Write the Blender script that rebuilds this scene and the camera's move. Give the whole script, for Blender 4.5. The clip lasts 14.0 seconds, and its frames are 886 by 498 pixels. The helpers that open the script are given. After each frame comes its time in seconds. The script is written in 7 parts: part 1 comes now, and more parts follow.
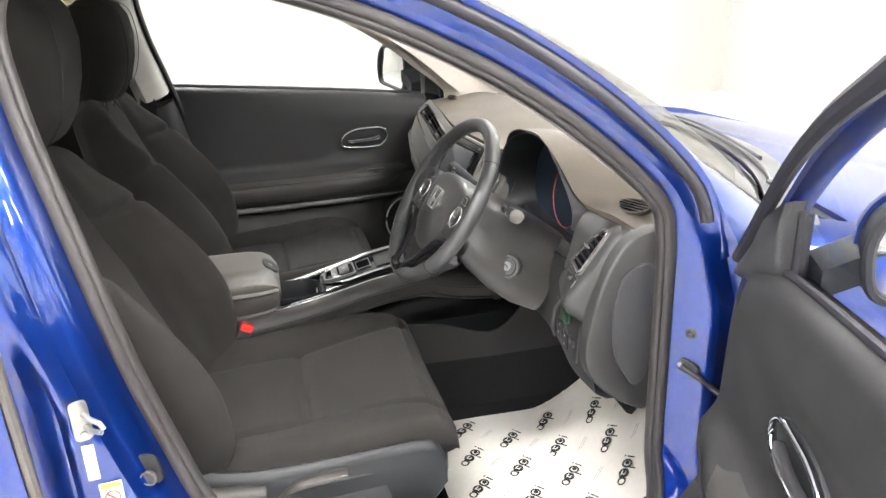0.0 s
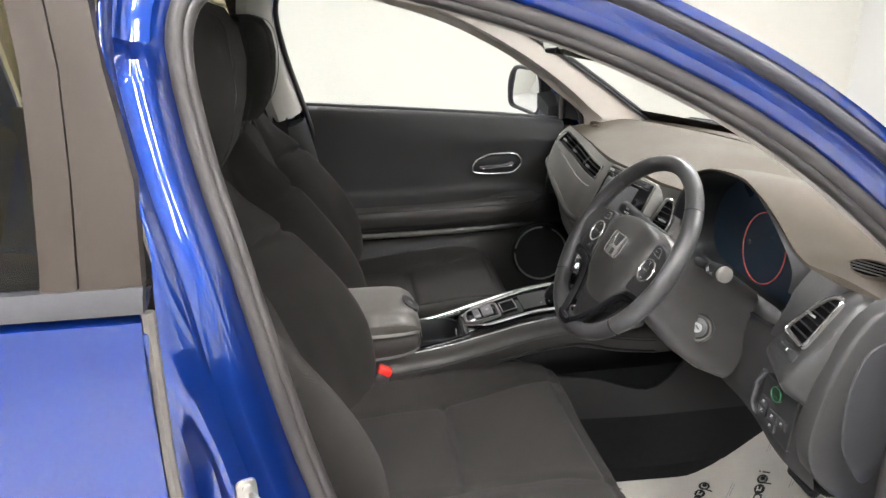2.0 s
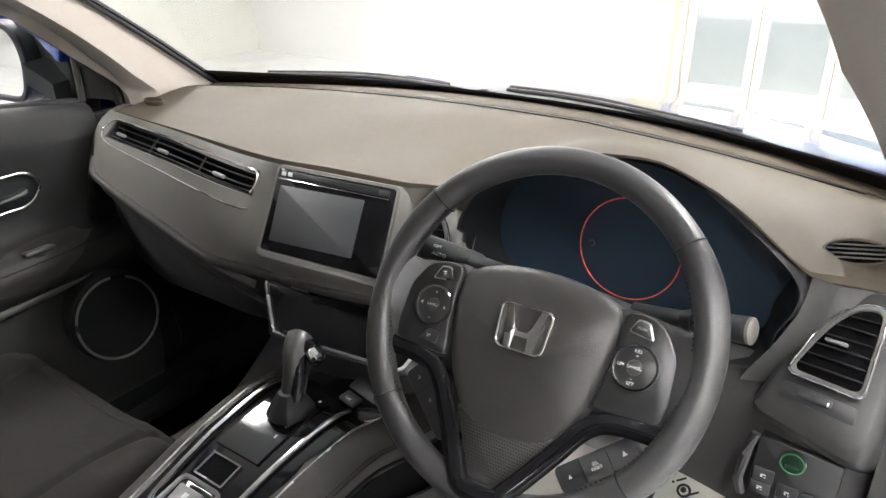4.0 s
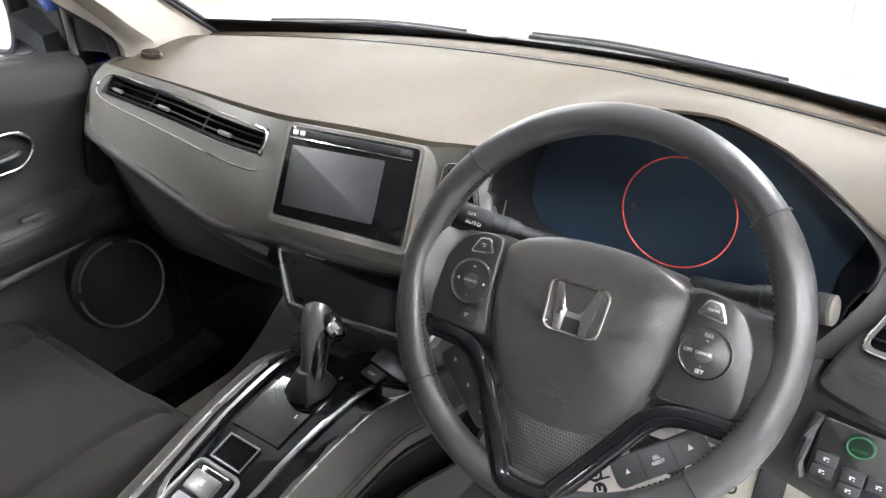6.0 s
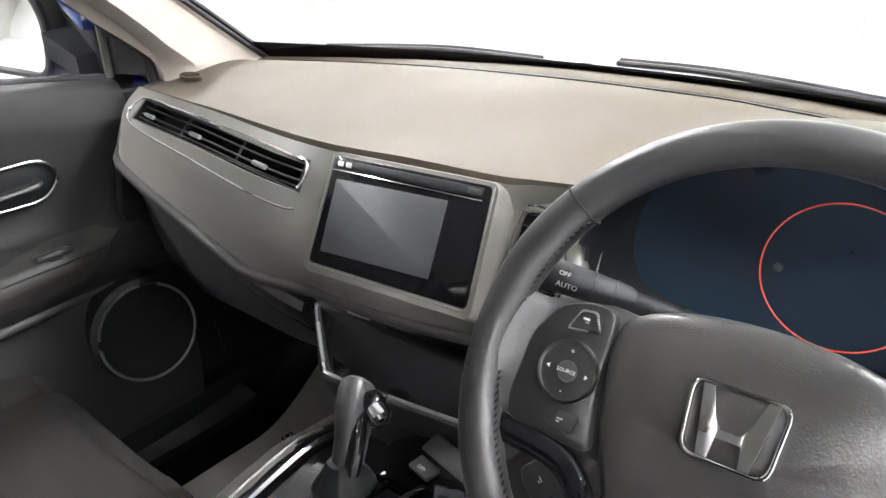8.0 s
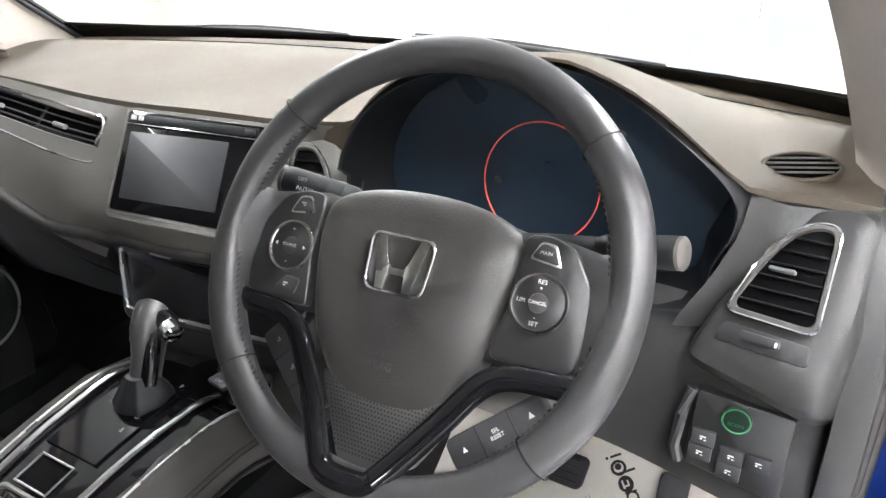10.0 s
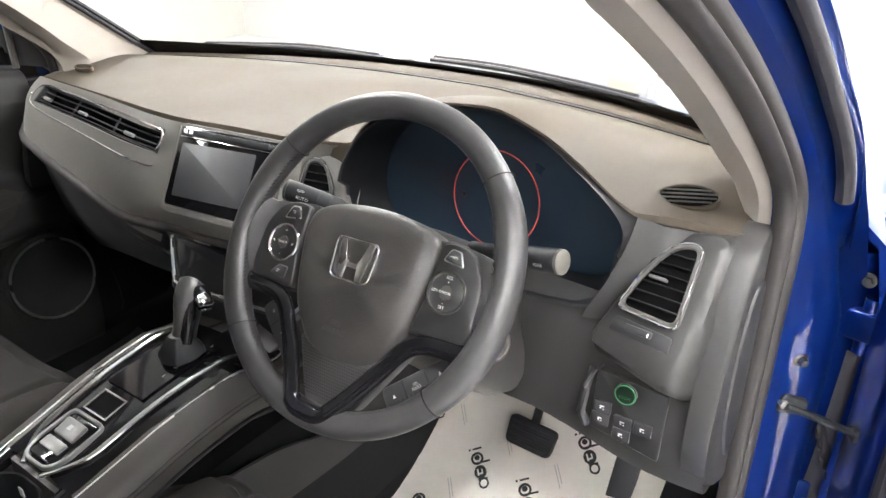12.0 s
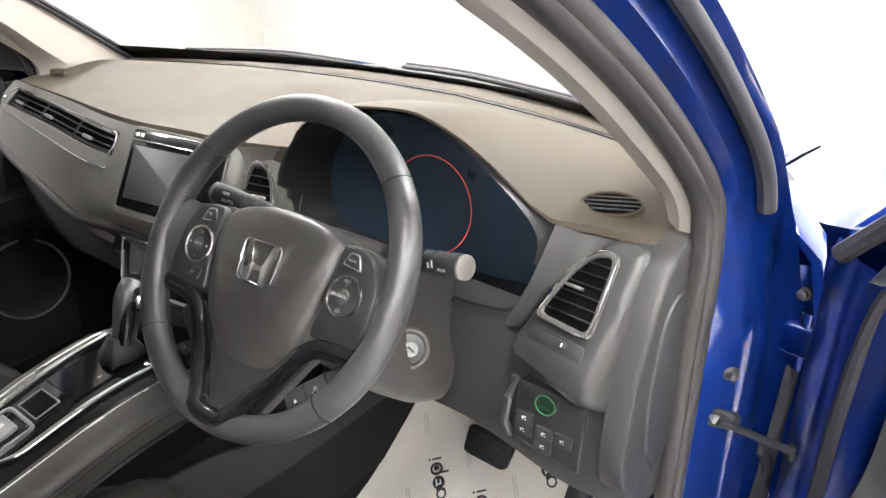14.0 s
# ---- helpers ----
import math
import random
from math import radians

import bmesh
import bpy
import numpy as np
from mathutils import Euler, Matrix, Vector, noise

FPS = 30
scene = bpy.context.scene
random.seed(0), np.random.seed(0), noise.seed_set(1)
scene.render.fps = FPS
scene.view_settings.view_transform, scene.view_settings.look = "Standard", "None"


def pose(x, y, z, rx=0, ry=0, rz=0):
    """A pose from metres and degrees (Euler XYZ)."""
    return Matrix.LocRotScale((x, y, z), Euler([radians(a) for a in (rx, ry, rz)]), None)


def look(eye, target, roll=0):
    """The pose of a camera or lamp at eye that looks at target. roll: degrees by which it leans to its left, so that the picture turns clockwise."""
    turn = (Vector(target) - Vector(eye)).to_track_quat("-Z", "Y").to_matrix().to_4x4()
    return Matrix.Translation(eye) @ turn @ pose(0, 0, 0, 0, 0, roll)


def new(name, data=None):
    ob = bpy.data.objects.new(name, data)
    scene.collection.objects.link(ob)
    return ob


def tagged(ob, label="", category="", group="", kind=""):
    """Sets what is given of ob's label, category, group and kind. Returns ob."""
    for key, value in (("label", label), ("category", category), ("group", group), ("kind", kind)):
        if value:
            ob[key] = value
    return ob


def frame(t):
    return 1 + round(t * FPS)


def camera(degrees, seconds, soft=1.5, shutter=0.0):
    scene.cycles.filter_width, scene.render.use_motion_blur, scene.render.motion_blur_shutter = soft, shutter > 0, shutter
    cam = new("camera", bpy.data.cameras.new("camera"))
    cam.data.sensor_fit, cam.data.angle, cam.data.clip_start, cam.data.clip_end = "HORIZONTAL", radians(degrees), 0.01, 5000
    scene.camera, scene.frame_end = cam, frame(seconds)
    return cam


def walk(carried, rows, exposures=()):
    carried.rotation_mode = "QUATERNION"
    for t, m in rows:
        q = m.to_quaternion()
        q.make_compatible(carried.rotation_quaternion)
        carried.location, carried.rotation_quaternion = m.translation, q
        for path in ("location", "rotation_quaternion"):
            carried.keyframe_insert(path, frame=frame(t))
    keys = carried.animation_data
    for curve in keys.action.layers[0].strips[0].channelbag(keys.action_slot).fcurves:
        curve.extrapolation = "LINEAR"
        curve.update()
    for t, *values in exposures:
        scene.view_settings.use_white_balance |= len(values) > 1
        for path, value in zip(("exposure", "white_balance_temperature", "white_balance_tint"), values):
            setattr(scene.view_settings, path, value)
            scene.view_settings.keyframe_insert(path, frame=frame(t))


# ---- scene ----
cam = camera(63.2, 14.0)
PATH = [
    (0, (1.774, 0.074, 1.425), (-0.034, 0.523, 0.698), -1.9),
    (0.5, (1.838, 0.165, 1.41), (-0.036, 0.347, 0.735), -1.8),
    (1, (1.843, 0.178, 1.416), (-0.035, 0.314, 0.742), -1.7),
    (1.5, (1.784, 0.104, 1.415), (-0.094, 0.227, 0.739), -1.5),
    (2, (1.569, -0.066, 1.429), (-0.295, 0.179, 0.747), -1.4),
    (2.5, (1.32, -0.128, 1.402), (-0.464, 0.428, 0.688), -1.6),
    (3, (1.009, -0.089, 1.386), (-0.669, 0.732, 0.671), -0.9),
    (3.5, (0.77, -0.126, 1.362), (-0.516, 1.224, 0.638), -0.6),
    (4, (0.677, -0.127, 1.352), (-0.368, 1.351, 0.503), -0.7),
    (4.2, (0.651, -0.107, 1.33), (-0.342, 1.323, 0.347), -0.6),
    (6.3, (0.581, -0.071, 1.337), (-0.437, 1.35, 0.366), -1.5),
    (6.5, (0.527, -0.019, 1.3), (-0.495, 1.401, 0.329), -1.5),
    (7, (0.423, 0.063, 1.237), (-0.635, 1.48, 0.302), -1.4),
    (7.5, (0.362, 0.062, 1.24), (-0.78, 1.437, 0.343), -2.1),
    (8, (0.482, 0.054, 1.259), (-0.689, 1.428, 0.398), -1.9),
    (8.5, (0.596, 0.044, 1.278), (-0.57, 1.429, 0.428), -1.7),
    (9, (0.655, -0.005, 1.276), (-0.301, 1.527, 0.415), -1.2),
    (9.2, (0.666, -0.021, 1.267), (-0.208, 1.564, 0.416), -0.6),
    (11.3, (0.667, 0.046, 1.202), (-0.354, 1.53, 0.332), -0.7),
    (11.5, (0.705, 0.008, 1.217), (-0.331, 1.479, 0.344), -0.6),
    (12, (0.858, -0.086, 1.323), (-0.185, 1.379, 0.448), -0.5),
    (12.5, (0.936, -0.131, 1.358), (-0.105, 1.334, 0.48), -0.5),
    (13, (0.952, -0.077, 1.304), (-0.013, 1.436, 0.421), -0.3),
    (13.5, (0.975, 0.018, 1.295), (-0.093, 1.463, 0.415), -0.5),
    (14, (0.953, -0.009, 1.312), (-0.152, 1.427, 0.464), -0.5),
]
walk(cam, [(t, look(eye, target, roll)) for t, eye, target, roll in PATH],
     [(0.0, 0.15, 6500, 10), (0.5, -0.2, 6500, 10), (2.0, -0.18, 6500, 10), (3.0, 0.08, 6500, 10), (3.5, 0.0, 6500, 10), (4.0, -0.12, 6500, 10), (6.5, 0.45, 6250, 10), (7.0, 0.35, 6250, 10), (7.5, 0.38, 6350, 10),
      (9.0, 0.32, 6250, 10), (11.5, 0.3, 6450, 10), (12.5, 0.22, 6500, 11), (14.0, 0.25, 6500, 11)])

# ---- light and exposure ----
world = bpy.data.worlds.new("showroom_sky")
scene.world = world
world.use_nodes = True
wn = world.node_tree
sky = wn.nodes.new("ShaderNodeTexSky")
sky.sky_type, sky.sun_disc, sky.sun_elevation, sky.sun_rotation = "NISHITA", False, radians(48), radians(20)
wn.links.new(sky.outputs[0], wn.nodes["Background"].inputs[0])
wn.nodes["Background"].inputs[1].default_value = 0.12


# ---- materials ----
def material(name, color, rough=0.5, metal=0.0, coat=0.0, grain=0.0, grain_scale=400.0, var=0.12, var_scale=9.0,
             wave=0.0, wave_scale=600.0, rough_var=0.1, sheen=0.0, spec=0.5):
    """A surface with colour variation at two scales, roughness variation and a fine relief."""
    m = bpy.data.materials.new(name)
    m.use_nodes = True
    nt = m.node_tree
    b = nt.nodes["Principled BSDF"]
    b.inputs["Metallic"].default_value = metal
    b.inputs["Coat Weight"].default_value = coat
    b.inputs["Coat Roughness"].default_value = 0.04
    b.inputs["Sheen Weight"].default_value = sheen
    b.inputs["Specular IOR Level"].default_value = spec
    tc = nt.nodes.new("ShaderNodeTexCoord")
    big = nt.nodes.new("ShaderNodeTexNoise")
    big.inputs["Scale"].default_value, big.inputs["Detail"].default_value = var_scale, 6
    fine = nt.nodes.new("ShaderNodeTexNoise")
    fine.inputs["Scale"].default_value, fine.inputs["Detail"].default_value = grain_scale, 3
    for n in (big, fine):
        nt.links.new(tc.outputs["Object"], n.inputs["Vector"])
    both = nt.nodes.new("ShaderNodeMath")
    both.operation = "MULTIPLY_ADD"
    both.inputs[1].default_value = 0.45
    nt.links.new(fine.outputs[0], both.inputs[0])
    nt.links.new(big.outputs[0], both.inputs[2])
    ramp = nt.nodes.new("ShaderNodeMapRange")
    ramp.inputs["From Min"].default_value, ramp.inputs["From Max"].default_value = 0.4, 1.05
    ramp.inputs["To Min"].default_value, ramp.inputs["To Max"].default_value = 1 - var, 1 + var
    nt.links.new(both.outputs[0], ramp.inputs[0])
    mul = nt.nodes.new("ShaderNodeVectorMath")
    mul.operation = "SCALE"
    mul.inputs[0].default_value = color
    nt.links.new(ramp.outputs[0], mul.inputs["Scale"])
    nt.links.new(mul.outputs[0], b.inputs["Base Color"])
    rr = nt.nodes.new("ShaderNodeMapRange")
    rr.inputs["From Min"].default_value, rr.inputs["From Max"].default_value = 0.3, 0.7
    rr.inputs["To Min"].default_value = max(0.02, rough * (1 - rough_var))
    rr.inputs["To Max"].default_value = min(1, rough * (1 + rough_var))
    nt.links.new(big.outputs[0], rr.inputs[0])
    nt.links.new(rr.outputs[0], b.inputs["Roughness"])
    if grain or wave:
        bump = nt.nodes.new("ShaderNodeBump")
        bump.inputs["Distance"].default_value = 0.0006
        height = fine.outputs[0]
        strength = grain
        if wave:
            w1 = nt.nodes.new("ShaderNodeTexWave")
            w1.inputs["Scale"].default_value, w1.inputs["Distortion"].default_value = wave_scale, 1.5
            w1.bands_direction = "DIAGONAL"
            nt.links.new(tc.outputs["Object"], w1.inputs["Vector"])
            add = nt.nodes.new("ShaderNodeMath")
            add.operation = "ADD"
            nt.links.new(w1.outputs["Fac"], add.inputs[0])
            nt.links.new(fine.outputs[0], add.inputs[1])
            height, strength = add.outputs[0], wave
        bump.inputs["Strength"].default_value = strength
        nt.links.new(height, bump.inputs["Height"])
        nt.links.new(bump.outputs[0], b.inputs["Normal"])
    return m


def glass_material(name, tint=(0.95, 0.97, 0.96), ior=1.45):
    """A clear pane: what is behind it shows through, with a true surface gloss."""
    m = bpy.data.materials.new(name)
    m.use_nodes = True
    nt = m.node_tree
    nt.nodes.remove(nt.nodes["Principled BSDF"])
    tr, gl, mix, lw, sharp, fr = (nt.nodes.new(k) for k in ("ShaderNodeBsdfTransparent", "ShaderNodeBsdfGlossy", "ShaderNodeMixShader", "ShaderNodeLayerWeight", "ShaderNodeMath", "ShaderNodeMapRange"))
    tr.inputs[0].default_value = (*tint, 1)
    gl.inputs["Roughness"].default_value = 0.02
    lw.inputs[0].default_value = 0.5
    sharp.operation = "POWER"
    sharp.inputs[1].default_value = 5
    fr.inputs["To Min"].default_value, fr.inputs["To Max"].default_value = ((ior - 1) / (ior + 1)) ** 2, 0.75
    nt.links.new(lw.outputs["Facing"], sharp.inputs[0])
    nt.links.new(sharp.outputs[0], fr.inputs[0])
    nt.links.new(fr.outputs[0], mix.inputs[0])
    nt.links.new(tr.outputs[0], mix.inputs[1])
    nt.links.new(gl.outputs[0], mix.inputs[2])
    nt.links.new(mix.outputs[0], nt.nodes["Material Output"].inputs[0])
    return m


def lamp_material(name, color, strength):
    m = bpy.data.materials.new(name)
    m.use_nodes = True
    b = m.node_tree.nodes["Principled BSDF"]
    b.inputs["Base Color"].default_value = (*color, 1)
    b.inputs["Emission Color"].default_value = (*color, 1)
    b.inputs["Emission Strength"].default_value = strength
    return m


PAINT = material("blue_metallic_paint", (0.002, 0.023, 0.170), 0.34, 0.80, 1.0, 0.04, 2500, 0.03, 4, rough_var=0.03, spec=0.15)
PAINT.node_tree.nodes["Principled BSDF"].inputs["Coat IOR"].default_value = 1.62
KNEE = material("grey_lower_plastic", (0.029, 0.0285, 0.028), 0.40, grain=0.4, grain_scale=800, var=0.12, spec=0.38)
DASH = material("dash_soft_plastic", (0.060, 0.0495, 0.0365), 0.60, grain=0.4, grain_scale=900, var=0.1, var_scale=5, spec=0.25)
SILVERED = material("dull_silver_rim", (0.30, 0.30, 0.29), 0.35, 0.6, var=0.08)
FASCIA2 = material("dark_satin_surround", (0.085, 0.083, 0.079), 0.38, grain=0.12, grain_scale=900, var=0.08)
FASCIA = material("grey_satin_fascia", (0.120, 0.117, 0.105), 0.38, grain=0.12, grain_scale=900, var=0.08)
TRIM = material("black_trim_plastic", (0.027, 0.027, 0.0285), 0.42, grain=0.3, grain_scale=800, var=0.15)
DARK = material("dark_void_plastic", (0.012, 0.013, 0.0145), 0.5, grain=0.2, spec=0.3)
PODBLACK = material("satin_black_pod", (0.019, 0.0190, 0.0190), 0.32, grain=0.15, grain_scale=900, var=0.1)
# near-black base colour stands for the shade inside the vents and the tray
DEPTH_SHADE = material("depth_shade_black", (0.003, 0.003, 0.0032), 0.9, spec=0.05)
GLOSS = material("piano_black", (0.006, 0.006, 0.007), 0.07, var=0.1, spec=0.4)
CHROME = material("chrome", (0.80, 0.80, 0.80), 0.10, 1.0, var=0.04)
SATIN = material("satin_silver", (0.62, 0.62, 0.61), 0.28, 1.0, var=0.05)
STEEL = material("zinc_plated_steel", (0.55, 0.54, 0.50), 0.35, 1.0, var=0.15, var_scale=60)
FABRIC = material("charcoal_seat_fabric", (0.0195, 0.0180, 0.0165), 0.85, wave=0.55, wave_scale=520, grain_scale=1200, var=0.25, var_scale=14, sheen=0.03, spec=0.10)
FABRIC2 = material("seat_side_fabric", (0.028, 0.026, 0.023), 0.9, grain=0.6, grain_scale=900, var=0.2, sheen=0.1, spec=0.25)
SEAM = material("seam_thread", (0.007, 0.007, 0.007), 0.9, grain=0.3)
LEATHER = material("wheel_leather", (0.034, 0.0335, 0.034), 0.32, grain=0.3, grain_scale=1100, var=0.15)
PAD = material("airbag_cover_plastic", (0.046, 0.0440, 0.042), 0.33, grain=0.45, grain_scale=700, var=0.12)
PADDED = material("padded_console_vinyl", (0.035, 0.0325, 0.030), 0.46, grain=0.45, grain_scale=650, var=0.12, spec=0.34)
ARMREST = material("armrest_vinyl", (0.085, 0.079, 0.070), 0.42, grain=0.4, grain_scale=700, var=0.1)
DOORCARD = material("door_card_plastic", (0.0215, 0.0215, 0.0215), 0.58, grain=0.4, grain_scale=700, var=0.14, spec=0.24)
RUBBER = material("black_weatherstrip", (0.019, 0.0185, 0.022), 0.5, grain=0.2, grain_scale=300, var=0.2, spec=0.34)
SEAL = material("grey_brown_weatherstrip", (0.031, 0.028, 0.0275), 0.46, grain=0.2, grain_scale=300, var=0.2, spec=0.34)
RUBBER2 = material("dusty_seal_rubber", (0.075, 0.068, 0.062), 0.6, grain=0.2, grain_scale=300, var=0.15)
PILLAR = material("pillar_trim_warm_grey", (0.33, 0.30, 0.268), 0.6, grain=0.3, grain_scale=900, var=0.06)
HEADLINER = material("headliner_cloth", (0.5, 0.48, 0.44), 0.9, grain=0.5, grain_scale=900, var=0.06)
CARPET = material("black_carpet", (0.010, 0.0105, 0.0115), 0.95, grain=1.0, grain_scale=500, var=0.4, var_scale=60, spec=0.2)
PAPER = material("white_paper_mat", (0.77, 0.73, 0.67), 0.75, grain=0.25, grain_scale=120, var=0.05, var_scale=12)
INK = material("black_print", (0.02, 0.02, 0.022), 0.7)
INK2 = material("grey_print", (0.42, 0.41, 0.40), 0.7)
WHITEPRINT = material("white_print", (0.75, 0.75, 0.73), 0.5)
RED = material("red_button", (0.72, 0.035, 0.03), 0.35, var=0.05)
HAZARD = material("dull_red_switch", (0.36, 0.02, 0.035), 0.45, var=0.05)
BRAKE = material("brake_switch_silver", (0.20, 0.20, 0.20), 0.38, 0.6, var=0.06)
SCREEN = material("screen_glass", (0.040, 0.042, 0.045), 0.5, var=0.06)
CLUSTER = material("dark_cluster_glass", (0.018, 0.031, 0.048), 0.30, coat=0.1, var=0.1, spec=0.4)
MIRROR = material("mirror_silvering", (0.92, 0.92, 0.92), 0.01, 1.0, var=0.0)
STICKER = material("white_sticker", (0.75, 0.74, 0.70), 0.45)
YELLOW = material("yellow_sticker", (0.80, 0.60, 0.05), 0.45)
WALL = material("white_wall_paint", (0.60, 0.60, 0.585), 0.7, grain=0.2, grain_scale=120, var=0.03, var_scale=1.2)
CREAM = material("cream_wall_paint", (0.47, 0.465, 0.425), 0.7, grain=0.2, grain_scale=120, var=0.03, var_scale=1.2)
COLUMN = material("ivory_column_paint", (0.62, 0.57, 0.42), 0.6, var=0.05)
FLOOR = material("pale_grey_floor", (0.59, 0.59, 0.58), 0.25, var=0.08, var_scale=3)
FRAME = material("cream_window_frame", (0.66, 0.63, 0.56), 0.45, var=0.05)
DAYLIGHT = lamp_material("bright_daylight", (0.96, 0.985, 1.0), 2.0)
INSERT = material("perforated_grey_metal", (0.06, 0.058, 0.056), 0.38, 0.5, var=0.08)
GLASS = glass_material("clear_glass")
DARKGLASS = glass_material("privacy_glass", (0.60, 0.57, 0.48))
LAMP = lamp_material("led_diffuser", (1.0, 0.975, 0.965), 150.0)
RING = lamp_material("red_dial_ring", (1.0, 0.11, 0.06), 0.06)
DKGREEN = material("dark_green_cap", (0.005, 0.016, 0.009), 0.35)
BRONZE = material("satin_dark_pillar_cover", (0.030, 0.024, 0.020), 0.40, grain=0.1, grain_scale=900, var=0.1, spec=0.16)
GREEN = lamp_material("green_lit_ring", (0.04, 0.16, 0.07), 0.05)


# ---- mesh helpers ----
WORLD_OF = {}


def thing(name, base, label, category, group="", kind="", moved=(0, 0, 0)):
    """An Empty at the base of a thing. moved: how far the whole thing stands from where its parts are drawn."""
    ob = tagged(new(name), label, category, group, kind)
    ob.empty_display_size = 0.05
    ob.location = Vector(base) + Vector(moved)
    WORLD_OF[ob.name] = Matrix.Translation(base)
    return ob


def part(name, bm, mat, parent=None, label="", smooth=38):
    """Links a bmesh, given in world coordinates, as one mesh object under a thing or a part."""
    me = bpy.data.meshes.new(name)
    bmesh.ops.recalc_face_normals(bm, faces=bm.faces)
    bm.to_mesh(me)
    bm.free()
    me.materials.append(mat)
    if smooth:
        me.polygons.foreach_set("use_smooth", [True] * len(me.polygons))
        me.set_sharp_from_angle(angle=radians(smooth))
    ob = new(name, me)
    if parent:
        ob.parent = parent
        ob.matrix_basis = WORLD_OF[parent.name].inverted()
    WORLD_OF[ob.name] = Matrix.Identity(4)
    return tagged(ob, label)


def spline(pts, n, closed=False):
    """n points along a smooth curve through pts."""
    p = [Vector(q) for q in pts]
    k = len(p)
    out = []
    spans = k if closed else k - 1
    for i in range(n):
        u = spans * i / (n if closed else n - 1)
        j = min(int(u), spans - 1)
        f = u - j
        g = (lambda a: p[a % k]) if closed else (lambda a: p[min(max(a, 0), k - 1)])
        a, b, c, d = g(j - 1), g(j), g(j + 1), g(j + 2)
        out.append(0.5 * ((2 * b) + (c - a) * f + (2 * a - 5 * b + 4 * c - d) * f * f + (3 * b - a - 3 * c + d) * f * f * f))
    return out


def loft(rows, ring=False, loop=False, caps=False):
    """A skin over rows of points. ring: every row is closed; loop: the last row joins the first."""
    bm = bmesh.new()
    vs = [[bm.verts.new(q) for q in r] for r in rows]
    nr, nc = len(vs), len(vs[0])
    for i in range(nr if loop else nr - 1):
        a, b = vs[i], vs[(i + 1) % nr]
        for j in range(nc if ring else nc - 1):
            k = (j + 1) % nc
            bm.faces.new((a[j], a[k], b[k], b[j]))
    if caps and ring:
        bm.faces.new(vs[0][::-1])
        bm.faces.new(vs[-1])
    return bm


def slab(rows, depth):
    """A skin of that thickness, thickened along -depth."""
    bm = loft(rows)
    back = bmesh.ops.extrude_face_region(bm, geom=bm.faces[:])
    bmesh.ops.translate(bm, verts=[g for g in back["geom"] if isinstance(g, bmesh.types.BMVert)], vec=depth)
    return bm


def sweep(path, profile, side, closed=False, caps=True):
    """profile(i) gives points (a, b) placed along side x tangent (a) and along side (b) at every path point."""
    rows = []
    n = len(path)
    for i, p in enumerate(path):
        t = (path[(i + 1) % n] - path[i - 1]) if closed else (path[min(i + 1, n - 1)] - path[max(i - 1, 0)])
        t.normalize()
        s = Vector(side(i) if callable(side) else side)
        s = (s - t * s.dot(t)).normalized()
        o = s.cross(t).normalized()
        rows.append([p + o * a + s * b for a, b in (profile(i) if callable(profile) else profile)])
    return rows


def circle(r, n=10, rx=None):
    return [(r * math.cos(2 * math.pi * i / n), (rx or r) * math.sin(2 * math.pi * i / n)) for i in range(n)]


def tube(path, r, n=8, closed=False, flat=None, side=(0.13, 0.31, 0.94)):
    path = [Vector(p) for p in path]
    return loft(sweep(path, circle(r, n, flat), side, closed), ring=True, loop=closed, caps=not closed)


def box(size, m=None, bevel=0.0, seg=2):
    bm = bmesh.new()
    bmesh.ops.create_cube(bm, size=1)
    bmesh.ops.scale(bm, vec=size, verts=bm.verts)
    if bevel:
        bmesh.ops.bevel(bm, geom=bm.edges[:], offset=bevel, segments=seg, affect="EDGES", profile=0.5)
    if m is not None:
        bm.transform(m)
    return bm


def rounded(poly, r, seg=4):
    """A 2D outline with its corners rounded. r: one radius, or one for each corner."""
    out = []
    n = len(poly)
    for i in range(n):
        p, a, b = Vector(poly[i]), Vector(poly[i - 1]), Vector(poly[(i + 1) % n])
        rr = r[i] if isinstance(r, (list, tuple)) else r
        d1, d2 = (a - p), (b - p)
        k1, k2 = min(rr, d1.length * 0.49), min(rr, d2.length * 0.49)
        s, e = p + d1.normalized() * k1, p + d2.normalized() * k2
        for j in range(seg + 1):
            f = j / seg
            out.append((1 - f) ** 2 * s + 2 * f * (1 - f) * p + f * f * e)
    return out


def plate(outline, depth, m, edge=0.0015, dome=0.0):
    """A slab with that outline in the local xy plane, its front at z = 0 (edge rounded), going back by depth."""
    outline = [Vector(p) for p in outline]
    c = sum(outline, Vector((0, 0))) / len(outline)
    scale = max((p - c).length for p in outline)

    def ring(k, z):
        return [Vector((*(c + (p - c) * (1 - k / max((p - c).length, 1e-4))), z)) for p in outline]
    rows = [ring(0, -depth), ring(0, -edge), ring(edge * 0.35, -edge * 0.3), ring(edge, 0)]
    if dome:
        for f in (0.3, 0.6, 0.85):
            rows.append([Vector((*(c + (p.xy - c) * (1 - f)), dome * (1 - (1 - f) ** 2))) for p in rows[3]])
    bm = loft(rows, ring=True, caps=True)
    bm.transform(m)
    return bm


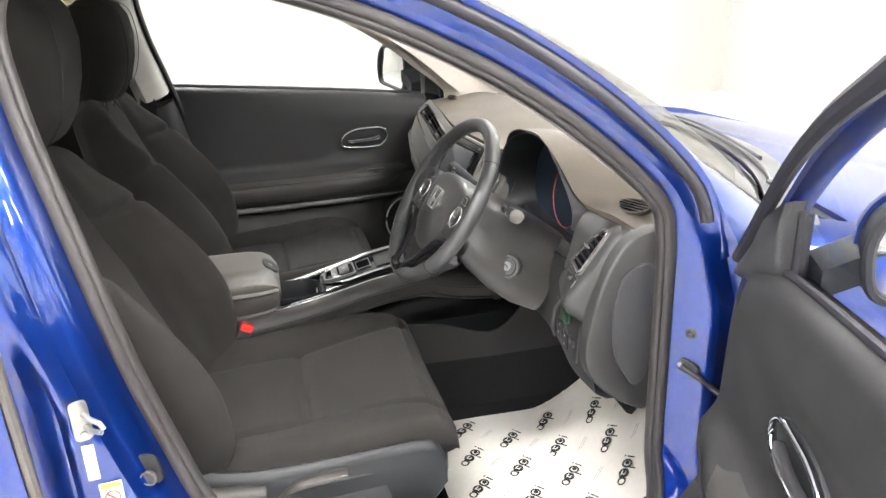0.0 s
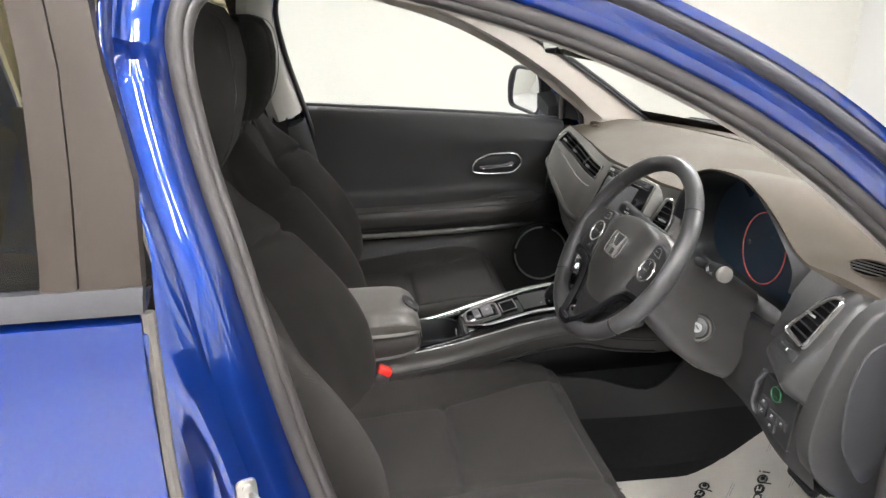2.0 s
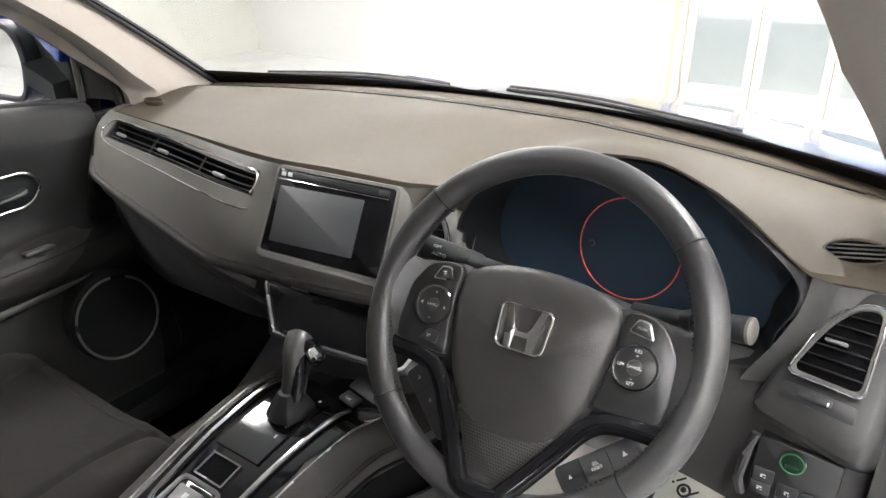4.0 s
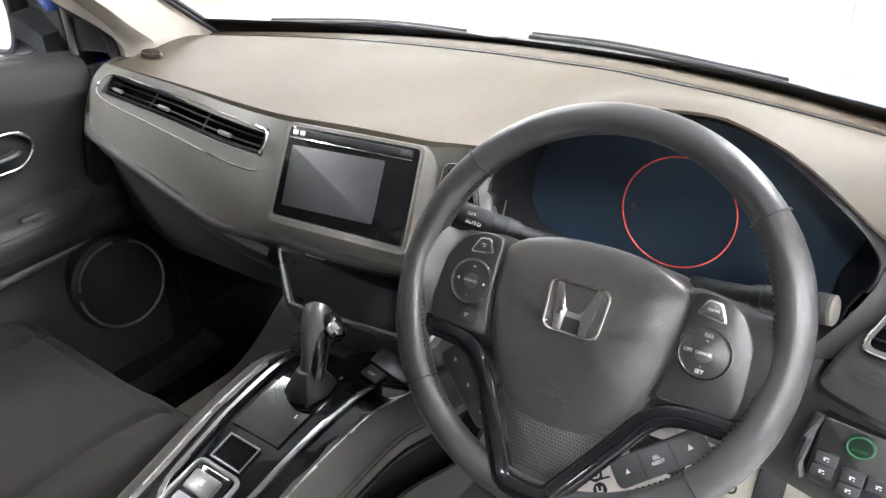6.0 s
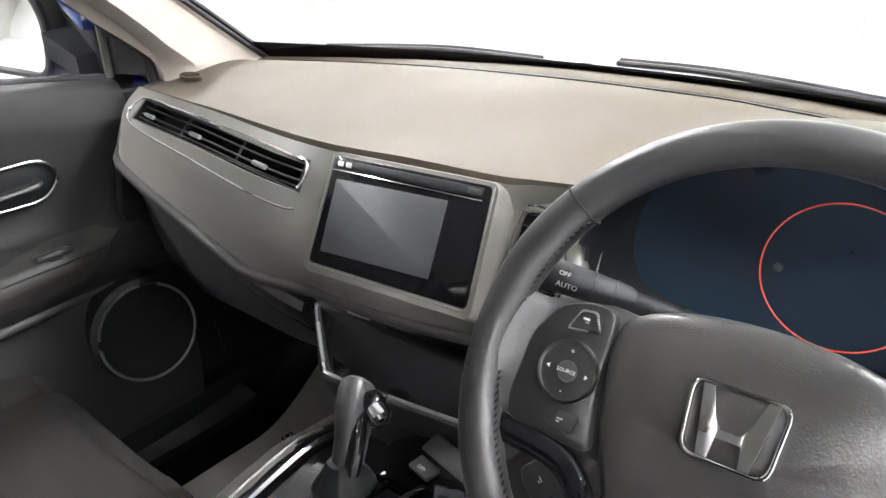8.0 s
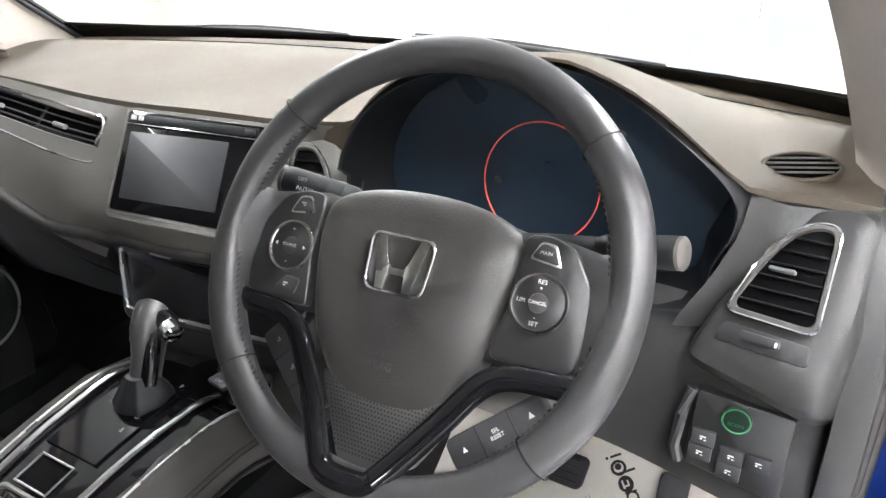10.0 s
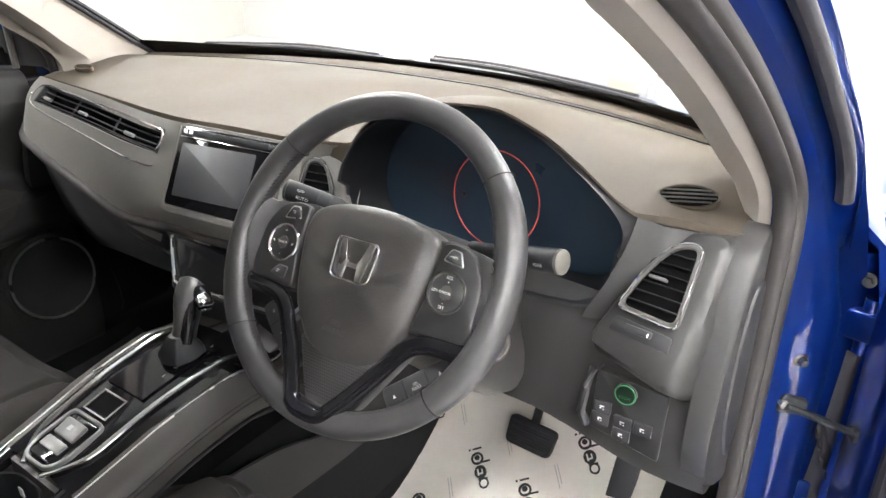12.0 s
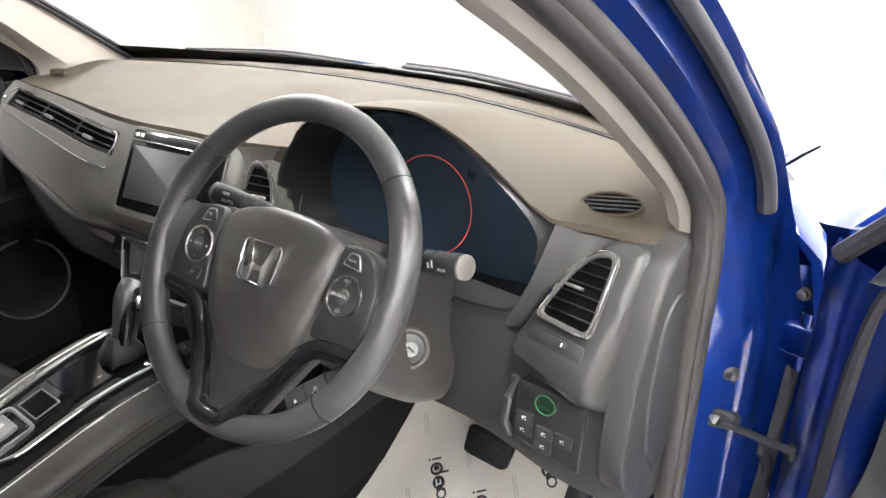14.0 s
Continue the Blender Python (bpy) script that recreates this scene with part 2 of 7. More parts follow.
def ring_plate(outline, width, depth, m, rise=0.0):
    """A frame of that width round the outline, rounded on its front."""
    outline = [Vector(p) for p in outline]
    c = sum(outline, Vector((0, 0))) / len(outline)

    def ring(k, z):
        return [Vector((*(p + (p - c).normalized() * k), z)) for p in outline]
    rows = [ring(0, -depth), ring(0, 0), ring(width * 0.25, width * 0.22 + rise), ring(width * 0.75, width * 0.22 + rise), ring(width, 0), ring(width, -depth)]
    bm = loft(rows, ring=True, loop=True)
    bm.transform(m)
    return bm


def disc(r, depth, m, n=28, edge=0.001, dome=0.0):
    return plate([(r * math.cos(2 * math.pi * i / n), r * math.sin(2 * math.pi * i / n)) for i in range(n)], depth, m, edge, dome)


def torus(r, tr, m, n=40, k=8):
    rows = [[Vector(((r + tr * math.cos(b)) * math.cos(a), (r + tr * math.cos(b)) * math.sin(a), tr * math.sin(b)))
             for b in (2 * math.pi * j / k for j in range(k))] for a in (2 * math.pi * i / n for i in range(n))]
    bm = loft(rows, ring=True, loop=True)
    bm.transform(m)
    return bm


def lathe(profile, m, n=24):
    """Turned about local z: profile of (radius, z)."""
    rows = [[Vector((r * math.cos(a), r * math.sin(a), z)) for a in (2 * math.pi * i / n for i in range(n))] for r, z in profile]
    bm = loft(rows, ring=True, caps=True)
    bm.transform(m)
    return bm


def join(*bms):
    out = bmesh.new()
    for b in bms:
        me = bpy.data.meshes.new("joining")
        b.to_mesh(me)
        b.free()
        out.from_mesh(me)
        bpy.data.meshes.remove(me)
    return out


def facing(origin, right, up):
    """A pose at origin with local x along right, local y about along up, local z out of the face."""
    x = Vector(right).normalized()
    z = x.cross(Vector(up)).normalized()
    y = z.cross(x)
    m = Matrix((x, y, z)).transposed().to_4x4()
    m.translation = origin
    return m


def lettering(body, size, m, mat, parent, name="lettering", lift=0.0006):
    """Printed writing as a flat mesh."""
    cu = bpy.data.curves.new("print", "FONT")
    cu.body, cu.size, cu.align_x, cu.align_y, cu.resolution_u = body, size, "CENTER", "CENTER", 2
    tmp = bpy.data.objects.new("print", cu)
    me = bpy.data.meshes.new_from_object(tmp)
    bm = bmesh.new()
    bm.from_mesh(me)
    bpy.data.objects.remove(tmp)
    bpy.data.meshes.remove(me)
    bm.transform(m @ Matrix.Translation((0, 0, lift)))
    return part(name, bm, mat, parent, smooth=0)


def bars(rects, m, lift=0.0006):
    """Flat printed bars: (x, y, width, height) in the local plane."""
    bm = bmesh.new()
    for x, y, w, h in rects:
        v = [bm.verts.new(m @ Vector((x + a * w / 2, y + b * h / 2, lift))) for a, b in ((-1, -1), (1, -1), (1, 1), (-1, 1))]
        bm.faces.new(v)
    return bm


def lerp(a, b, f):
    return a + (b - a) * f


def curve1(x, pts):
    """Smooth height over x through pts of (x, value), without overshoot."""
    n = len(pts)
    if x <= pts[0][0]:
        return pts[0][1]
    if x >= pts[-1][0]:
        return pts[-1][1]
    k = next(i for i in range(n - 1) if x <= pts[i + 1][0])

    def slope(i):
        if i == 0 or i == n - 1:
            a = max(0, i - 1)
            return (pts[a + 1][1] - pts[a][1]) / (pts[a + 1][0] - pts[a][0])
        d0 = (pts[i][1] - pts[i - 1][1]) / (pts[i][0] - pts[i - 1][0])
        d1 = (pts[i + 1][1] - pts[i][1]) / (pts[i + 1][0] - pts[i][0])
        return 0.0 if d0 * d1 <= 0 else 2 * d0 * d1 / (d0 + d1)
    (x0, v0), (x1, v1) = pts[k], pts[k + 1]
    w = x1 - x0
    f = (x - x0) / w
    return (2 * f ** 3 - 3 * f * f + 1) * v0 + (f ** 3 - 2 * f * f + f) * w * slope(k) + (3 * f * f - 2 * f ** 3) * v1 + (f ** 3 - f * f) * w * slope(k + 1)


# ---- showroom ----
def wall(name, size, centre, mat, label):
    return tagged(part(name, box(size, Matrix.Translation(centre)), mat, smooth=0), label, "wall", kind="structure")


X0, X1, Y0, Y1, H = -5.6, 5.2, -6.0, 5.3, 3.1
tagged(part("floor", box((X1 - X0 + 0.4, Y1 - Y0 + 0.4, 0.1), Matrix.Translation(((X0 + X1) / 2, (Y0 + Y1) / 2, -0.05))), FLOOR, smooth=0),
       "polished pale grey showroom floor", "floor", kind="structure")
tagged(part("ceiling", box((X1 - X0 + 0.4, Y1 - Y0 + 0.4, 0.1), Matrix.Translation(((X0 + X1) / 2, (Y0 + Y1) / 2, H + 0.05))), WALL, smooth=0),
       "plain white showroom ceiling", "ceiling", kind="structure")
wall("wall_west", (0.2, Y1 - Y0, H), (X0 - 0.1, (Y0 + Y1) / 2, H / 2), CREAM, "cream white painted showroom wall")
wall("wall_east", (0.2, Y1 - Y0, H), (X1 + 0.1, (Y0 + Y1) / 2, H / 2), WALL, "white painted showroom wall")
wall("wall_south", (X1 - X0 + 0.4, 0.2, H), ((X0 + X1) / 2, Y0 - 0.1, H / 2), WALL, "white painted showroom wall")
DOOR_X0, DOOR_X1, DOOR_H = -1.0, 4.1, 2.5
wall("wall_north", (DOOR_X0 - X0, 0.2, H), ((X0 + DOOR_X0) / 2, Y1 + 0.1, H / 2), WALL, "white painted wall beside the glazed doors")
wall("wall_north_side", (X1 - DOOR_X1, 0.2, H), ((X1 + DOOR_X1) / 2, Y1 + 0.1, H / 2), WALL, "white painted wall beside the glazed doors")
wall("wall_north_lintel", (DOOR_X1 - DOOR_X0, 0.2, H - DOOR_H), ((DOOR_X0 + DOOR_X1) / 2, Y1 + 0.1, (H + DOOR_H) / 2), WALL, "white lintel above the glazed doors")
wall("column", (0.22, 0.10, H), (-1.16, Y1 - 0.053, H / 2), COLUMN, "ivory painted pilaster on the wall")

# glazed folding doors, one leaf every 0.51 m
LEAF = 0.51
for i in range(10):
    xa = DOOR_X0 + i * LEAF
    leaf = thing("window_1" if i == 0 else "window_%d" % (i + 1), (xa + LEAF / 2, Y1 + 0.08, 0), "cream framed glazed folding door leaf", "window", "glazed door leaves", "structure")
    for nm, w, h, cx, cz in (("stile", 0.055, DOOR_H - 0.02, xa + 0.03, DOOR_H / 2), ("stile", 0.055, DOOR_H - 0.02, xa + LEAF - 0.03, DOOR_H / 2),
                             ("bottom_rail", LEAF - 0.12, 0.14, xa + LEAF / 2, 0.09), ("top_rail", LEAF - 0.12, 0.08, xa + LEAF / 2, DOOR_H - 0.06)):
        part(nm, box((w, 0.06, h), Matrix.Translation((cx, Y1 + 0.08, cz)), 0.006), FRAME, leaf)
    pane = part("pane", box((LEAF - 0.115, 0.008, DOOR_H - 0.26), Matrix.Translation((xa + LEAF / 2, Y1 + 0.08, 1.29))), GLASS, leaf, smooth=0)
    pane.visible_shadow = False

# yard outside
tagged(part("ground", box((60, 40, 0.1), Matrix.Translation((0, 25.5, -0.13))), material("pale_concrete_yard", (0.62, 0.62, 0.60), 0.8, var=0.1, var_scale=2), smooth=0),
       "sunlit pale concrete yard outside the doors", "ground", kind="structure")
tagged(part("backdrop", box((40, 0.1, 12.0), Matrix.Translation((0, 14, 5.8))), DAYLIGHT, smooth=0),
       "plain bright daylight beyond the glazed doors", "backdrop", kind="structure")
sun = new("sun", bpy.data.lights.new("sun", "SUN"))
sun.data.energy, sun.data.angle, sun.data.color = 4.0, radians(0.6), (1.0, 0.96, 0.9)
sun.matrix_world = look((4, -6, 12), (2, 14, 0))

# ceiling strip lamps
for ix, lx in enumerate((-2.3, 1.5, 3.4)):
    for iy, ly in enumerate((-2.8, -0.4, 2.0, 3.9)):
        lamp = thing("ceiling_light", (lx, ly, H), "white LED panel lamp on the ceiling, lit", "ceiling lamp", "ceiling lamps")
        part("frame", join(*[box(sz, Matrix.Translation((lx + ox, ly + oy, H - 0.02)), 0.004) for sz, ox, oy in
                             (((0.05, 1.25, 0.04), -0.17, 0), ((0.05, 1.25, 0.04), 0.17, 0), ((0.29, 0.05, 0.04), 0, -0.6), ((0.29, 0.05, 0.04), 0, 0.6))]), WALL, lamp)
        part("diffuser", box((0.29, 1.15, 0.012), Matrix.Translation((lx, ly, H - 0.022))), LAMP, lamp, smooth=0)


# ---- car body ----
car = thing("car_body", (0, 0, 0), "bright metallic blue compact car shell with glossy paint", "car")


def aperture():
    """The front door opening's edge on the driver's side, front foot, up the pillar, along the roof, down the centre pillar, along the sill."""
    pts = [(0.752, 0.745, 0.40), (0.752, 0.734, 0.55), (0.752, 0.730, 0.72), (0.752, 0.727, 0.88), (0.752, 0.722, 0.985), (0.746, 0.702, 1.053),
           (0.726, 0.603, 1.150), (0.703, 0.490, 1.235), (0.680, 0.371, 1.304), (0.652, 0.225, 1.370), (0.625, 0.03, 1.430), (0.615, -0.12, 1.455),
           (0.64, -0.218, 1.440), (0.672, -0.250, 1.38), (0.70, -0.238, 1.262), (0.735, -0.205, 1.125), (0.765, -0.172, 0.985), (0.772, -0.145, 0.865),
           (0.776, -0.118, 0.765), (0.78, -0.080, 0.64), (0.78, 0.0, 0.48), (0.78, 0.12, 0.385), (0.775, 0.40, 0.365), (0.76, 0.66, 0.365)]
    return spline(pts, 132, closed=True)


EDGE = aperture()
NA = len(EDGE)


def mirrored(p, s):
    return Vector((p[0] * s, p[1], p[2]))


def outboard(i):
    """Outboard direction of the opening's plane, leaning with the tumblehome."""
    z = EDGE[i].z
    k = 0.0 if z < 0.98 else 0.30 * min(1, (z - 0.98) / 0.12)
    return Vector((1, 0, k)).normalized()


def opening_strip(profile, i0=0, i1=None, s=1):
    """A strip swept along the opening. a: out of the opening, b: outboard."""
    closed = i1 is None
    idx = range(NA) if closed else range(i0, i1 + 1)
    rows = []
    for i in idx:
        t = (EDGE[(i + 1) % NA] - EDGE[i - 1]).normalized()
        ob = outboard(i)
        ob = (ob - t * ob.dot(t)).normalized()
        o = t.cross(ob)
        if (EDGE[i] - Vector((0.7, 0.25, 0.9))).dot(o) < 0:
            o = -o
        rows.append([mirrored(EDGE[i] + o * a + ob * b, s) for a, b in (profile(i) if callable(profile) else profile)])
    return rows, closed


def flange(i):
    """Painted body round the opening: rebate, step and outer skin."""
    p = EDGE[i]
    if p.z < 0.40 and -0.1 < p.y < 0.75:
        return [(-0.004, -0.02), (0.004, 0.0), (0.02, 0.006), (0.035, 0.03), (0.045, 0.06), (0.060, 0.075), (0.075, 0.085), (0.11, 0.09), (0.14, 0.09), (0.2, 0.06)]
    if p.y < -0.05 and p.z < 1.36:
        return [(-0.004, -0.02), (0.004, 0.0), (0.012, 0.012), (0.016, 0.024), (0.02, 0.035), (0.03, 0.052), (0.036, 0.056), (0.042, 0.058), (0.052, 0.072), (0.064, 0.055)]
    slim = [(-0.004, -0.02), (0.004, 0.0), (0.012, 0.005), (0.018, 0.011), (0.026, 0.022), (0.034, 0.024), (0.046, 0.028), (0.054, 0.040), (0.060, 0.050), (0.068, 0.057)]
    post = [(-0.004, -0.02), (0.004, 0.0), (0.012, 0.010), (0.030, 0.033), (0.050, 0.056), (0.060, 0.066), (0.068, 0.067), (0.080, 0.052), (0.112, 0.046), (0.142, 0.085)]
    k = min(1, max(0, (1.03 - p.z) / 0.17)) if p.y > 0.6 else 0
    return [(lerp(a, c, k), lerp(b, d, k)) for (a, b), (c, d) in zip(slim, post)]


def skin(profile, depth, s, **kw):
    rows, closed = opening_strip(profile, s=s, **kw)
    bm = loft(rows, loop=closed)
    bmesh.ops.recalc_face_normals(bm, faces=bm.faces)
    return bm


def band(profile, s=1, i0=0, i1=None):
    rows, closed = opening_strip(profile, i0, i1, s)
    return loft(rows, ring=True, loop=closed, caps=not closed)


SEALP = [(0.004 + a, 0.003 + b) for a, b in circle(0.011, 10)]
LIPP = [(-0.008 + 0.007 * math.cos(t), -0.006 + 0.012 * math.sin(t)) for t in [2 * math.pi * k / 16 for k in range(16)]]
for s, side in ((1, "driver"), (-1, "passenger")):
    part("side_frame", skin(flange, 0.02, s), PAINT, car, "glossy blue painted door opening")
    part("door_seal", band(SEALP, s), SEAL, car, "black rubber weatherstrip round the door opening")
    part("seal_lip", band(LIPP, s), SEAL, car)
    part("roof_seal", band([(0.050 + a, 0.042 + b) for a, b in circle(0.011, 10, 0.010)], s, 24, 68), RUBBER, car)

    # centre pillar trim
    bp = [(0.0, -0.012), (0.005, -0.04), (0.03, -0.065), (0.07, -0.07), (0.1, -0.05), (0.1, -0.02)]
    part("centre_pillar_trim", band(bp, s, 68, 84), HEADLINER, car, "pale grey centre pillar trim")
    part("centre_pillar_lower_trim", band(bp, s, 85, 108), TRIM, car)
    # sill tread
    part("sill_trim", band([(0.0, -0.012), (0.02, -0.03), (0.06, -0.10), (0.08, -0.10), (0.06, -0.01)], s, 110, 130), TRIM, car)

# windscreen: between the two pillars, bowed forwards


def pillar_point(i, a, b, s):
    t = (EDGE[(i + 1) % NA] - EDGE[i - 1]).normalized()
    ob = outboard(i)
    ob = (ob - t * ob.dot(t)).normalized()
    o = t.cross(ob)
    if (EDGE[i] - Vector((0.7, 0.25, 0.9))).dot(o) < 0:
        o = -o
    return mirrored(EDGE[i] + o * a + ob * b, s)


def screen_row(f, n=25, lift=0.0):
    """Row of the windscreen at f from its foot (0) to its head (1)."""
    foot = Vector((0.695, 0.910, 1.022))
    head = Vector((0.570, 0.20, 1.445))
    edge = foot.lerp(head, f) + Vector((0, 0, 0.030 * math.sin(math.pi * f)))
    out = []
    for k in range(n):
        u = -1 + 2 * k / (n - 1)
        bow = 1 - abs(u) ** 2.2
        out.append(Vector((edge.x * u, edge.y + lerp(0.27, 0.16, f) * bow, edge.z + lerp(-0.03, 0.03, f) * bow + lift)))
    return out


ws = part("windscreen", loft([screen_row(f / 10) for f in range(11)]), GLASS, car, "clear bowed windscreen")
ws.visible_shadow = False
# pillar trim from the door seal to the edge of the windscreen
for s in (1, -1):
    rows, edge_line = [], []
    for i in range(19, 64):
        p0 = pillar_point(i, 0.0, -0.012, 1)
        g = min((screen_row(f / 60 - 0.12)[-1] for f in range(68)), key=lambda v: (v - p0).length) if i > 27 else screen_row(lerp(-0.14, 0.0, (i - 19) / 8))[-1]
        inw = Vector((-1, -0.12, -0.32)) * (lerp(0.98, 1.34, min(1, max(0, (i - 24) / 22))) if i < 41 else lerp(1.195, 0.72, min(1, (i - 41) / 12)))
        rows.append([mirrored(v, s) for v in (p0, pillar_point(i, -(0.010 if s > 0 else 0.020) * min(1, max(0, (i - 24) / 8)), -0.026, 1) + inw * 0.008, p0.lerp(g, 0.02) + inw * 0.0235, p0.lerp(g, 0.10) + inw * 0.0375, p0.lerp(g, 0.27) + inw * 0.046, p0.lerp(g, 0.55) + inw * 0.028, p0.lerp(g, 0.85) + inw * 0.008, g + inw * 0.005 - Vector((0, 0.006, 0.006)))])
        edge_line.append(mirrored(g + inw * 0.005 - Vector((0, 0.004, 0.004)), s))
    part("pillar_trim", loft(rows), PILLAR, car, "warm grey windscreen pillar trim")
    part("glass_edge_line", tube(edge_line, 0.0045, 8), RUBBER, car)

part("windscreen_border", slab([screen_row(f) for f in (-0.035, -0.015, 0.0, 0.018, 0.034)], (0, 0, -0.004)), GLOSS, car, "black ceramic border at the foot of the windscreen")
for s in (1, -1):
    path = [Vector((v.x * s, v.y, v.z)) for v in (screen_row(f / 12)[-1] + Vector((0.004, 0.0, 0.002)) for f in range(-1, 13))]
    part("windscreen_seal", tube(path, 0.012, 8, flat=0.007), RUBBER, car)
    # glossy outer skin of the pillar, from the seal to the drip moulding
    rows = []
    for i in range(20, 66):
        p0 = pillar_point(i, 0.066, 0.056, 1)
        g = min((screen_row(f / 60 - 0.12)[-1] for f in range(69)), key=lambda v: (v - p0).length) if i > 27 else screen_row(lerp(-0.14, 0.0, (i - 20) / 7))[-1]
        g = g + Vector((0.006, 0.004, 0.003))
        bulge = Vector((0.75, 0.25, 0.35))
        rows.append([mirrored(v, s) for v in (p0, p0.lerp(g, 0.15) + bulge * 0.008, p0.lerp(g, 0.40) + bulge * 0.013, p0.lerp(g, 0.70) + bulge * 0.010, g)])
    part("pillar_skin", loft(rows), PAINT, car)

# roof and headliner
def roof_rows(dz, w):
    out = []
    for y, z, hw in ((0.235, 1.462, 0.60), (0.10, 1.51, 0.605), (-0.30, 1.555, 0.61), (-0.9, 1.555, 0.60), (-1.5, 1.52, 0.58), (-1.9, 1.46, 0.55)):
        out.append([Vector((hw * u * w, y + 0.16 * (1 - abs(u) ** 2.2) * (1 if y > 0.2 else 0.5 if y > 0 else 0), z + 0.04 * (1 - u * u) + dz)) for u in [-1 + 2 * k / 16 for k in range(17)]])
    return out


part("roof", slab(roof_rows(0.0, 1.08), (0, 0, -0.01)), PAINT, car, "blue painted roof")
part("headliner", slab(roof_rows(-0.045, 1.0), (0, 0, -0.012)), HEADLINER, car, "pale grey cloth headliner")

# bonnet, wings and cowl
def bonnet_row(y, z, hw, drop):
    return [Vector((hw * u, y - 0.10 * abs(u) ** 3, z - drop * abs(u) ** 2.6)) for u in [-1 + 2 * k / 20 for k in range(21)]]


part("bonnet", slab([bonnet_row(1.235, 0.928, 0.72, -0.022), bonnet_row(1.27, 0.940, 0.72, -0.020), bonnet_row(1.45, 0.928, 0.71, -0.002), bonnet_row(1.7, 0.90, 0.70, 0.015), bonnet_row(1.95, 0.85, 0.66, 0.06), bonnet_row(2.1, 0.78, 0.6, 0.06)],
                    (0, 0, -0.012)), PAINT, car, "glossy blue bonnet")
for s in (1, -1):
    rows = []
    for y, zt in ((0.846, 1.004), (0.86, 1.008), (0.95, 0.998), (1.1, 0.965), (1.4, 0.925), (1.7, 0.88), (2.0, 0.80)):
        rows.append([Vector((s * x, y, z)) for x, z in ((0.728, zt - 0.01), (0.74, zt), (0.79, zt - 0.012), (0.845, zt - 0.06), (0.868, zt - 0.16), (0.872, zt - 0.35), (0.868, 0.45))])
    part("wing", slab(rows, (-s * 0.01, 0, -0.004)), PAINT, car, "glossy blue front wing")
    # hinge post behind the wing
    part("hinge_post", box((0.105, 0.06, 0.62), Matrix.Translation((s * 0.815, 0.920, 0.645)), 0.028, 4), PAINT, car)
    # windscreen corner cover and cowl end
    if s > 0:
        part("cowl_corner", loft([[Vector((s * x, y, z)) for x, z in ((0.735, 1.025 + d), (0.755, 1.022 + d), (0.775, 1.0 + d), (0.785, 0.975 + d))] for y, d in ((0.76, 0.07), (0.80, 0.035), (0.86, 0.0), (0.93, -0.02), (1.02, -0.03))]), TRIM, car, "black plastic windscreen corner cover")
cowl = [[Vector((0.74 * u, 0.93 + (0.27 + dy) * (1 - abs(u) ** 2.2) + dy * 0.5, 0.995 + dz)) for u in [-1 + 2 * k / 30 for k in range(31)]] for dy, dz in ((-0.01, 0.005), (0.03, -0.012), (0.06, -0.014), (0.09, -0.03))]
part("cowl_panel", slab(cowl, (0, 0, -0.006)), TRIM, car, "black ribbed cowl panel below the windscreen")

# cabin floor, bulkhead and tunnel
FLOOR_Y = [(-1.6, 0.30), (-0.5, 0.27), (0.2, 0.24), (0.70, 0.24), (0.90, 0.335), (1.05, 0.50), (1.12, 0.70), (1.14, 0.98)]
frows = []
for y in [-1.6, -1.0, -0.5, -0.1, 0.2, 0.45, 0.62, 0.70, 0.76, 0.83, 0.90, 0.97, 1.03, 1.08, 1.11, 1.125, 1.135]:
    z0 = curve1(y, FLOOR_Y)
    row = []
    for k in range(41):
        x = -0.79 + 1.58 * k / 40
        tun = 0.30 * (1 - min(1, max(0, (abs(x) - 0.09) / 0.05)) ** 1) if y < 1.0 else 0
        sill = 0.12 * min(1, max(0, (abs(x) - 0.69) / 0.08)) if y < 1.0 else 0
        row.append(Vector((x, y, z0 + max(tun, sill))))
    frows.append(row)
part("carpet", slab(frows, (0, 0, -0.02)), CARPET, car, "black carpet on the cabin floor")
part("kick_trim", slab([[Vector((-0.734, y, z)) for z in (0.25, 0.5, 0.75, 0.985)] for y in (0.650, 0.70, 0.76)], (-0.004, 0, 0)), CARPET, car, "black trim ahead of the closed door")
part("bulkhead", box((1.5, 0.03, 0.66), Matrix.Translation((0, 1.17, 0.60))), DARK, car)

for s in (1, -1):
    part("kick_panel", slab([[Vector((s * 0.735, y, z)) for z in (0.24, 0.5, 0.75, 0.955)] for y in (0.745, 0.8, 1.0, 1.16)], (s * 0.01, 0, 0)), CARPET, car, "black kick panel in the footwell")

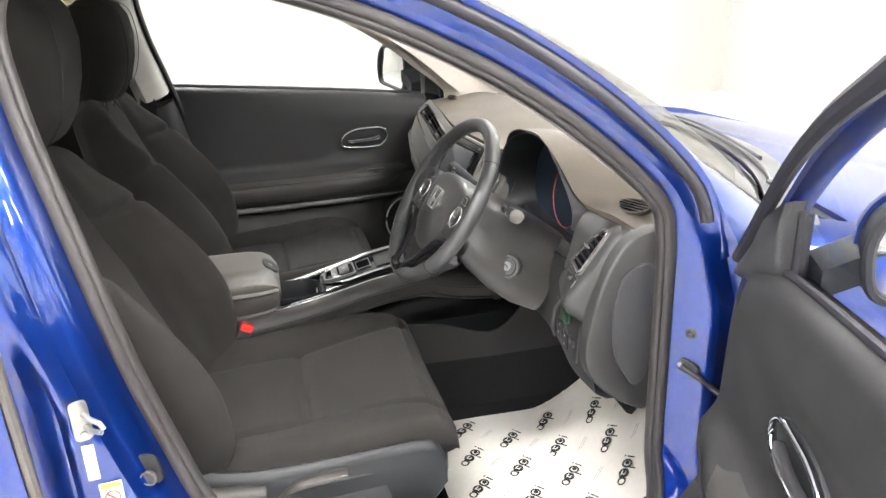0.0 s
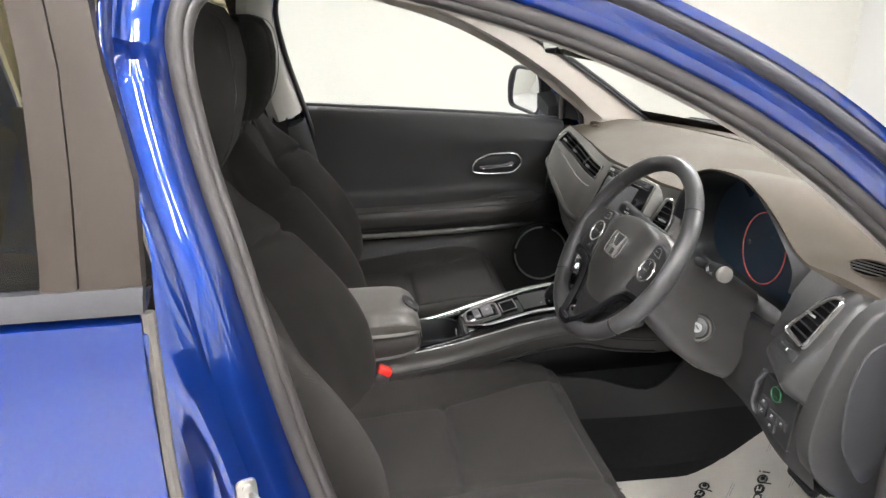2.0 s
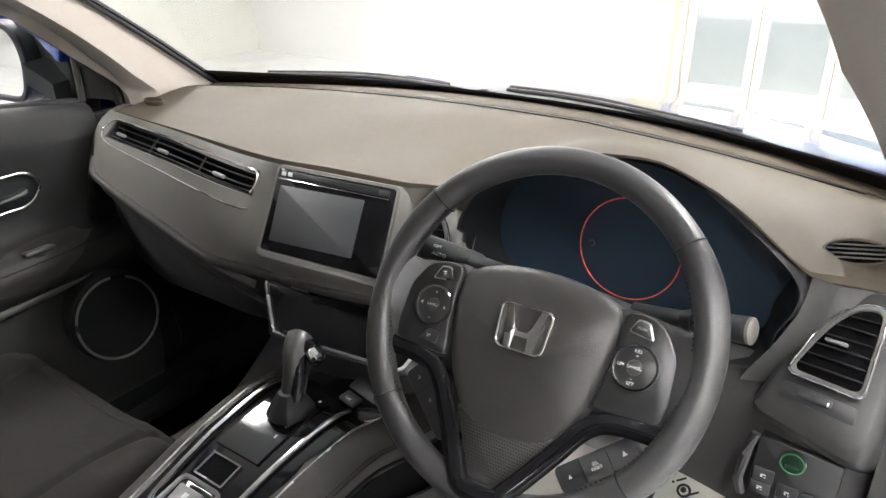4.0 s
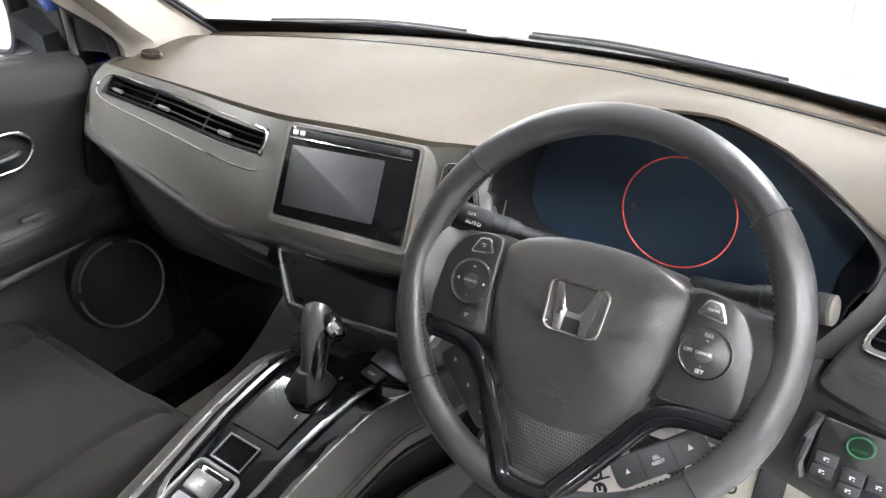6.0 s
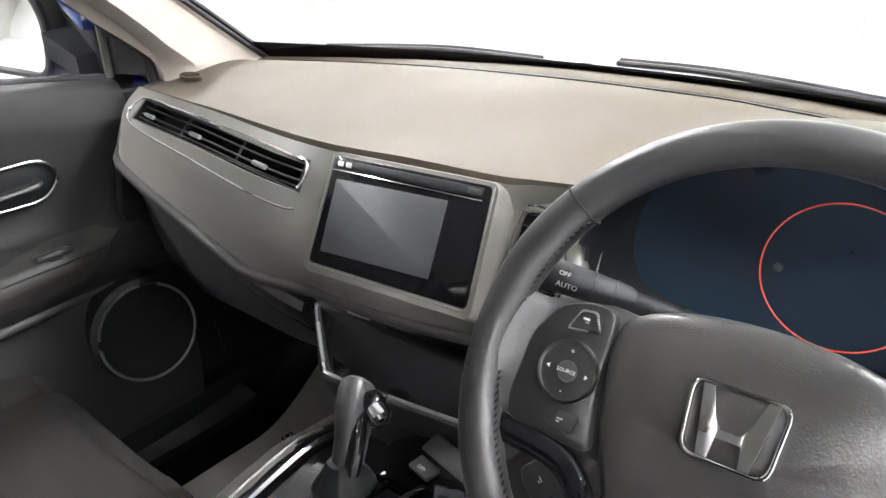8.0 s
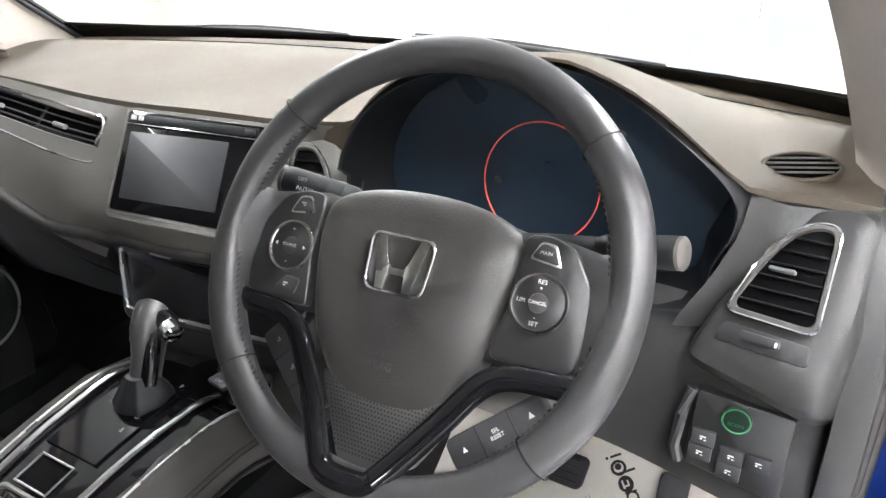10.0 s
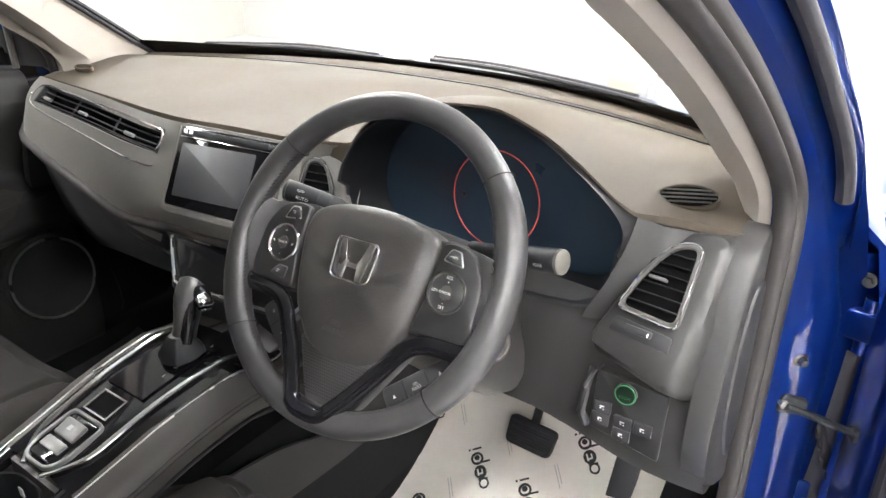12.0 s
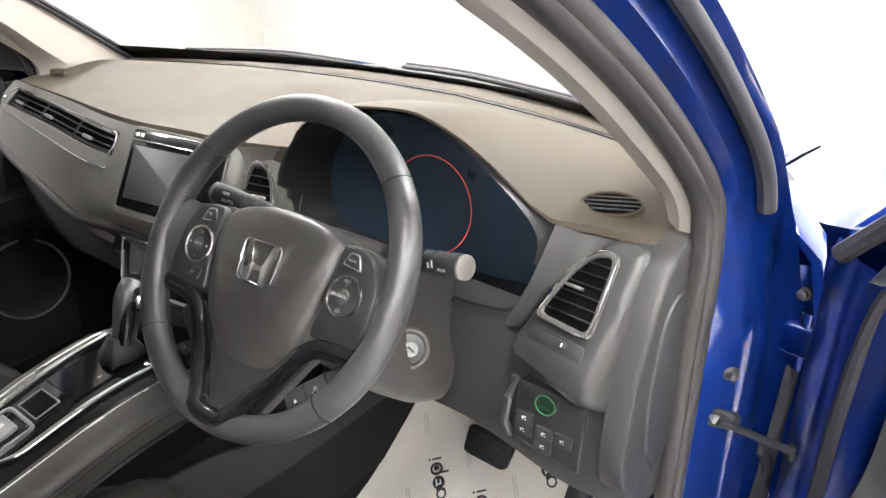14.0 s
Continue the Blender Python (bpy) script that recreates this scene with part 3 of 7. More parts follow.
for s in (1, -1):
    part("rocker", loft([[Vector((s * x, y, z)) for x, z in ((0.755, 0.16), (0.755, 0.33), (0.76, 0.355), (0.80, 0.362), (0.865, 0.33), (0.87, 0.24), (0.83, 0.16))] for y in (-0.6, -0.3, 0.2, 0.7, 1.05)], ring=True, caps=True), PAINT, car, "blue painted sill")
    part("sill_carpet", box((0.06, 1.5, 0.14), Matrix.Translation((s * 0.725, 0.3, 0.305)), 0.012), CARPET, car)
    rows = []
    for i in range(70, 116):
        a = pillar_point(i, 0.052, 0.0725, s)
        b = Vector((s * (0.860 if a.z < 1.05 else 0.860 - 0.3 * (a.z - 1.05)), min(-0.278, a.y - 0.010), a.z))
        plain = [a.lerp(b, f) + Vector((s * 0.007 * math.sin(math.pi * f), 0, 0)) for f in (0, 0.15, 0.35, 0.5, 0.62, 0.72, 0.82, 0.92, 1)]
        folded = [a] + [Vector((s * x, y, a.z)) for x, y in ((0.851, a.y - 0.012), (0.8550, min(a.y - 0.024, -0.190)), (0.8565, -0.222), (0.8535, -0.229), (0.845, -0.234), (0.833, -0.242), (0.829, -0.270), (0.842, -0.283))]
        k = min(1, max(0, (1.06 - a.z) / 0.20))
        rows.append([p.lerp(q_, k * k * (3 - 2 * k)) for p, q_ in zip(plain, folded)])
    part("centre_pillar_skin", slab(rows, (-s * 0.006, 0, 0)), PAINT, car, "glossy blue centre pillar")

# body sides behind the front doors
for s in (1, -1):
    rows = []
    for y in (-0.288, -0.306, -0.5, -0.8, -1.05):
        rows.append([Vector((s * x, y, z)) for x, z in ((0.835 - (0.02 if y > -0.30 else 0), 1.128), (0.862, 1.112), (0.872, 1.05), (0.878, 0.90), (0.874, 0.78), (0.868, 0.62), (0.86, 0.45), (0.84, 0.34))])
    rd = thing("rear_door", (s * 0.85, -0.65, 0.34), "closed glossy blue rear car door with a dark tinted window", "car door", "rear doors")
    part("skin", slab(rows, (-s * 0.02, 0, 0)), PAINT, rd)
    part("door_edge", box((0.03, 0.012, 0.72), Matrix.Translation((s * 0.848, -0.288, 0.74)), 0.004), PAINT, rd)
    part("edge_seal", tube([(s * 0.852, -0.2825, 1.12), (s * 0.868, -0.283, 0.95), (s * 0.868, -0.280, 0.75), (s * 0.855, -0.276, 0.45)], 0.0075, 8), RUBBER2, rd, "dusty grey rubber edge seal")
    part("waist_moulding", slab([[Vector((s * x, y, z)) for x, z in ((0.825, 1.146), (0.848, 1.146), (0.857, 1.135), (0.862, 1.122))] for y in (-0.284, -0.5, -1.05)], (-s * 0.012, 0, 0)), RUBBER, rd, "black waist moulding")
    # window frame and glass lean inwards
    def leaning(y, z, d=0.0):
        return Vector((s * (0.845 - 0.30 * (z - 1.13) + d), y, z))
    part("window_frame", slab([[leaning(y0 - (0.02 if z > 1.35 else 0.01 * (z - 1.14)), z, 0.004), leaning(y0 - 0.03, z, 0.006), leaning(y0 - 0.061, z, 0.005)] for z, y0 in ((1.14, -0.286), (1.25, -0.284), (1.36, -0.286), (1.44, -0.296))], (-s * 0.02, 0, 0)), BRONZE, rd, "satin black window pillar cover")
    part("glass_run", slab([[leaning(y0 - 0.0635, z, 0.004), leaning(y0 - 0.08, z, 0.006), leaning(y0 - 0.100, z, 0.002)] for z, y0 in ((1.14, -0.286), (1.25, -0.284), (1.36, -0.286), (1.44, -0.296))], (-s * 0.02, 0, 0)), BRONZE, rd, "dark rubber glass run")
    gl = part("pane", slab([[leaning(y, z, -0.004) for y in (-0.385, -0.7, -1.05)] for z in (1.14, 1.3, 1.44)], (-s * 0.004, 0, 0)), DARKGLASS, rd, "dark tinted window glass")
    gl.visible_shadow = False
    part("top_frame", tube([leaning(-0.30, 1.445), leaning(-0.6, 1.455), leaning(-1.0, 1.44)], 0.018, 8), RUBBER, rd)
    part("inner_panel", box((0.03, 0.76, 0.76), Matrix.Translation((s * 0.77, -0.68, 0.74)), 0.01), DOORCARD, rd)
    # rear quarter
    part("quarter_panel", slab([[Vector((s * x, y, z)) for x, z in ((0.55, 1.52), (0.72, 1.44), (0.83, 1.15), (0.87, 1.0), (0.87, 0.45))] for y in (-1.06, -1.5, -2.0)], (-s * 0.02, 0, 0)), PAINT, car, "blue rear quarter")

# tailgate: dark lining round the rear window
gate = lambda x, z: Vector((x, curve1(z, [(0.5, -2.05), (0.95, -2.12), (1.2, -2.10), (1.46, -1.95)]), z))
for x0, x1, z0, z1 in ((-0.75, 0.75, 0.5, 1.02), (-0.75, 0.75, 1.38, 1.46), (-0.75, -0.54, 1.02, 1.38), (0.54, 0.75, 1.02, 1.38)):
    part("tailgate", slab([[gate(lerp(x0, x1, k / 4), lerp(z0, z1, f / 4)) for k in range(5)] for f in range(5)], (0, 0.03, 0)), TRIM, car, "dark tailgate lining")
rear_glass = part("rear_window", slab([[gate(lerp(-0.535, 0.535, k / 6), lerp(1.025, 1.375, f / 4)) for k in range(7)] for f in range(5)], (0, 0.005, 0)), GLASS, car, "clear rear window")
rear_glass.visible_shadow = False

# nose, tail and wheels, so that the car stands on the floor
def nose_row(y, z, hw):
    return [Vector((hw * u, y - 0.22 * abs(u) ** 3, z)) for u in [-1 + 2 * k / 16 for k in range(17)]]


NOSE = ((2.10, 0.78, 0.60), (2.17, 0.74, 0.66), (2.20, 0.62, 0.74), (2.21, 0.45, 0.80), (2.17, 0.28, 0.80), (2.08, 0.20, 0.76))
part("front_bumper", slab([nose_row(y, z, hw) for y, z, hw in NOSE], (0, -0.02, 0)), PAINT, car, "plain blue front bumper")
part("rear_bumper", slab([[Vector((0.84 * u, -2.12 + 0.10 * abs(u) ** 3 - dy, z)) for u in [-1 + 2 * k / 12 for k in range(13)]] for dy, z in ((0.0, 0.62), (0.06, 0.55), (0.07, 0.40), (0.03, 0.24))], (0, 0.02, 0)), PAINT, car, "plain blue rear bumper")
for s in (1, -1):
    for wy in (1.42, -1.20):
        mWl = facing((s * 0.845, wy, 0.325), (0, s, 0), (0, 0, 1))
        wh = part("wheel", lathe([(0.05, -0.18), (0.20, -0.18), (0.215, -0.17), (0.215, -0.02), (0.20, -0.035), (0.06, -0.05), (0.005, -0.05)], mWl, 32), DARK, car)
        part("tyre", lathe([(0.215, -0.19), (0.27, -0.205), (0.315, -0.195), (0.325, -0.17), (0.325, -0.04), (0.315, -0.012), (0.27, 0.0), (0.218, -0.012)], mWl, 40), RUBBER, wh, "black rubber tyre")
        part("rim", torus(0.213, 0.008, mWl @ Matrix.Translation((0, 0, -0.014)), 40, 8), SATIN, wh, "silver alloy rim")
        for k in range(5):
            part("spoke", plate([(-0.016, 0.03), (0.016, 0.03), (0.026, 0.212), (-0.026, 0.212)][::-1], 0.02, mWl @ pose(0, 0, -0.014, 0, 0, 72 * k), 0.004), SATIN, wh)

# rear bench
bench = thing("rear_bench", (0, -0.9, 0.3), "charcoal cloth rear bench seat", "car seat")
part("cushion", box((1.20, 0.50, 0.20), pose(0, -0.80, 0.50, 6), 0.05, 4), FABRIC, bench)
for x, w in ((-0.2, 0.78), (0.4, 0.42)):
    part("backrest", box((w, 0.14, 0.58), pose(x, -1.12, 0.84, -20), 0.045, 4), FABRIC, bench)
for x in (-0.36, 0.36):
    part("headrest", box((0.24, 0.10, 0.13), pose(x, -1.24, 1.19, -14), 0.04, 4), FABRIC2, bench)

# centre pillar fittings on the driver's side
latch = thing("door_striker", (0.83, -0.215, 0.86), "zinc plated door striker loop on the blue centre pillar", "door striker")
mS = facing((0.8565, -0.207, 0.872), (-0.35, 0.93, 0), (0, -0.1, 1))
part("base_plate", plate(rounded([(-0.012, -0.030), (0.012, -0.030), (0.012, 0.030), (-0.012, 0.030)], 0.009), 0.004, mS, 0.001), STEEL, latch)
part("loop", tube([mS @ Vector(p) for p in ((0.004, -0.009, 0), (0.010, -0.009, 0.020), (0.018, -0.007, 0.034), (0.021, 0.0, 0.038), (0.018, 0.007, 0.034), (0.010, 0.009, 0.020), (0.004, 0.009, 0))], 0.0036, 8), STEEL, latch)
for v in (-0.020, 0.020):
    part("screw", disc(0.0055, 0.003, mS @ Matrix.Translation((0, v, 0.003)), 8), STEEL, latch)
mB = facing((0.828, -0.148, 0.757), (0.3, 0.95, 0.1), (-0.02, -0.2, 1)) @ Matrix.Scale(1.3, 4)
hole = thing("body_grommet", (0.81, -0.16, 0.75), "black rubber grommet in the painted pillar", "grommet")
part("recess", plate(rounded([(-0.017, -0.02), (0.017, -0.02), (0.017, 0.02), (-0.017, 0.02)], 0.012), 0.004, mB, 0.002), DARK, hole)
part("plug", disc(0.008, 0.006, mB @ Matrix.Translation((0.003, -0.008, 0.004)), 16), TRIM, hole)
part("plug_ring", torus(0.0085, 0.0012, mB @ Matrix.Translation((0.003, -0.008, 0.005)), 20, 6), RUBBER2, hole)
mK = facing((0.8578, -0.207, 0.806), (-0.08, 0.99, 0), (-0.05, -0.26, 1)) @ Matrix.Scale(0.76, 4)
stick = thing("pillar_label", (0.85, -0.21, 0.78), "white information sticker with fine print on the blue pillar", "sticker")
part("sheet", plate([(-0.010, -0.036), (0.010, -0.036), (0.010, 0.036), (-0.010, 0.036)], 0.0008, mK, 0.0003), STICKER, stick)
part("print", bars([(0.0, y, 0.012, 0.002) for y in (-0.026, -0.016, -0.008, 0.004, 0.014, 0.024)], mK), INK2, stick)
mW = facing((0.8572, -0.190, 0.744), (-0.10, 0.99, 0), (-0.02, -0.42, 1)) @ Matrix.Scale(0.74, 4)
warn = thing("warning_label", (0.853, -0.19, 0.73), "yellow and white warning sticker with a red prohibition ring", "sticker")
part("sheet", plate([(-0.020, -0.032), (0.020, -0.032), (0.020, 0.032), (-0.020, 0.032)], 0.0008, mW, 0.0003), STICKER, warn)
part("header", bars([(0, 0.026, 0.036, 0.011)], mW, 0.001), YELLOW, warn)
part("prohibition_ring", join(torus(0.013, 0.0016, mW @ Matrix.Translation((0, 0.0, 0.001)), 24, 6), tube([mW @ Vector((-0.009, 0.009, 0.001)), mW @ Vector((0.009, -0.009, 0.001))], 0.0014, 6)), RED, warn)
part("print", bars([(0, -0.021, 0.03, 0.003), (0, -0.027, 0.024, 0.003)], mW), INK, warn)


# ---- dashboard ----
dash = thing("dashboard", (0, 0.85, 0.6), "dark grey car dashboard with silver vents and a touch screen", "dashboard")
LIP_Z = [(-0.72, 0.982), (-0.70, 0.992), (-0.67, 1.0), (-0.2, 1.002), (0.12, 1.003), (0.16, 1.006), (0.19, 1.018), (0.215, 1.040), (0.27, 1.078), (0.35, 1.102), (0.43, 1.108), (0.49, 1.091), (0.54, 1.061), (0.588, 1.022), (0.612, 1.004), (0.65, 0.998), (0.73, 0.988)]
LIP_Y = [(-0.72, 0.676), (-0.69, 0.660), (-0.45, 0.636), (-0.17, 0.612), (-0.05, 0.626), (0.07, 0.634), (0.12, 0.648), (0.16, 0.652), (0.19, 0.636), (0.22, 0.618), (0.30, 0.608), (0.45, 0.610), (0.585, 0.625), (0.64, 0.668), (0.73, 0.69)]


def pad_point(x, f):
    """Top pad: f from its front lip (0) to the windscreen (1)."""
    y0, z0 = curve1(x, LIP_Y), curve1(x, LIP_Z)
    y1 = 0.905 + 0.27 * (1 - abs(x / 0.76) ** 2.2)
    base = 0.993 + 0.032 * math.sin(math.pi * min(1, 0.15 + 0.8 * f)) - 0.012 * f
    k = max(0.0, 1 - f * 1.25)
    k = k * k * (3 - 2 * k)
    z = lerp(base, z0, k)
    return Vector((x, lerp(y0, y1, f), z))


NX = 72
xs = [-0.72 + 1.445 * k / NX for k in range(NX + 1)]
def lip_row(under):
    """The pad's front edge: a deep face over the passenger fascia, a thin brow over the cluster, a soft roll ahead of the end vent."""
    out = []
    for x in xs:
        brow = min(1, max(0, (x - 0.165) / 0.02))
        roll = min(1, max(0, (x - 0.598) / 0.03))
        face = max(0, curve1(x, LIP_Z) - 1.0) * (1 - brow)
        deep = Vector((0, lerp(0.004, 0.016, brow), -lerp(0.03, 0.006, brow) - face)).lerp(Vector((0, 0.012, -0.022)), roll)
        edge = Vector((0, 0, -lerp(0.010, 0.003, brow))).lerp(Vector((0, -0.002, -0.009)), roll)
        out.append(pad_point(x, 0) + (deep if under else edge))
    return out


rows = [lip_row(True), lip_row(False)]
rows += [[pad_point(x, f / 22) for x in xs] for f in range(23)]
part("top_pad", loft(rows), DASH, dash, "soft grained grey upper pad")
# defroster grille strip near the windscreen
part("defroster_strip", slab([[pad_point(x * 0.62, f) + Vector((0.0, 0, 0.002)) for x in [-1 + k / 15 for k in range(31)]] for f in (0.80, 0.83)], (0, 0, -0.003)), DARK, dash, "long dark defroster slot")
part("front_ridge", slab([[pad_point(x * 0.70, f) + Vector((0, 0, h)) for x in [-1 + k / 20 for k in range(41)]] for f, h in ((0.84, 0.002), (0.87, 0.009), (0.97, 0.010))], (0, 0, -0.004)), DASH, dash)

# passenger fascia
FT_Y = [(-0.69, 0.652), (-0.45, 0.628), (-0.17, 0.596), (0.078, 0.618), (0.11, 0.636), (0.18, 0.656)]
FB_Y = [(-0.69, 0.606), (-0.672, 0.586), (-0.64, 0.572), (-0.145, 0.514), (0.080, 0.537), (0.11, 0.572), (0.18, 0.612)]
FB_Z = [(-0.69, 0.912), (-0.668, 0.899), (-0.64, 0.892), (-0.42, 0.870), (-0.145, 0.836), (0.13, 0.846), (0.18, 0.858)]


def fascia_point(x, f, out=0.0):
    yt, zt = curve1(x, FT_Y) + 0.004, 0.9995
    yb, zb = curve1(x, FB_Y), curve1(x, FB_Z)
    n = Vector((0, -0.8, 0.6))
    k = min(1, max(0, (x + 0.24) / 0.09))
    bulge = lerp(0.016, 0.004, k) * math.sin(math.pi * f)
    under = 0.030 * k * max(0, (f - 0.75) / 0.25) ** 1.6
    behind = 0.010 * min(1, max(0, (x + 0.16) / 0.03)) + 0.012 * min(1, max(0, (x - 0.075) / 0.02))
    return Vector((x, lerp(yt, yb, f) + under, lerp(zt, zb, f))) + n * (bulge + out - behind * min(1, f * 8))


fx = [-0.69, -0.665, -0.645, -0.630] + [-0.630 + 0.445 * k / 20 for k in range(1, 21)] + [-0.185 + 0.365 * k / 20 for k in range(1, 21)]
FS = [0, 0.05, 0.10, 0.135, 0.19, 0.25, 0.32, 0.40, 0.46, 0.53, 0.61, 0.70, 0.80, 0.90, 1.0]
rows = [[fascia_point(x, 0, -0.02) for x in fx]] + [[fascia_point(x, f) for x in fx] for f in FS]
rows += [[fascia_point(x, 1) + Vector((0, 0.008, -0.01)) for x in fx], [fascia_point(x, 1) + Vector((0, 0.05, -0.012)) for x in fx]]
bm = loft(rows)
bm.faces.ensure_lookup_table()
across = len(fx) - 1
gone = [bm.faces[r * across + k] for r in range(4, 8) for k in range(3, 23)]
bmesh.ops.delete(bm, geom=gone, context="FACES")
part("fascia", bm, FASCIA, dash, "satin grey fascia panel")
part("fascia_piping", tube([fascia_point(x, 1.0, 0.000) for x in fx], 0.009, 10), PADDED, dash)

# glove box and underside
gx = [-0.69 + 0.545 * k / 12 for k in range(13)]
rows = []
for dy, dz in ((0.02, -0.012), (0.024, -0.05), (0.03, -0.10), (0.045, -0.17), (0.07, -0.22), (0.13, -0.245), (0.35, -0.20)):
    rows.append([Vector((x, curve1(x, FB_Y) + dy, curve1(x, FB_Z) + dz * (1 - 0.45 * min(1, max(0, (x + 0.55) / 0.38))))) for x in gx])
part("glove_box", loft(rows), TRIM, dash, "dark grey glove box lid")
part("padded_strip", loft([[Vector((x, curve1(x, FB_Y) + dy, curve1(x, FB_Z) + dz)) for x in gx] for dy, dz in ((0.012, -0.008), (0.006, -0.018), (0.008, -0.032), (0.017, -0.046), (0.034, -0.052))]), PADDED, dash, "padded grey strip under the fascia")
part("glove_box_line", tube([Vector((x, curve1(x, FB_Y) + 0.026, curve1(x, FB_Z) - 0.056)) for x in gx], 0.002, 6), DARK, dash)
part("underside", box((1.40, 0.36, 0.22), Matrix.Translation((0, 0.95, 0.80)), 0.02), DARK, dash)

# passenger vent: on the fascia, between x -0.66 and -0.215
def on_fascia(x, f, out):
    """A place on the fascia; the vent's band narrows towards the screen."""
    return fascia_point(x, 0.105 + (f - 0.105) * lerp(1.0, 0.74, min(1, max(0, (x + 0.635) / 0.45))), out)


# recessed throat, its shade also put into the black base colour
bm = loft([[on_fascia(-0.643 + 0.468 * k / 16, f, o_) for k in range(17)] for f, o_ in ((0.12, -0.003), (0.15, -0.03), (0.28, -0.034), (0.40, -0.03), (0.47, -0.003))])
vent = part("passenger_vent", bm, DEPTH_SHADE, dash, "wide slim recessed air vent")
part("vent_mouth", loft([[on_fascia(x, f, o_) for x, f in ring_] for ring_, o_ in (([(-0.637, 0.10), (-0.178, 0.10), (-0.178, 0.415), (-0.637, 0.415)], 0.002), ([(-0.630, 0.135), (-0.185, 0.135), (-0.185, 0.40), (-0.630, 0.40)], 0.002), ([(-0.625, 0.145), (-0.189, 0.145), (-0.189, 0.39), (-0.625, 0.39)], -0.012))], ring=True), DARK, vent)
part("mouth_sill", loft([[on_fascia(-0.634 + 0.453 * k / 16, 0.402, -0.002) for k in range(17)], [on_fascia(-0.634 + 0.453 * k / 16, 0.412, 0.0022) for k in range(17)], [fascia_point(-0.634 + 0.453 * k / 16, 0.485, 0.0012) for k in range(17)]]), FASCIA, vent)
for f in (0.21, 0.30, 0.36):
    part("blade", tube([on_fascia(-0.623 + 0.432 * k / 14, f, -0.004) for k in range(15)], 0.0026, 6, flat=0.0012), DARK, vent)
for x in (-0.49, -0.33):
    part("divider", tube([on_fascia(x, f, -0.008) for f in (0.15, 0.3, 0.39)], 0.0020, 6), TRIM, vent)
for x in (-0.59, -0.44, -0.265):
    part("tab", tube([on_fascia(x - 0.014, 0.30, 0.0), on_fascia(x + 0.014, 0.30, 0.0)], 0.0034, 8), SILVERED, vent)
chain = [on_fascia(x, f, 0.006) for x, f in ((-0.176, 0.56), (-0.195, 0.585), (-0.26, 0.575), (-0.42, 0.54), (-0.575, 0.50), (-0.630, 0.45), (-0.647, 0.37), (-0.645, 0.22), (-0.628, 0.12), (-0.575, 0.105), (-0.37, 0.105), (-0.205, 0.105), (-0.180, 0.13), (-0.174, 0.26), (-0.180, 0.38))]
part("chrome_trim", tube(spline(chain, 60), 0.0018, 6), CHROME, vent, "thin chrome line round the vent")

# touch screen unit, turned a little towards the driver
mScr = facing((-0.0315, 0.589, 0.9328), (0.995, 0.097, 0.0), (-0.043, 0.483, 0.874))
mScr = mScr @ Matrix.Translation((0, 0, 0.016))
W2, H2 = 0.107, 0.0645
unit = rounded([(-W2 - 0.008, -H2 - 0.010), (W2 + 0.010, -H2 - 0.010), (W2 + 0.006, H2 + 0.004), (-W2 - 0.004, H2 + 0.004)], 0.012, 6)
scr = part("screen_unit", loft([[mScr @ Vector((p.x + math.copysign(k, p.x) * (1 if abs(p.x) > 0.08 else abs(p.x) / 0.08), p.y + math.copysign(k * ky, p.y) * (1 if abs(p.y) > 0.05 else abs(p.y) / 0.05), z)) for p in unit] for k, ky, z in ((0.014, 0.3, -0.034), (0.008, 0.3, -0.013), (0.004, 0.4, -0.005), (0.0015, 0.6, -0.0015), (-0.001, -0.5, 0.0))], ring=True, caps=True), FASCIA, dash, "satin grey screen surround")
part("bezel_glass", plate(rounded([(-W2, -H2), (W2 + 0.004, -H2), (W2, H2), (-W2 + 0.002, H2)], 0.006), 0.004, mScr @ Matrix.Translation((0, 0, 0.003)), 0.001), GLOSS, scr, "glossy black screen bezel")
part("display", plate(rounded([(-W2 + 0.014, -H2 + 0.016), (W2 - 0.047, -H2 + 0.019), (W2 - 0.047, H2 - 0.024), (-W2 + 0.012, H2 - 0.027)], 0.002), 0.002, mScr @ Matrix.Translation((0, 0, 0.0042)), 0.0004), SCREEN, scr, "switched-off grey display")
part("disc_slot", box((W2 * 1.86, 0.010, 0.003), mScr @ Matrix.Translation((0, H2 - 0.009, 0.0042)), 0.001), DARK, scr)
part("chrome_strip", box((W2 * 1.9, 0.0016, 0.003), mScr @ Matrix.Translation((0, H2 - 0.017, 0.0046)), 0.0006), CHROME, scr)
for x in (-0.092, -0.080):
    part("button", box((0.008, 0.006, 0.002), mScr @ Matrix.Translation((x, H2 - 0.009, 0.0062)), 0.0008), SATIN, scr)
part("button", box((0.016, 0.006, 0.002), mScr @ Matrix.Translation((0.090, H2 - 0.009, 0.0062)), 0.0008), TRIM, scr)
part("screen_edge_line", tube([mScr @ Vector((*p, 0.002)) for p in rounded([(-W2 - 0.002, H2), (-W2 - 0.004, -H2 - 0.003), (W2 + 0.006, -H2 - 0.003), (W2 + 0.003, H2)], [0, 0.008, 0.008, 0])], 0.0009, 6), FASCIA, scr)


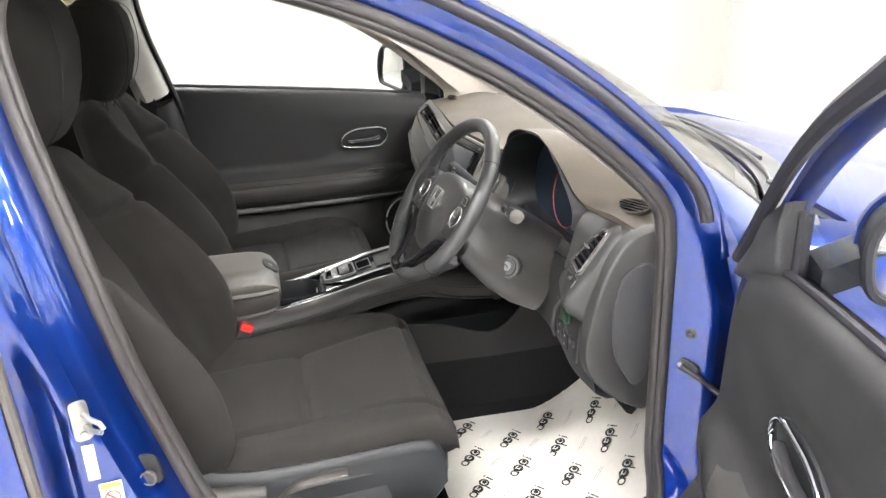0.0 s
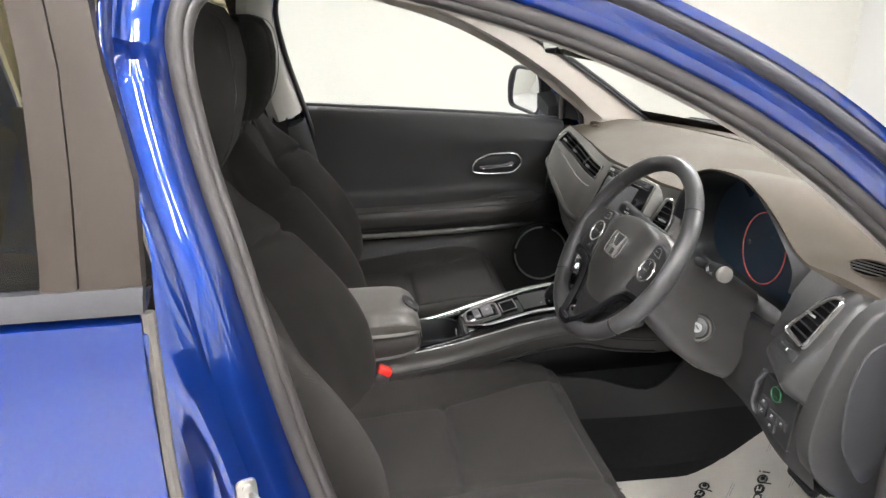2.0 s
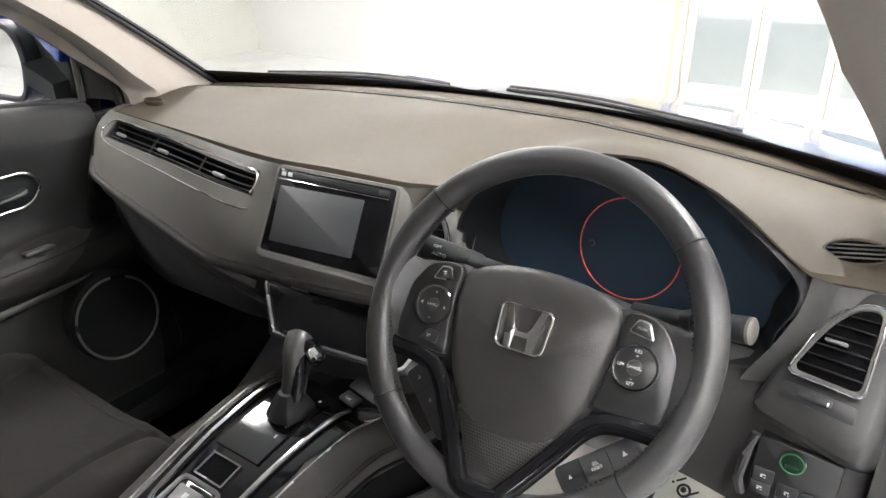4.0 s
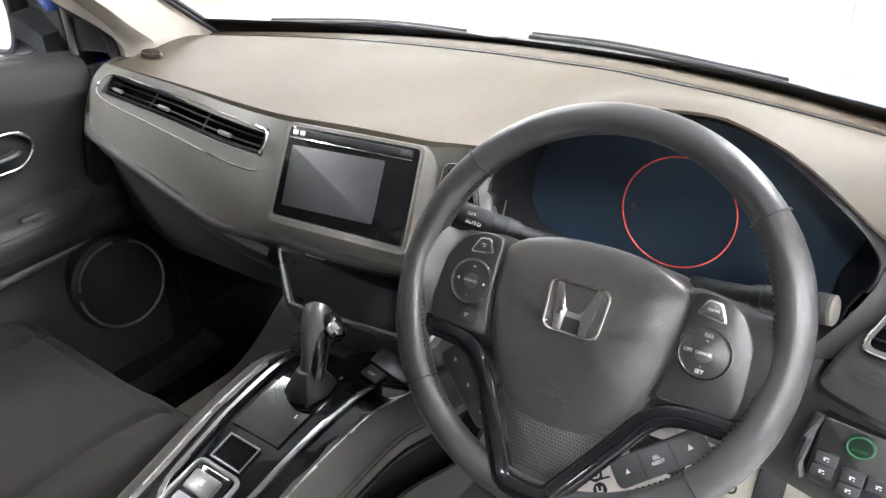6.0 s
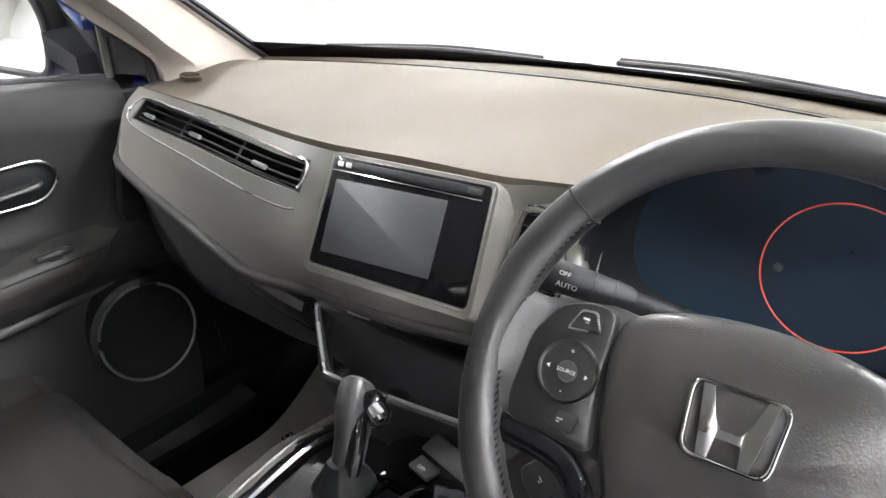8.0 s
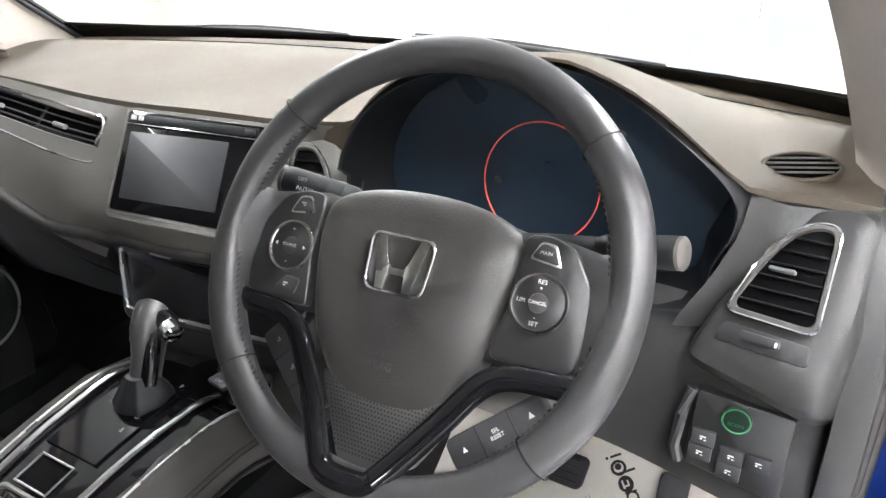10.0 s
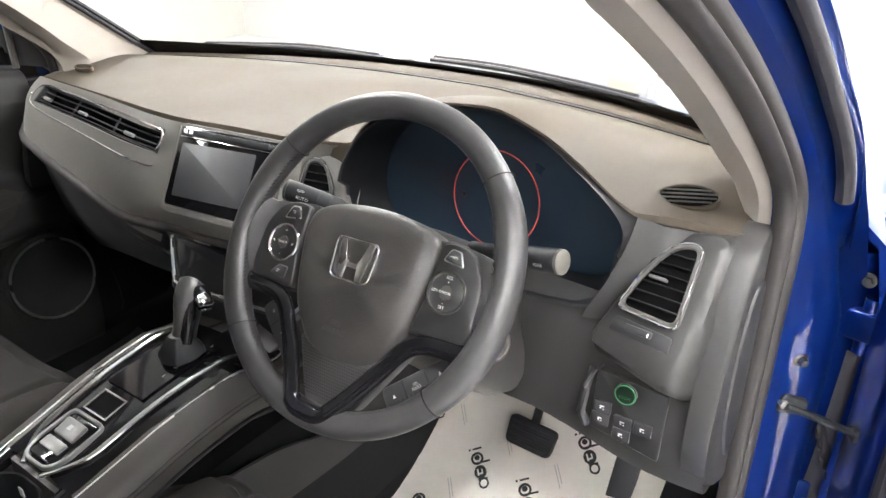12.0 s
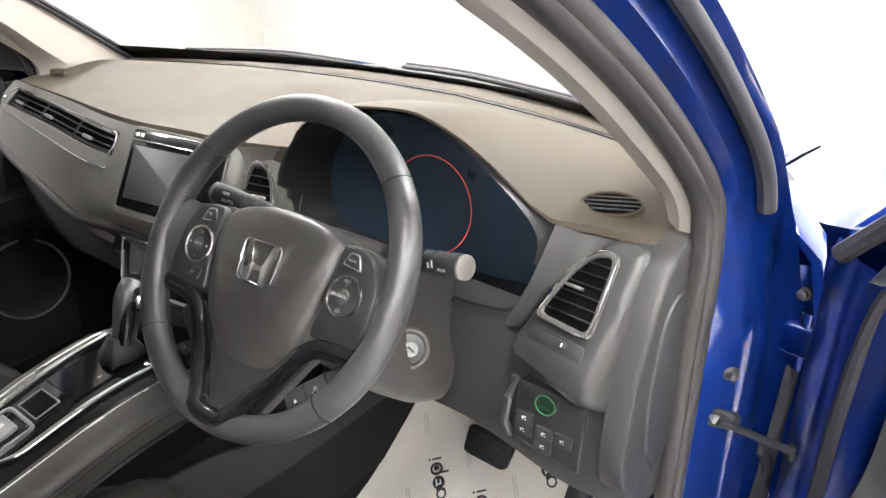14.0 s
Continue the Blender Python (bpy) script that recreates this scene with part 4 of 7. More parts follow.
def slatted_vent(name, outline, m, slats, lean, label, knob=(0, 0), width=0.006, wheel=None):
    """Air vent: flat plate blackened for throat shade, chrome frame, level blades and a sliding tab."""
    # flat plate, coloured black in place of a shaded throat
    v = part(name, plate(outline, 0.012, m @ Matrix.Translation((0, 0, 0.001)), 0.001), DEPTH_SHADE, dash, label)
    mid = sum((Vector(p) for p in outline), Vector((0, 0))) / len(outline)
    fr_ = part("chrome_frame", ring_plate(outline, width, 0.006, m @ Matrix.Translation((0, 0, 0.003))), FASCIA2, v, "satin grey frame")
    part("frame_edge", tube([m @ Vector((*(Vector(p) + (Vector(p) - mid).normalized() * width), 0.0035)) for p in outline], 0.0014, 6, closed=True), CHROME, fr_, "thin chrome edge")
    pts = [Vector(p) for p in outline]
    for y in slats:
        xs_ = []
        for a, b in zip(pts, pts[1:] + pts[:1]):
            if (a.y - y) * (b.y - y) < 0:
                xs_.append(lerp(a.x, b.x, (y - a.y) / (b.y - a.y)))
        if len(xs_) >= 2:
            x0, x1 = min(xs_) + 0.001, max(xs_) - 0.001
            part("blade", box((x1 - x0, 0.0015, 0.006), m @ Matrix.Translation(((x0 + x1) / 2, y, 0.0035)) @ pose(0, 0, 0, lean), 0.0006, 1), DARK, v)
    part("tab", box((0.022, 0.0036, 0.008), m @ Matrix.Translation((*knob, 0.0075)), 0.0012), SILVERED, v)
    return v


# centre vent between screen and cluster
mCv = facing((0.130, 0.612, 0.939), (0.99, 0.16, 0), (0.0, 0.070, 0.098)) @ Matrix.Translation((0, -0.002, -0.008))
part("vent_surround", plate(rounded([(-0.046, -0.090), (0.050, -0.092), (0.052, 0.004), (0.022, 0.070), (-0.040, 0.070)], [0.016, 0.016, 0.03, 0.034, 0.02]), 0.05, mCv, 0.012), FASCIA, dash)
slatted_vent("centre_vent", rounded([(-0.027, -0.042), (0.030, -0.046), (0.027, 0.0), (0.003, 0.042), (-0.024, 0.042)], [0.006, 0.006, 0.020, 0.022, 0.010]), mCv @ Matrix.Translation((0, 0.002, 0.003)),
             [-0.036 + 0.0125 * k for k in range(7)], 6, "tall air vent in a satin silver frame", (0.008, -0.004), 0.0065)
part("hazard_switch", box((0.036, 0.015, 0.006), mCv @ Matrix.Translation((0.001, -0.0655, 0.0015)), 0.002), HAZARD, dash, "red hazard warning switch")

# instrument cluster
OUT = [(0.176, 0.905), (0.178, 0.970), (0.212, 1.027), (0.268, 1.067), (0.35, 1.093), (0.43, 1.099), (0.49, 1.081), (0.545, 1.047), (0.592, 1.008), (0.602, 0.978), (0.586, 0.930), (0.560, 0.872), (0.38, 0.862), (0.22, 0.870)]


def hood_ring(k, y, n=64):
    c = Vector((0.390, 0.975))
    pts = spline([(x, 0, z) for x, z in OUT], n, closed=True)
    return [Vector((c.x + (p.x - c.x) * k, y + (0.02 if p.z < 0.95 else 0.0) * (1 if k > 0.95 else 0), c.y + (p.z - c.y) * k)) for p in pts]


part("cluster_surround", loft([hood_ring(1.02, 0.655), hood_ring(1.010, 0.619), hood_ring(1.003, 0.6145), hood_ring(0.996, 0.6150), hood_ring(0.990, 0.619)], ring=True), TRIM, dash, "soft grey hooded cluster surround")
part("cluster_tunnel", loft([hood_ring(0.991, 0.6185), hood_ring(0.980, 0.628), hood_ring(0.93, 0.680), hood_ring(0.885, 0.735)], ring=True), DARK, dash)
bm = loft([hood_ring(0.915, 0.704), hood_ring(0.7, 0.709), hood_ring(0.4, 0.711), hood_ring(0.01, 0.712)], ring=True)
cl = part("cluster_glass", bm, CLUSTER, dash, "black switched-off instrument cluster")
mRing = facing((0.388, 0.698, 0.954), (1, 0, 0), (0, 0.12, 1))
part("dial_ring", torus(0.0675, 0.0008, mRing, 72, 6), RING, cl, "thin glowing red ring round the speedometer")
part("dial_needle_hub", disc(0.004, 0.003, mRing @ Matrix.Translation((-0.052, -0.004, 0.0))), TRIM, cl)

# driver's side vent pod
mRv = facing((0.645, 0.622, 0.940), (0.966, -0.2445, 0.0856), (0.075, 0.580, 0.811)) @ Matrix.Translation((0, 0, -0.013))
pod = rounded([(-0.074, -0.094), (0.056, -0.116), (0.066, -0.02), (0.060, 0.078), (0.000, 0.076), (-0.040, 0.026)], [0.020, 0.026, 0.03, 0.026, 0.03, 0.04])
part("vent_pod", plate(pod, 0.06, mRv, 0.020), KNEE, dash, "raised grey vent pod")
rv = slatted_vent("driver_vent", rounded([(-0.036, -0.036), (0.034, -0.0385), (0.029, 0.048), (0.003, 0.044), (-0.018, 0.014)], [0.010, 0.009, 0.012, 0.018, 0.034]), mRv @ Matrix.Translation((0.0, 0.0, 0.003)),
                  [-0.027 + 0.0125 * k for k in range(6)], 10, "trapezoid air vent in a satin chrome frame", (-0.002, 0.004), 0.0066)
for x in (-0.016, 0.014):
    part("divider", box((0.0018, 0.060, 0.006), mRv @ Matrix.Translation((x + 0.002, -0.002, 0.000))), TRIM, rv)
part("thumb_wheel", box((0.034, 0.008, 0.008), mRv @ Matrix.Translation((-0.004, -0.059, 0.003)), 0.002), TRIM, dash)
part("thumb_mark", box((0.002, 0.005, 0.009), mRv @ Matrix.Translation((0.0105, -0.060, 0.0035)), 0.001), WHITEPRINT, dash)
part("thumb_recess", plate(rounded([(-0.044, -0.068), (0.038, -0.071), (0.036, -0.053), (-0.040, -0.050)], 0.005), 0.004, mRv @ Matrix.Translation((0, 0, 0.0018)), 0.001), TRIM, dash)

# demister outlets on both ends
for s, c, up in ((1, (0.638, 0.719, 1.006), (-0.25, 0.6, 0.30)), (-1, (-0.636, 0.722, 1.010), (0.0, 0.9, 0.10))):
    mD = facing(c, (1, 0.40 if s > 0 else 0.1, 0.03 * s), up)
    size = 1.0 if s > 0 else 0.62
    oval = [(0.033 * size * math.cos(2 * math.pi * k / 32), 0.0165 * size * math.sin(2 * math.pi * k / 32)) for k in range(32)]
    # flat black oval, painted for the shade inside the outlet
    dv = part("demister_outlet", plate(oval, 0.006, mD @ Matrix.Translation((0, 0, 0.0025)), 0.001), DEPTH_SHADE, dash, "oval side demister outlet")
    part("outlet_rim", ring_plate(oval, 0.004, 0.007, mD @ Matrix.Translation((0, 0, 0.003))), DASH, dv)
    for k in range(4):
        y = (-0.0096 + 0.0064 * k) * size
        w = (2 * 0.033 * math.sqrt(max(0.05, 1 - (y / size / 0.0165) ** 2)) - 0.002) * size
        part("blade", box((w, 0.0011, 0.003), mD @ Matrix.Translation((0, y, 0.0032)), 0.0004, 1), FASCIA2 if s > 0 else DASH, dv)

# driver's lower panel, from under the cluster to the knees
px = [0.13 + 0.605 * k / 26 for k in range(27)]
prof = [(0.665, 0.885), (0.648, 0.872), (0.633, 0.845), (0.626, 0.81), (0.620, 0.77), (0.616, 0.735), (0.622, 0.705), (0.64, 0.690), (0.70, 0.685), (0.85, 0.70)]
rows = []
for j, (y, z) in enumerate(prof):
    row = []
    for x in px:
        hump = -0.03 * math.exp(-((x - 0.66) / 0.09) ** 2) * (1 if 0.7 < z < 0.86 else 0.4) + (0.035 * max(0, (0.28 - x) / 0.15))
        drop = -0.018 * max(0, (x - 0.5) / 0.2) * (1 if z < 0.76 else 0.3)
        row.append(Vector((x, y + hump * 0.6, z + drop)))
    rows.append(row)
part("knee_panel", loft(rows), KNEE, dash, "dark grey knee panel")
# flank between the cluster opening and the end of the dashboard, running down behind the vent pod
rows = []
for z in (1.0, 0.995, 0.985, 0.965, 0.94, 0.915, 0.895, 0.878, 0.866):
    x0 = curve1(z, [(0.84, 0.552), (0.872, 0.562), (0.93, 0.590), (0.978, 0.606), (1.0, 0.607)])
    fall = min(1, (1.0 - z) / 0.03)
    row = []
    for k in range(13):
        x = lerp(x0, 0.733, k / 12)
        top = curve1(x, LIP_Y)
        behind = min(1, k / 3.5)
        behind = behind * behind * (3 - 2 * behind)
        low = lerp(0.6205, max(0.642, 0.640 + (z - 0.94) * 0.715), behind)
        row.append(Vector((x, lerp(top + 0.004, low, fall), min(z, curve1(x, LIP_Z) - 0.001))))
    rows.append(row)
rows.append([p + Vector((0, 0.05, -0.012)) for p in rows[-1]])
# same surface as the top pad, its shading put into a darker plastic
part("cluster_flank", loft(rows), KNEE, dash, "smooth flank beside the cluster, coloured darker for shade")
side = rounded([(0.66, 0.985), (0.735, 1.0), (0.735, 0.80), (0.725, 0.62), (0.655, 0.66), (0.60, 0.715), (0.585, 0.77), (0.60, 0.86), (0.625, 0.93)], 0.03)
for s in (1, -1):
    mE = facing((s * 0.738, 0, 0), (0, s, 0), (0, 0, 1))
    part("end_cover", plate([(p.x * 1.0, p.y) if s > 0 else (-p.x, p.y) for p in (side if s > 0 else side[::-1])], 0.03, mE, 0.008), KNEE, dash, "dark end cover of the dashboard")
    oval = rounded([(0.655, 0.93), (0.715, 0.94), (0.715, 0.72), (0.69, 0.68), (0.64, 0.76), (0.635, 0.86)], 0.03)
    part("side_lid", plate([(p.x, p.y) if s > 0 else (-p.x, p.y) for p in (oval if s > 0 else oval[::-1])], 0.004, mE @ Matrix.Translation((0, 0, 0.0035)), 0.003), TRIM, dash)

# switch panel
mSw = facing((0.6357, 0.599, 0.780), (1, 0.02, 0), (0, 0.08, 1))
sw = part("switch_panel", plate(rounded([(-0.043, -0.046), (0.046, -0.062), (0.047, 0.030), (-0.040, 0.036)], 0.004), 0.02, mSw, 0.002), PODBLACK, dash, "black switch panel")
part("economy_button", lathe([(0.0135, -0.004), (0.0135, 0.003), (0.0120, 0.0045), (0.0100, 0.0048)], mSw @ Matrix.Translation((-0.002, 0.016, 0)), 28), DKGREEN, sw, "dark green economy button")
part("economy_ring", torus(0.0124, 0.0009, mSw @ Matrix.Translation((-0.002, 0.016, 0.0046)), 32, 6), GREEN, sw, "green lit ring round the button")
lettering("ECON", 0.0052, mSw @ Matrix.Translation((-0.002, 0.0125, 0.0052)), GREEN, sw)
for x, y in ((-0.028, -0.0125), (-0.029, -0.0295), (-0.001, -0.0245), (-0.001, -0.0415), (0.0235, -0.024)):
    b = part("button", box((0.022, 0.0165, 0.005), mSw @ Matrix.Translation((x, y, 0.001)), 0.0012), TRIM, sw)
    part("symbol", bars([(x, y + 0.002, 0.0055, 0.0014), (x - 0.0015, y - 0.0005, 0.002, 0.002), (x + 0.0022, y - 0.0015, 0.002, 0.001)], mSw, 0.0040), WHITEPRINT, b)
part("panel_fin", tube([mSw @ Vector(p) for p in ((-0.045, 0.037, 0.0), (-0.050, 0.01, 0.006), (-0.053, -0.025, 0.006), (-0.048, -0.046, -0.002))], 0.0055, 8), TRIM, dash)

# gloss black climate panel with a chrome frame
mCl = facing((0.027, 0.543, 0.787), (0.956, 0.269, -0.11), (-0.012, 0.057, 0.036))
clim = part("climate_panel", plate(rounded([(-0.100, -0.034), (0.100, -0.034), (0.125, 0.044), (-0.155, 0.040)], [0.012, 0.012, 0.002, 0.002]), 0.03, mCl, 0.002), GLOSS, dash, "glossy black climate control panel")
part("chrome_frame", tube(spline([mCl @ Vector((x, y, 0.004)) for x, y in ((-0.157, 0.040), (-0.146, 0.022), (-0.118, -0.018), (-0.108, -0.031), (-0.094, -0.037), (0.0, -0.038), (0.085, -0.038), (0.100, -0.036), (0.107, -0.022), (0.118, 0.015), (0.128, 0.044))], 50), 0.0026, 8), SATIN, clim, "chrome frame line")
part("console_side", plate(rounded([(-0.112, -0.044), (0.112, -0.044), (0.140, 0.050), (-0.172, 0.050)], 0.014), 0.2, mCl @ Matrix.Translation((0, 0, -0.004)), 0.006), TRIM, dash)
part("slot_light", box((0.03, 0.004, 0.004), mCl @ Matrix.Translation((-0.100, 0.043, 0.003)), 0.001), SATIN, clim)


# ---- steering wheel ----
mWh = facing((0.3943, 0.4159, 0.9815), (1, 0.034, 0), (0, 0.5539, 0.8326))
wheel = thing("steering_wheel", (0.3943, 0.4159, 0.9815), "black leather steering wheel with chrome badge and gloss lower spoke", "steering wheel")
RM, Rm = 0.1707, 0.0148


def on_wheel(u, v, w=0.0):
    return mWh @ Vector((u, v, w))


rows = []
for k in range(96):
    a = 2 * math.pi * k / 96
    grip = 1 + 0.10 * math.exp(-((math.degrees(a) % 180 - 25) / 14) ** 2) + 0.10 * math.exp(-((math.degrees(a) % 180 - 155) / 14) ** 2)
    rows.append([on_wheel((RM + Rm * grip * 0.98 * math.cos(b)) * math.cos(a), (RM + Rm * grip * 0.98 * math.cos(b)) * math.sin(a), Rm * 1.08 * math.sin(b)) for b in [2 * math.pi * j / 14 for j in range(14)]])
rim = part("rim", loft(rows, ring=True, loop=True), LEATHER, wheel, "worn black leather rim")
for deg in (41, 142, 221, 320):
    a = math.radians(deg)
    c = Vector((RM * math.cos(a), RM * math.sin(a)))
    part("seam", tube([on_wheel((RM + 0.0166 * math.cos(b)) * math.cos(a), (RM + 0.0166 * math.cos(b)) * math.sin(a), 0.0178 * math.sin(b)) for b in [2 * math.pi * j / 18 for j in range(18)]], 0.0007, 5, closed=True), SEAM, rim)
for a0, a1 in ((143, 172), (188, 235), (8, 37), (305, 352)):
    bm = join(*[tube([on_wheel((RM - 0.0150) * math.cos(t), (RM - 0.0150) * math.sin(t), 0.004), on_wheel((RM - 0.0150) * math.cos(t + 0.016), (RM - 0.0150) * math.sin(t + 0.016), 0.0075)], 0.0007, 4)
                for t in [math.radians(a0) + 0.032 * k for k in range(int(math.radians(a1 - a0) / 0.032))]])
    part("stitching", bm, SEAM, rim)

# everything inside the rim sits a little deeper
mWh = mWh @ Matrix.Translation((0, -0.005, -0.0165))
def arm(s):
    rows = []
    for u, v0, v1, w0, w1 in ((0.060, -0.050, 0.045, -0.03, 0.006), (0.095, -0.052, 0.050, -0.022, 0.006), (0.125, -0.048, 0.046, -0.014, 0.007), (0.144, -0.044, 0.042, -0.004, 0.012), (0.156, -0.046, 0.044, 0.006, 0.022), (0.168, -0.060, 0.054, 0.012, 0.028)):
        rows.append([on_wheel(s * u, v, w) for v, w in ((v0, w0), (v0, w1 - 0.004), (v0 + 0.006, w1), ((v0 + v1) / 2, w1 + 0.002), (v1 - 0.006, w1), (v1, w1 - 0.004), (v1, w0))])
    bm = loft(rows, ring=True, caps=True)
    return bm


for s in (1, -1):
    part("spoke", arm(s), LEATHER, wheel, "dark leather side spoke")

# airbag cover, a soft shield
cover = [(0.0, 0.064), (0.045, 0.060), (0.078, 0.048), (0.088, 0.030), (0.086, 0.0), (0.076, -0.045), (0.059, -0.082), (0.037, -0.108), (0.0, -0.116),
         (-0.037, -0.108), (-0.059, -0.082), (-0.076, -0.045), (-0.086, 0.0), (-0.088, 0.030), (-0.078, 0.048), (-0.045, 0.060)]
ring0 = [Vector((p.x, p.y)) for p in spline([(u, v, 0) for u, v in cover], 56, closed=True)]
cc = Vector((0, -0.02))
rows = []
for k, w in ((1.0, -0.022), (1.0, 0.004), (0.985, 0.010), (0.95, 0.0145), (0.88, 0.0185), (0.7, 0.0225), (0.45, 0.0235), (0.15, 0.0238)):
    rows.append([on_wheel(cc.x + (p.x - cc.x) * k, cc.y + (p.y - cc.y) * k, w + (0.004 if p.y > 0 else 0) * (1 - k) - 0.012 * max(0, -(p.y + 0.06)) / 0.05 * k) for p in ring0])
pad = part("airbag_cover", loft(rows, ring=True, caps=True), PAD, wheel, "smooth charcoal airbag cover")

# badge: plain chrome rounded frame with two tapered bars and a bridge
mBd = mWh @ Matrix.Translation((0.0, 0.002, 0.0292))
badge = rounded([(-0.0235, -0.021), (0.0235, -0.021), (0.0265, 0.021), (-0.0265, 0.021)], 0.008)
bd = part("badge", ring_plate(badge, 0.0026, 0.003, mBd), CHROME, wheel, "chrome badge")
for s in (1, -1):
    part("badge_bar", plate([(s * u, v) for u, v in ((0.0150, 0.0205), (0.0215, 0.0205), (0.0150, -0.0205), (0.0088, -0.0205), (0.0070, -0.004))][::s], 0.003, mBd @ Matrix.Translation((0, 0, 0.0008)), 0.0006), SATIN, bd)
part("badge_bridge", plate([(-0.0098, 0.0030), (-0.0060, -0.0030), (0.0060, -0.0030), (0.0098, 0.0030), (0.0092, -0.0085), (0.0060, -0.0080), (-0.0060, -0.0080), (-0.0092, -0.0085)], 0.003, mBd @ Matrix.Translation((0, 0, 0.0002)), 0.0006), SATIN, bd)
part("badge_ground", plate([p * 0.97 for p in [Vector(q) for q in badge]], 0.004, mBd @ Matrix.Translation((0, 0, -0.0022)), 0.0006), PAD, bd)
lettering("SRS\nAIRBAG", 0.0085, mWh @ Matrix.Translation((0.000, -0.070, 0.0245)), material("pressed_lettering", (0.042, 0.041, 0.04), 0.35), pad)

# button pods
def pod_outline(s):
    o = [(0.088, 0.046), (0.108, 0.048), (0.128, 0.041), (0.144, 0.016), (0.147, -0.028), (0.143, -0.046), (0.080, -0.048), (0.087, -0.01)]
    return rounded([(s * u, v) for u, v in (o if s > 0 else o[::-1])], 0.008)


for s in (1, -1):
    mP = mWh @ Matrix.Translation((0, 0, 0.0150))
    pd = part("button_pod", plate(pod_outline(s), 0.014, mP, 0.003), PODBLACK, wheel, "black multifunction button pod")
    c = Vector((s * 0.1093, -0.0015))
    part("dial_frame", torus(0.0205, 0.0016, mP @ Matrix.Translation((c.x, c.y, 0.0014)), 40, 6), CHROME, pd)
    part("dial", disc(0.0198, 0.004, mP @ Matrix.Translation((c.x, c.y, 0.0016)), 36, 0.0015), PODBLACK, pd)
    part("dial_centre", disc(0.0072, 0.004, mP @ Matrix.Translation((c.x, c.y, 0.0028)), 24, 0.001), PAD, pd)
    part("button_rim", plate(rounded([(s * 0.0945, 0.0285), (s * 0.1200, 0.0255), (s * 0.1130, 0.0415), (s * 0.1012, 0.0425)][::s], 0.003), 0.003, mP @ Matrix.Translation((0, 0, 0.0007)), 0.0006), SATIN, pd)
    part("small_button", plate(rounded([(s * 0.096, 0.030), (s * 0.118, 0.027), (s * 0.112, 0.040), (s * 0.102, 0.041)][::s], 0.003), 0.003, mP @ Matrix.Translation((0, 0, 0.0015)), 0.0008), TRIM, pd)
    mt = mP @ Matrix.Translation((c.x, c.y, 0.002))
    if s < 0:
        lettering("SOURCE", 0.0036, mt @ Matrix.Translation((0, 0, 0.0012)), WHITEPRINT, pd)
        lettering("+", 0.006, mt @ Matrix.Translation((0, 0.0135, 0)), WHITEPRINT, pd)
        lettering("-", 0.006, mt @ Matrix.Translation((0, -0.0135, 0)), WHITEPRINT, pd)
        for tip in ([(-0.0155, 0), (-0.013, -0.0016), (-0.013, 0.0016)], [(0.0155, 0), (0.013, 0.0016), (0.013, -0.0016)]):
            part("arrow_print", plate(tip, 0.0004, mt @ Matrix.Translation((0, 0, 0.0006)), 0.0001), WHITEPRINT, pd)
        part("small_button", plate(rounded([(-0.122, -0.038), (-0.100, -0.040), (-0.098, -0.027), (-0.112, -0.026)], 0.003), 0.003, mP @ Matrix.Translation((0.006, 0.0, 0.0015)), 0.0008), TRIM, pd)
        part("symbol", bars([(-0.104, -0.0325, 0.0046, 0.0012), (-0.105, -0.0345, 0.0026, 0.0012)], mP, 0.0022), INK2, pd)
        part("symbol", bars([(-0.107, 0.0355, 0.0046, 0.0012), (-0.106, 0.0335, 0.0026, 0.0012)], mP, 0.0022), INK2, pd)
    else:
        lettering("CANCEL", 0.0036, mt @ Matrix.Translation((0, 0, 0.0012)), WHITEPRINT, pd)
        lettering("RES\n+", 0.0046, mt @ Matrix.Translation((0, 0.0128, 0)), WHITEPRINT, pd)
        lettering("-\nSET", 0.0046, mt @ Matrix.Translation((0, -0.0128, 0)), WHITEPRINT, pd)
        lettering("LIM", 0.0044, mt @ Matrix.Translation((-0.0128, 0, 0)), WHITEPRINT, pd)
        lettering("MAIN", 0.0038, mP @ Matrix.Translation((0.107, 0.034, 0.0024)), WHITEPRINT, pd)

# gloss black lower spoke: a V from each pod down to the rim, with a perforated insert
def leg(s):
    pts = [(0.148, -0.054, 0.011), (0.106, -0.056, 0.012), (0.082, -0.068, 0.013), (0.059, -0.102, 0.014), (0.037, -0.136, 0.021), (0.022, -0.158, 0.028)]
    path = spline([on_wheel(s * u, v, w) for u, v, w in pts], 26)
    return tube(path, 0.0098, 12, flat=0.0066, side=mWh.to_3x3() @ Vector((0, 0, 1)))


low = part("lower_spoke", join(leg(1), leg(-1), tube(spline([on_wheel(u, v, 0.026) for u, v in ((0.025, -0.154), (0.014, -0.161), (-0.014, -0.161), (-0.025, -0.154))], 12), 0.0098, 10)), GLOSS, wheel, "glossy black V-shaped lower spoke")
part("spoke_back", plate(rounded([(-0.028, -0.152), (0.028, -0.152), (0.076, -0.07), (-0.076, -0.07)], 0.008), 0.014, mWh @ Matrix.Translation((0, 0, -0.014)), 0.002), TRIM, wheel)
mIn = mWh @ Matrix.Translation((0, 0, -0.004)) @ pose(0, 0, 0, -6)
ins = part("mesh_insert", plate(rounded([(-0.018, -0.154), (0.018, -0.154), (0.056, -0.09), (-0.056, -0.09)], 0.006), 0.010, mIn, 0.001), INSERT, wheel, "grey perforated metal insert")
bm = bmesh.new()
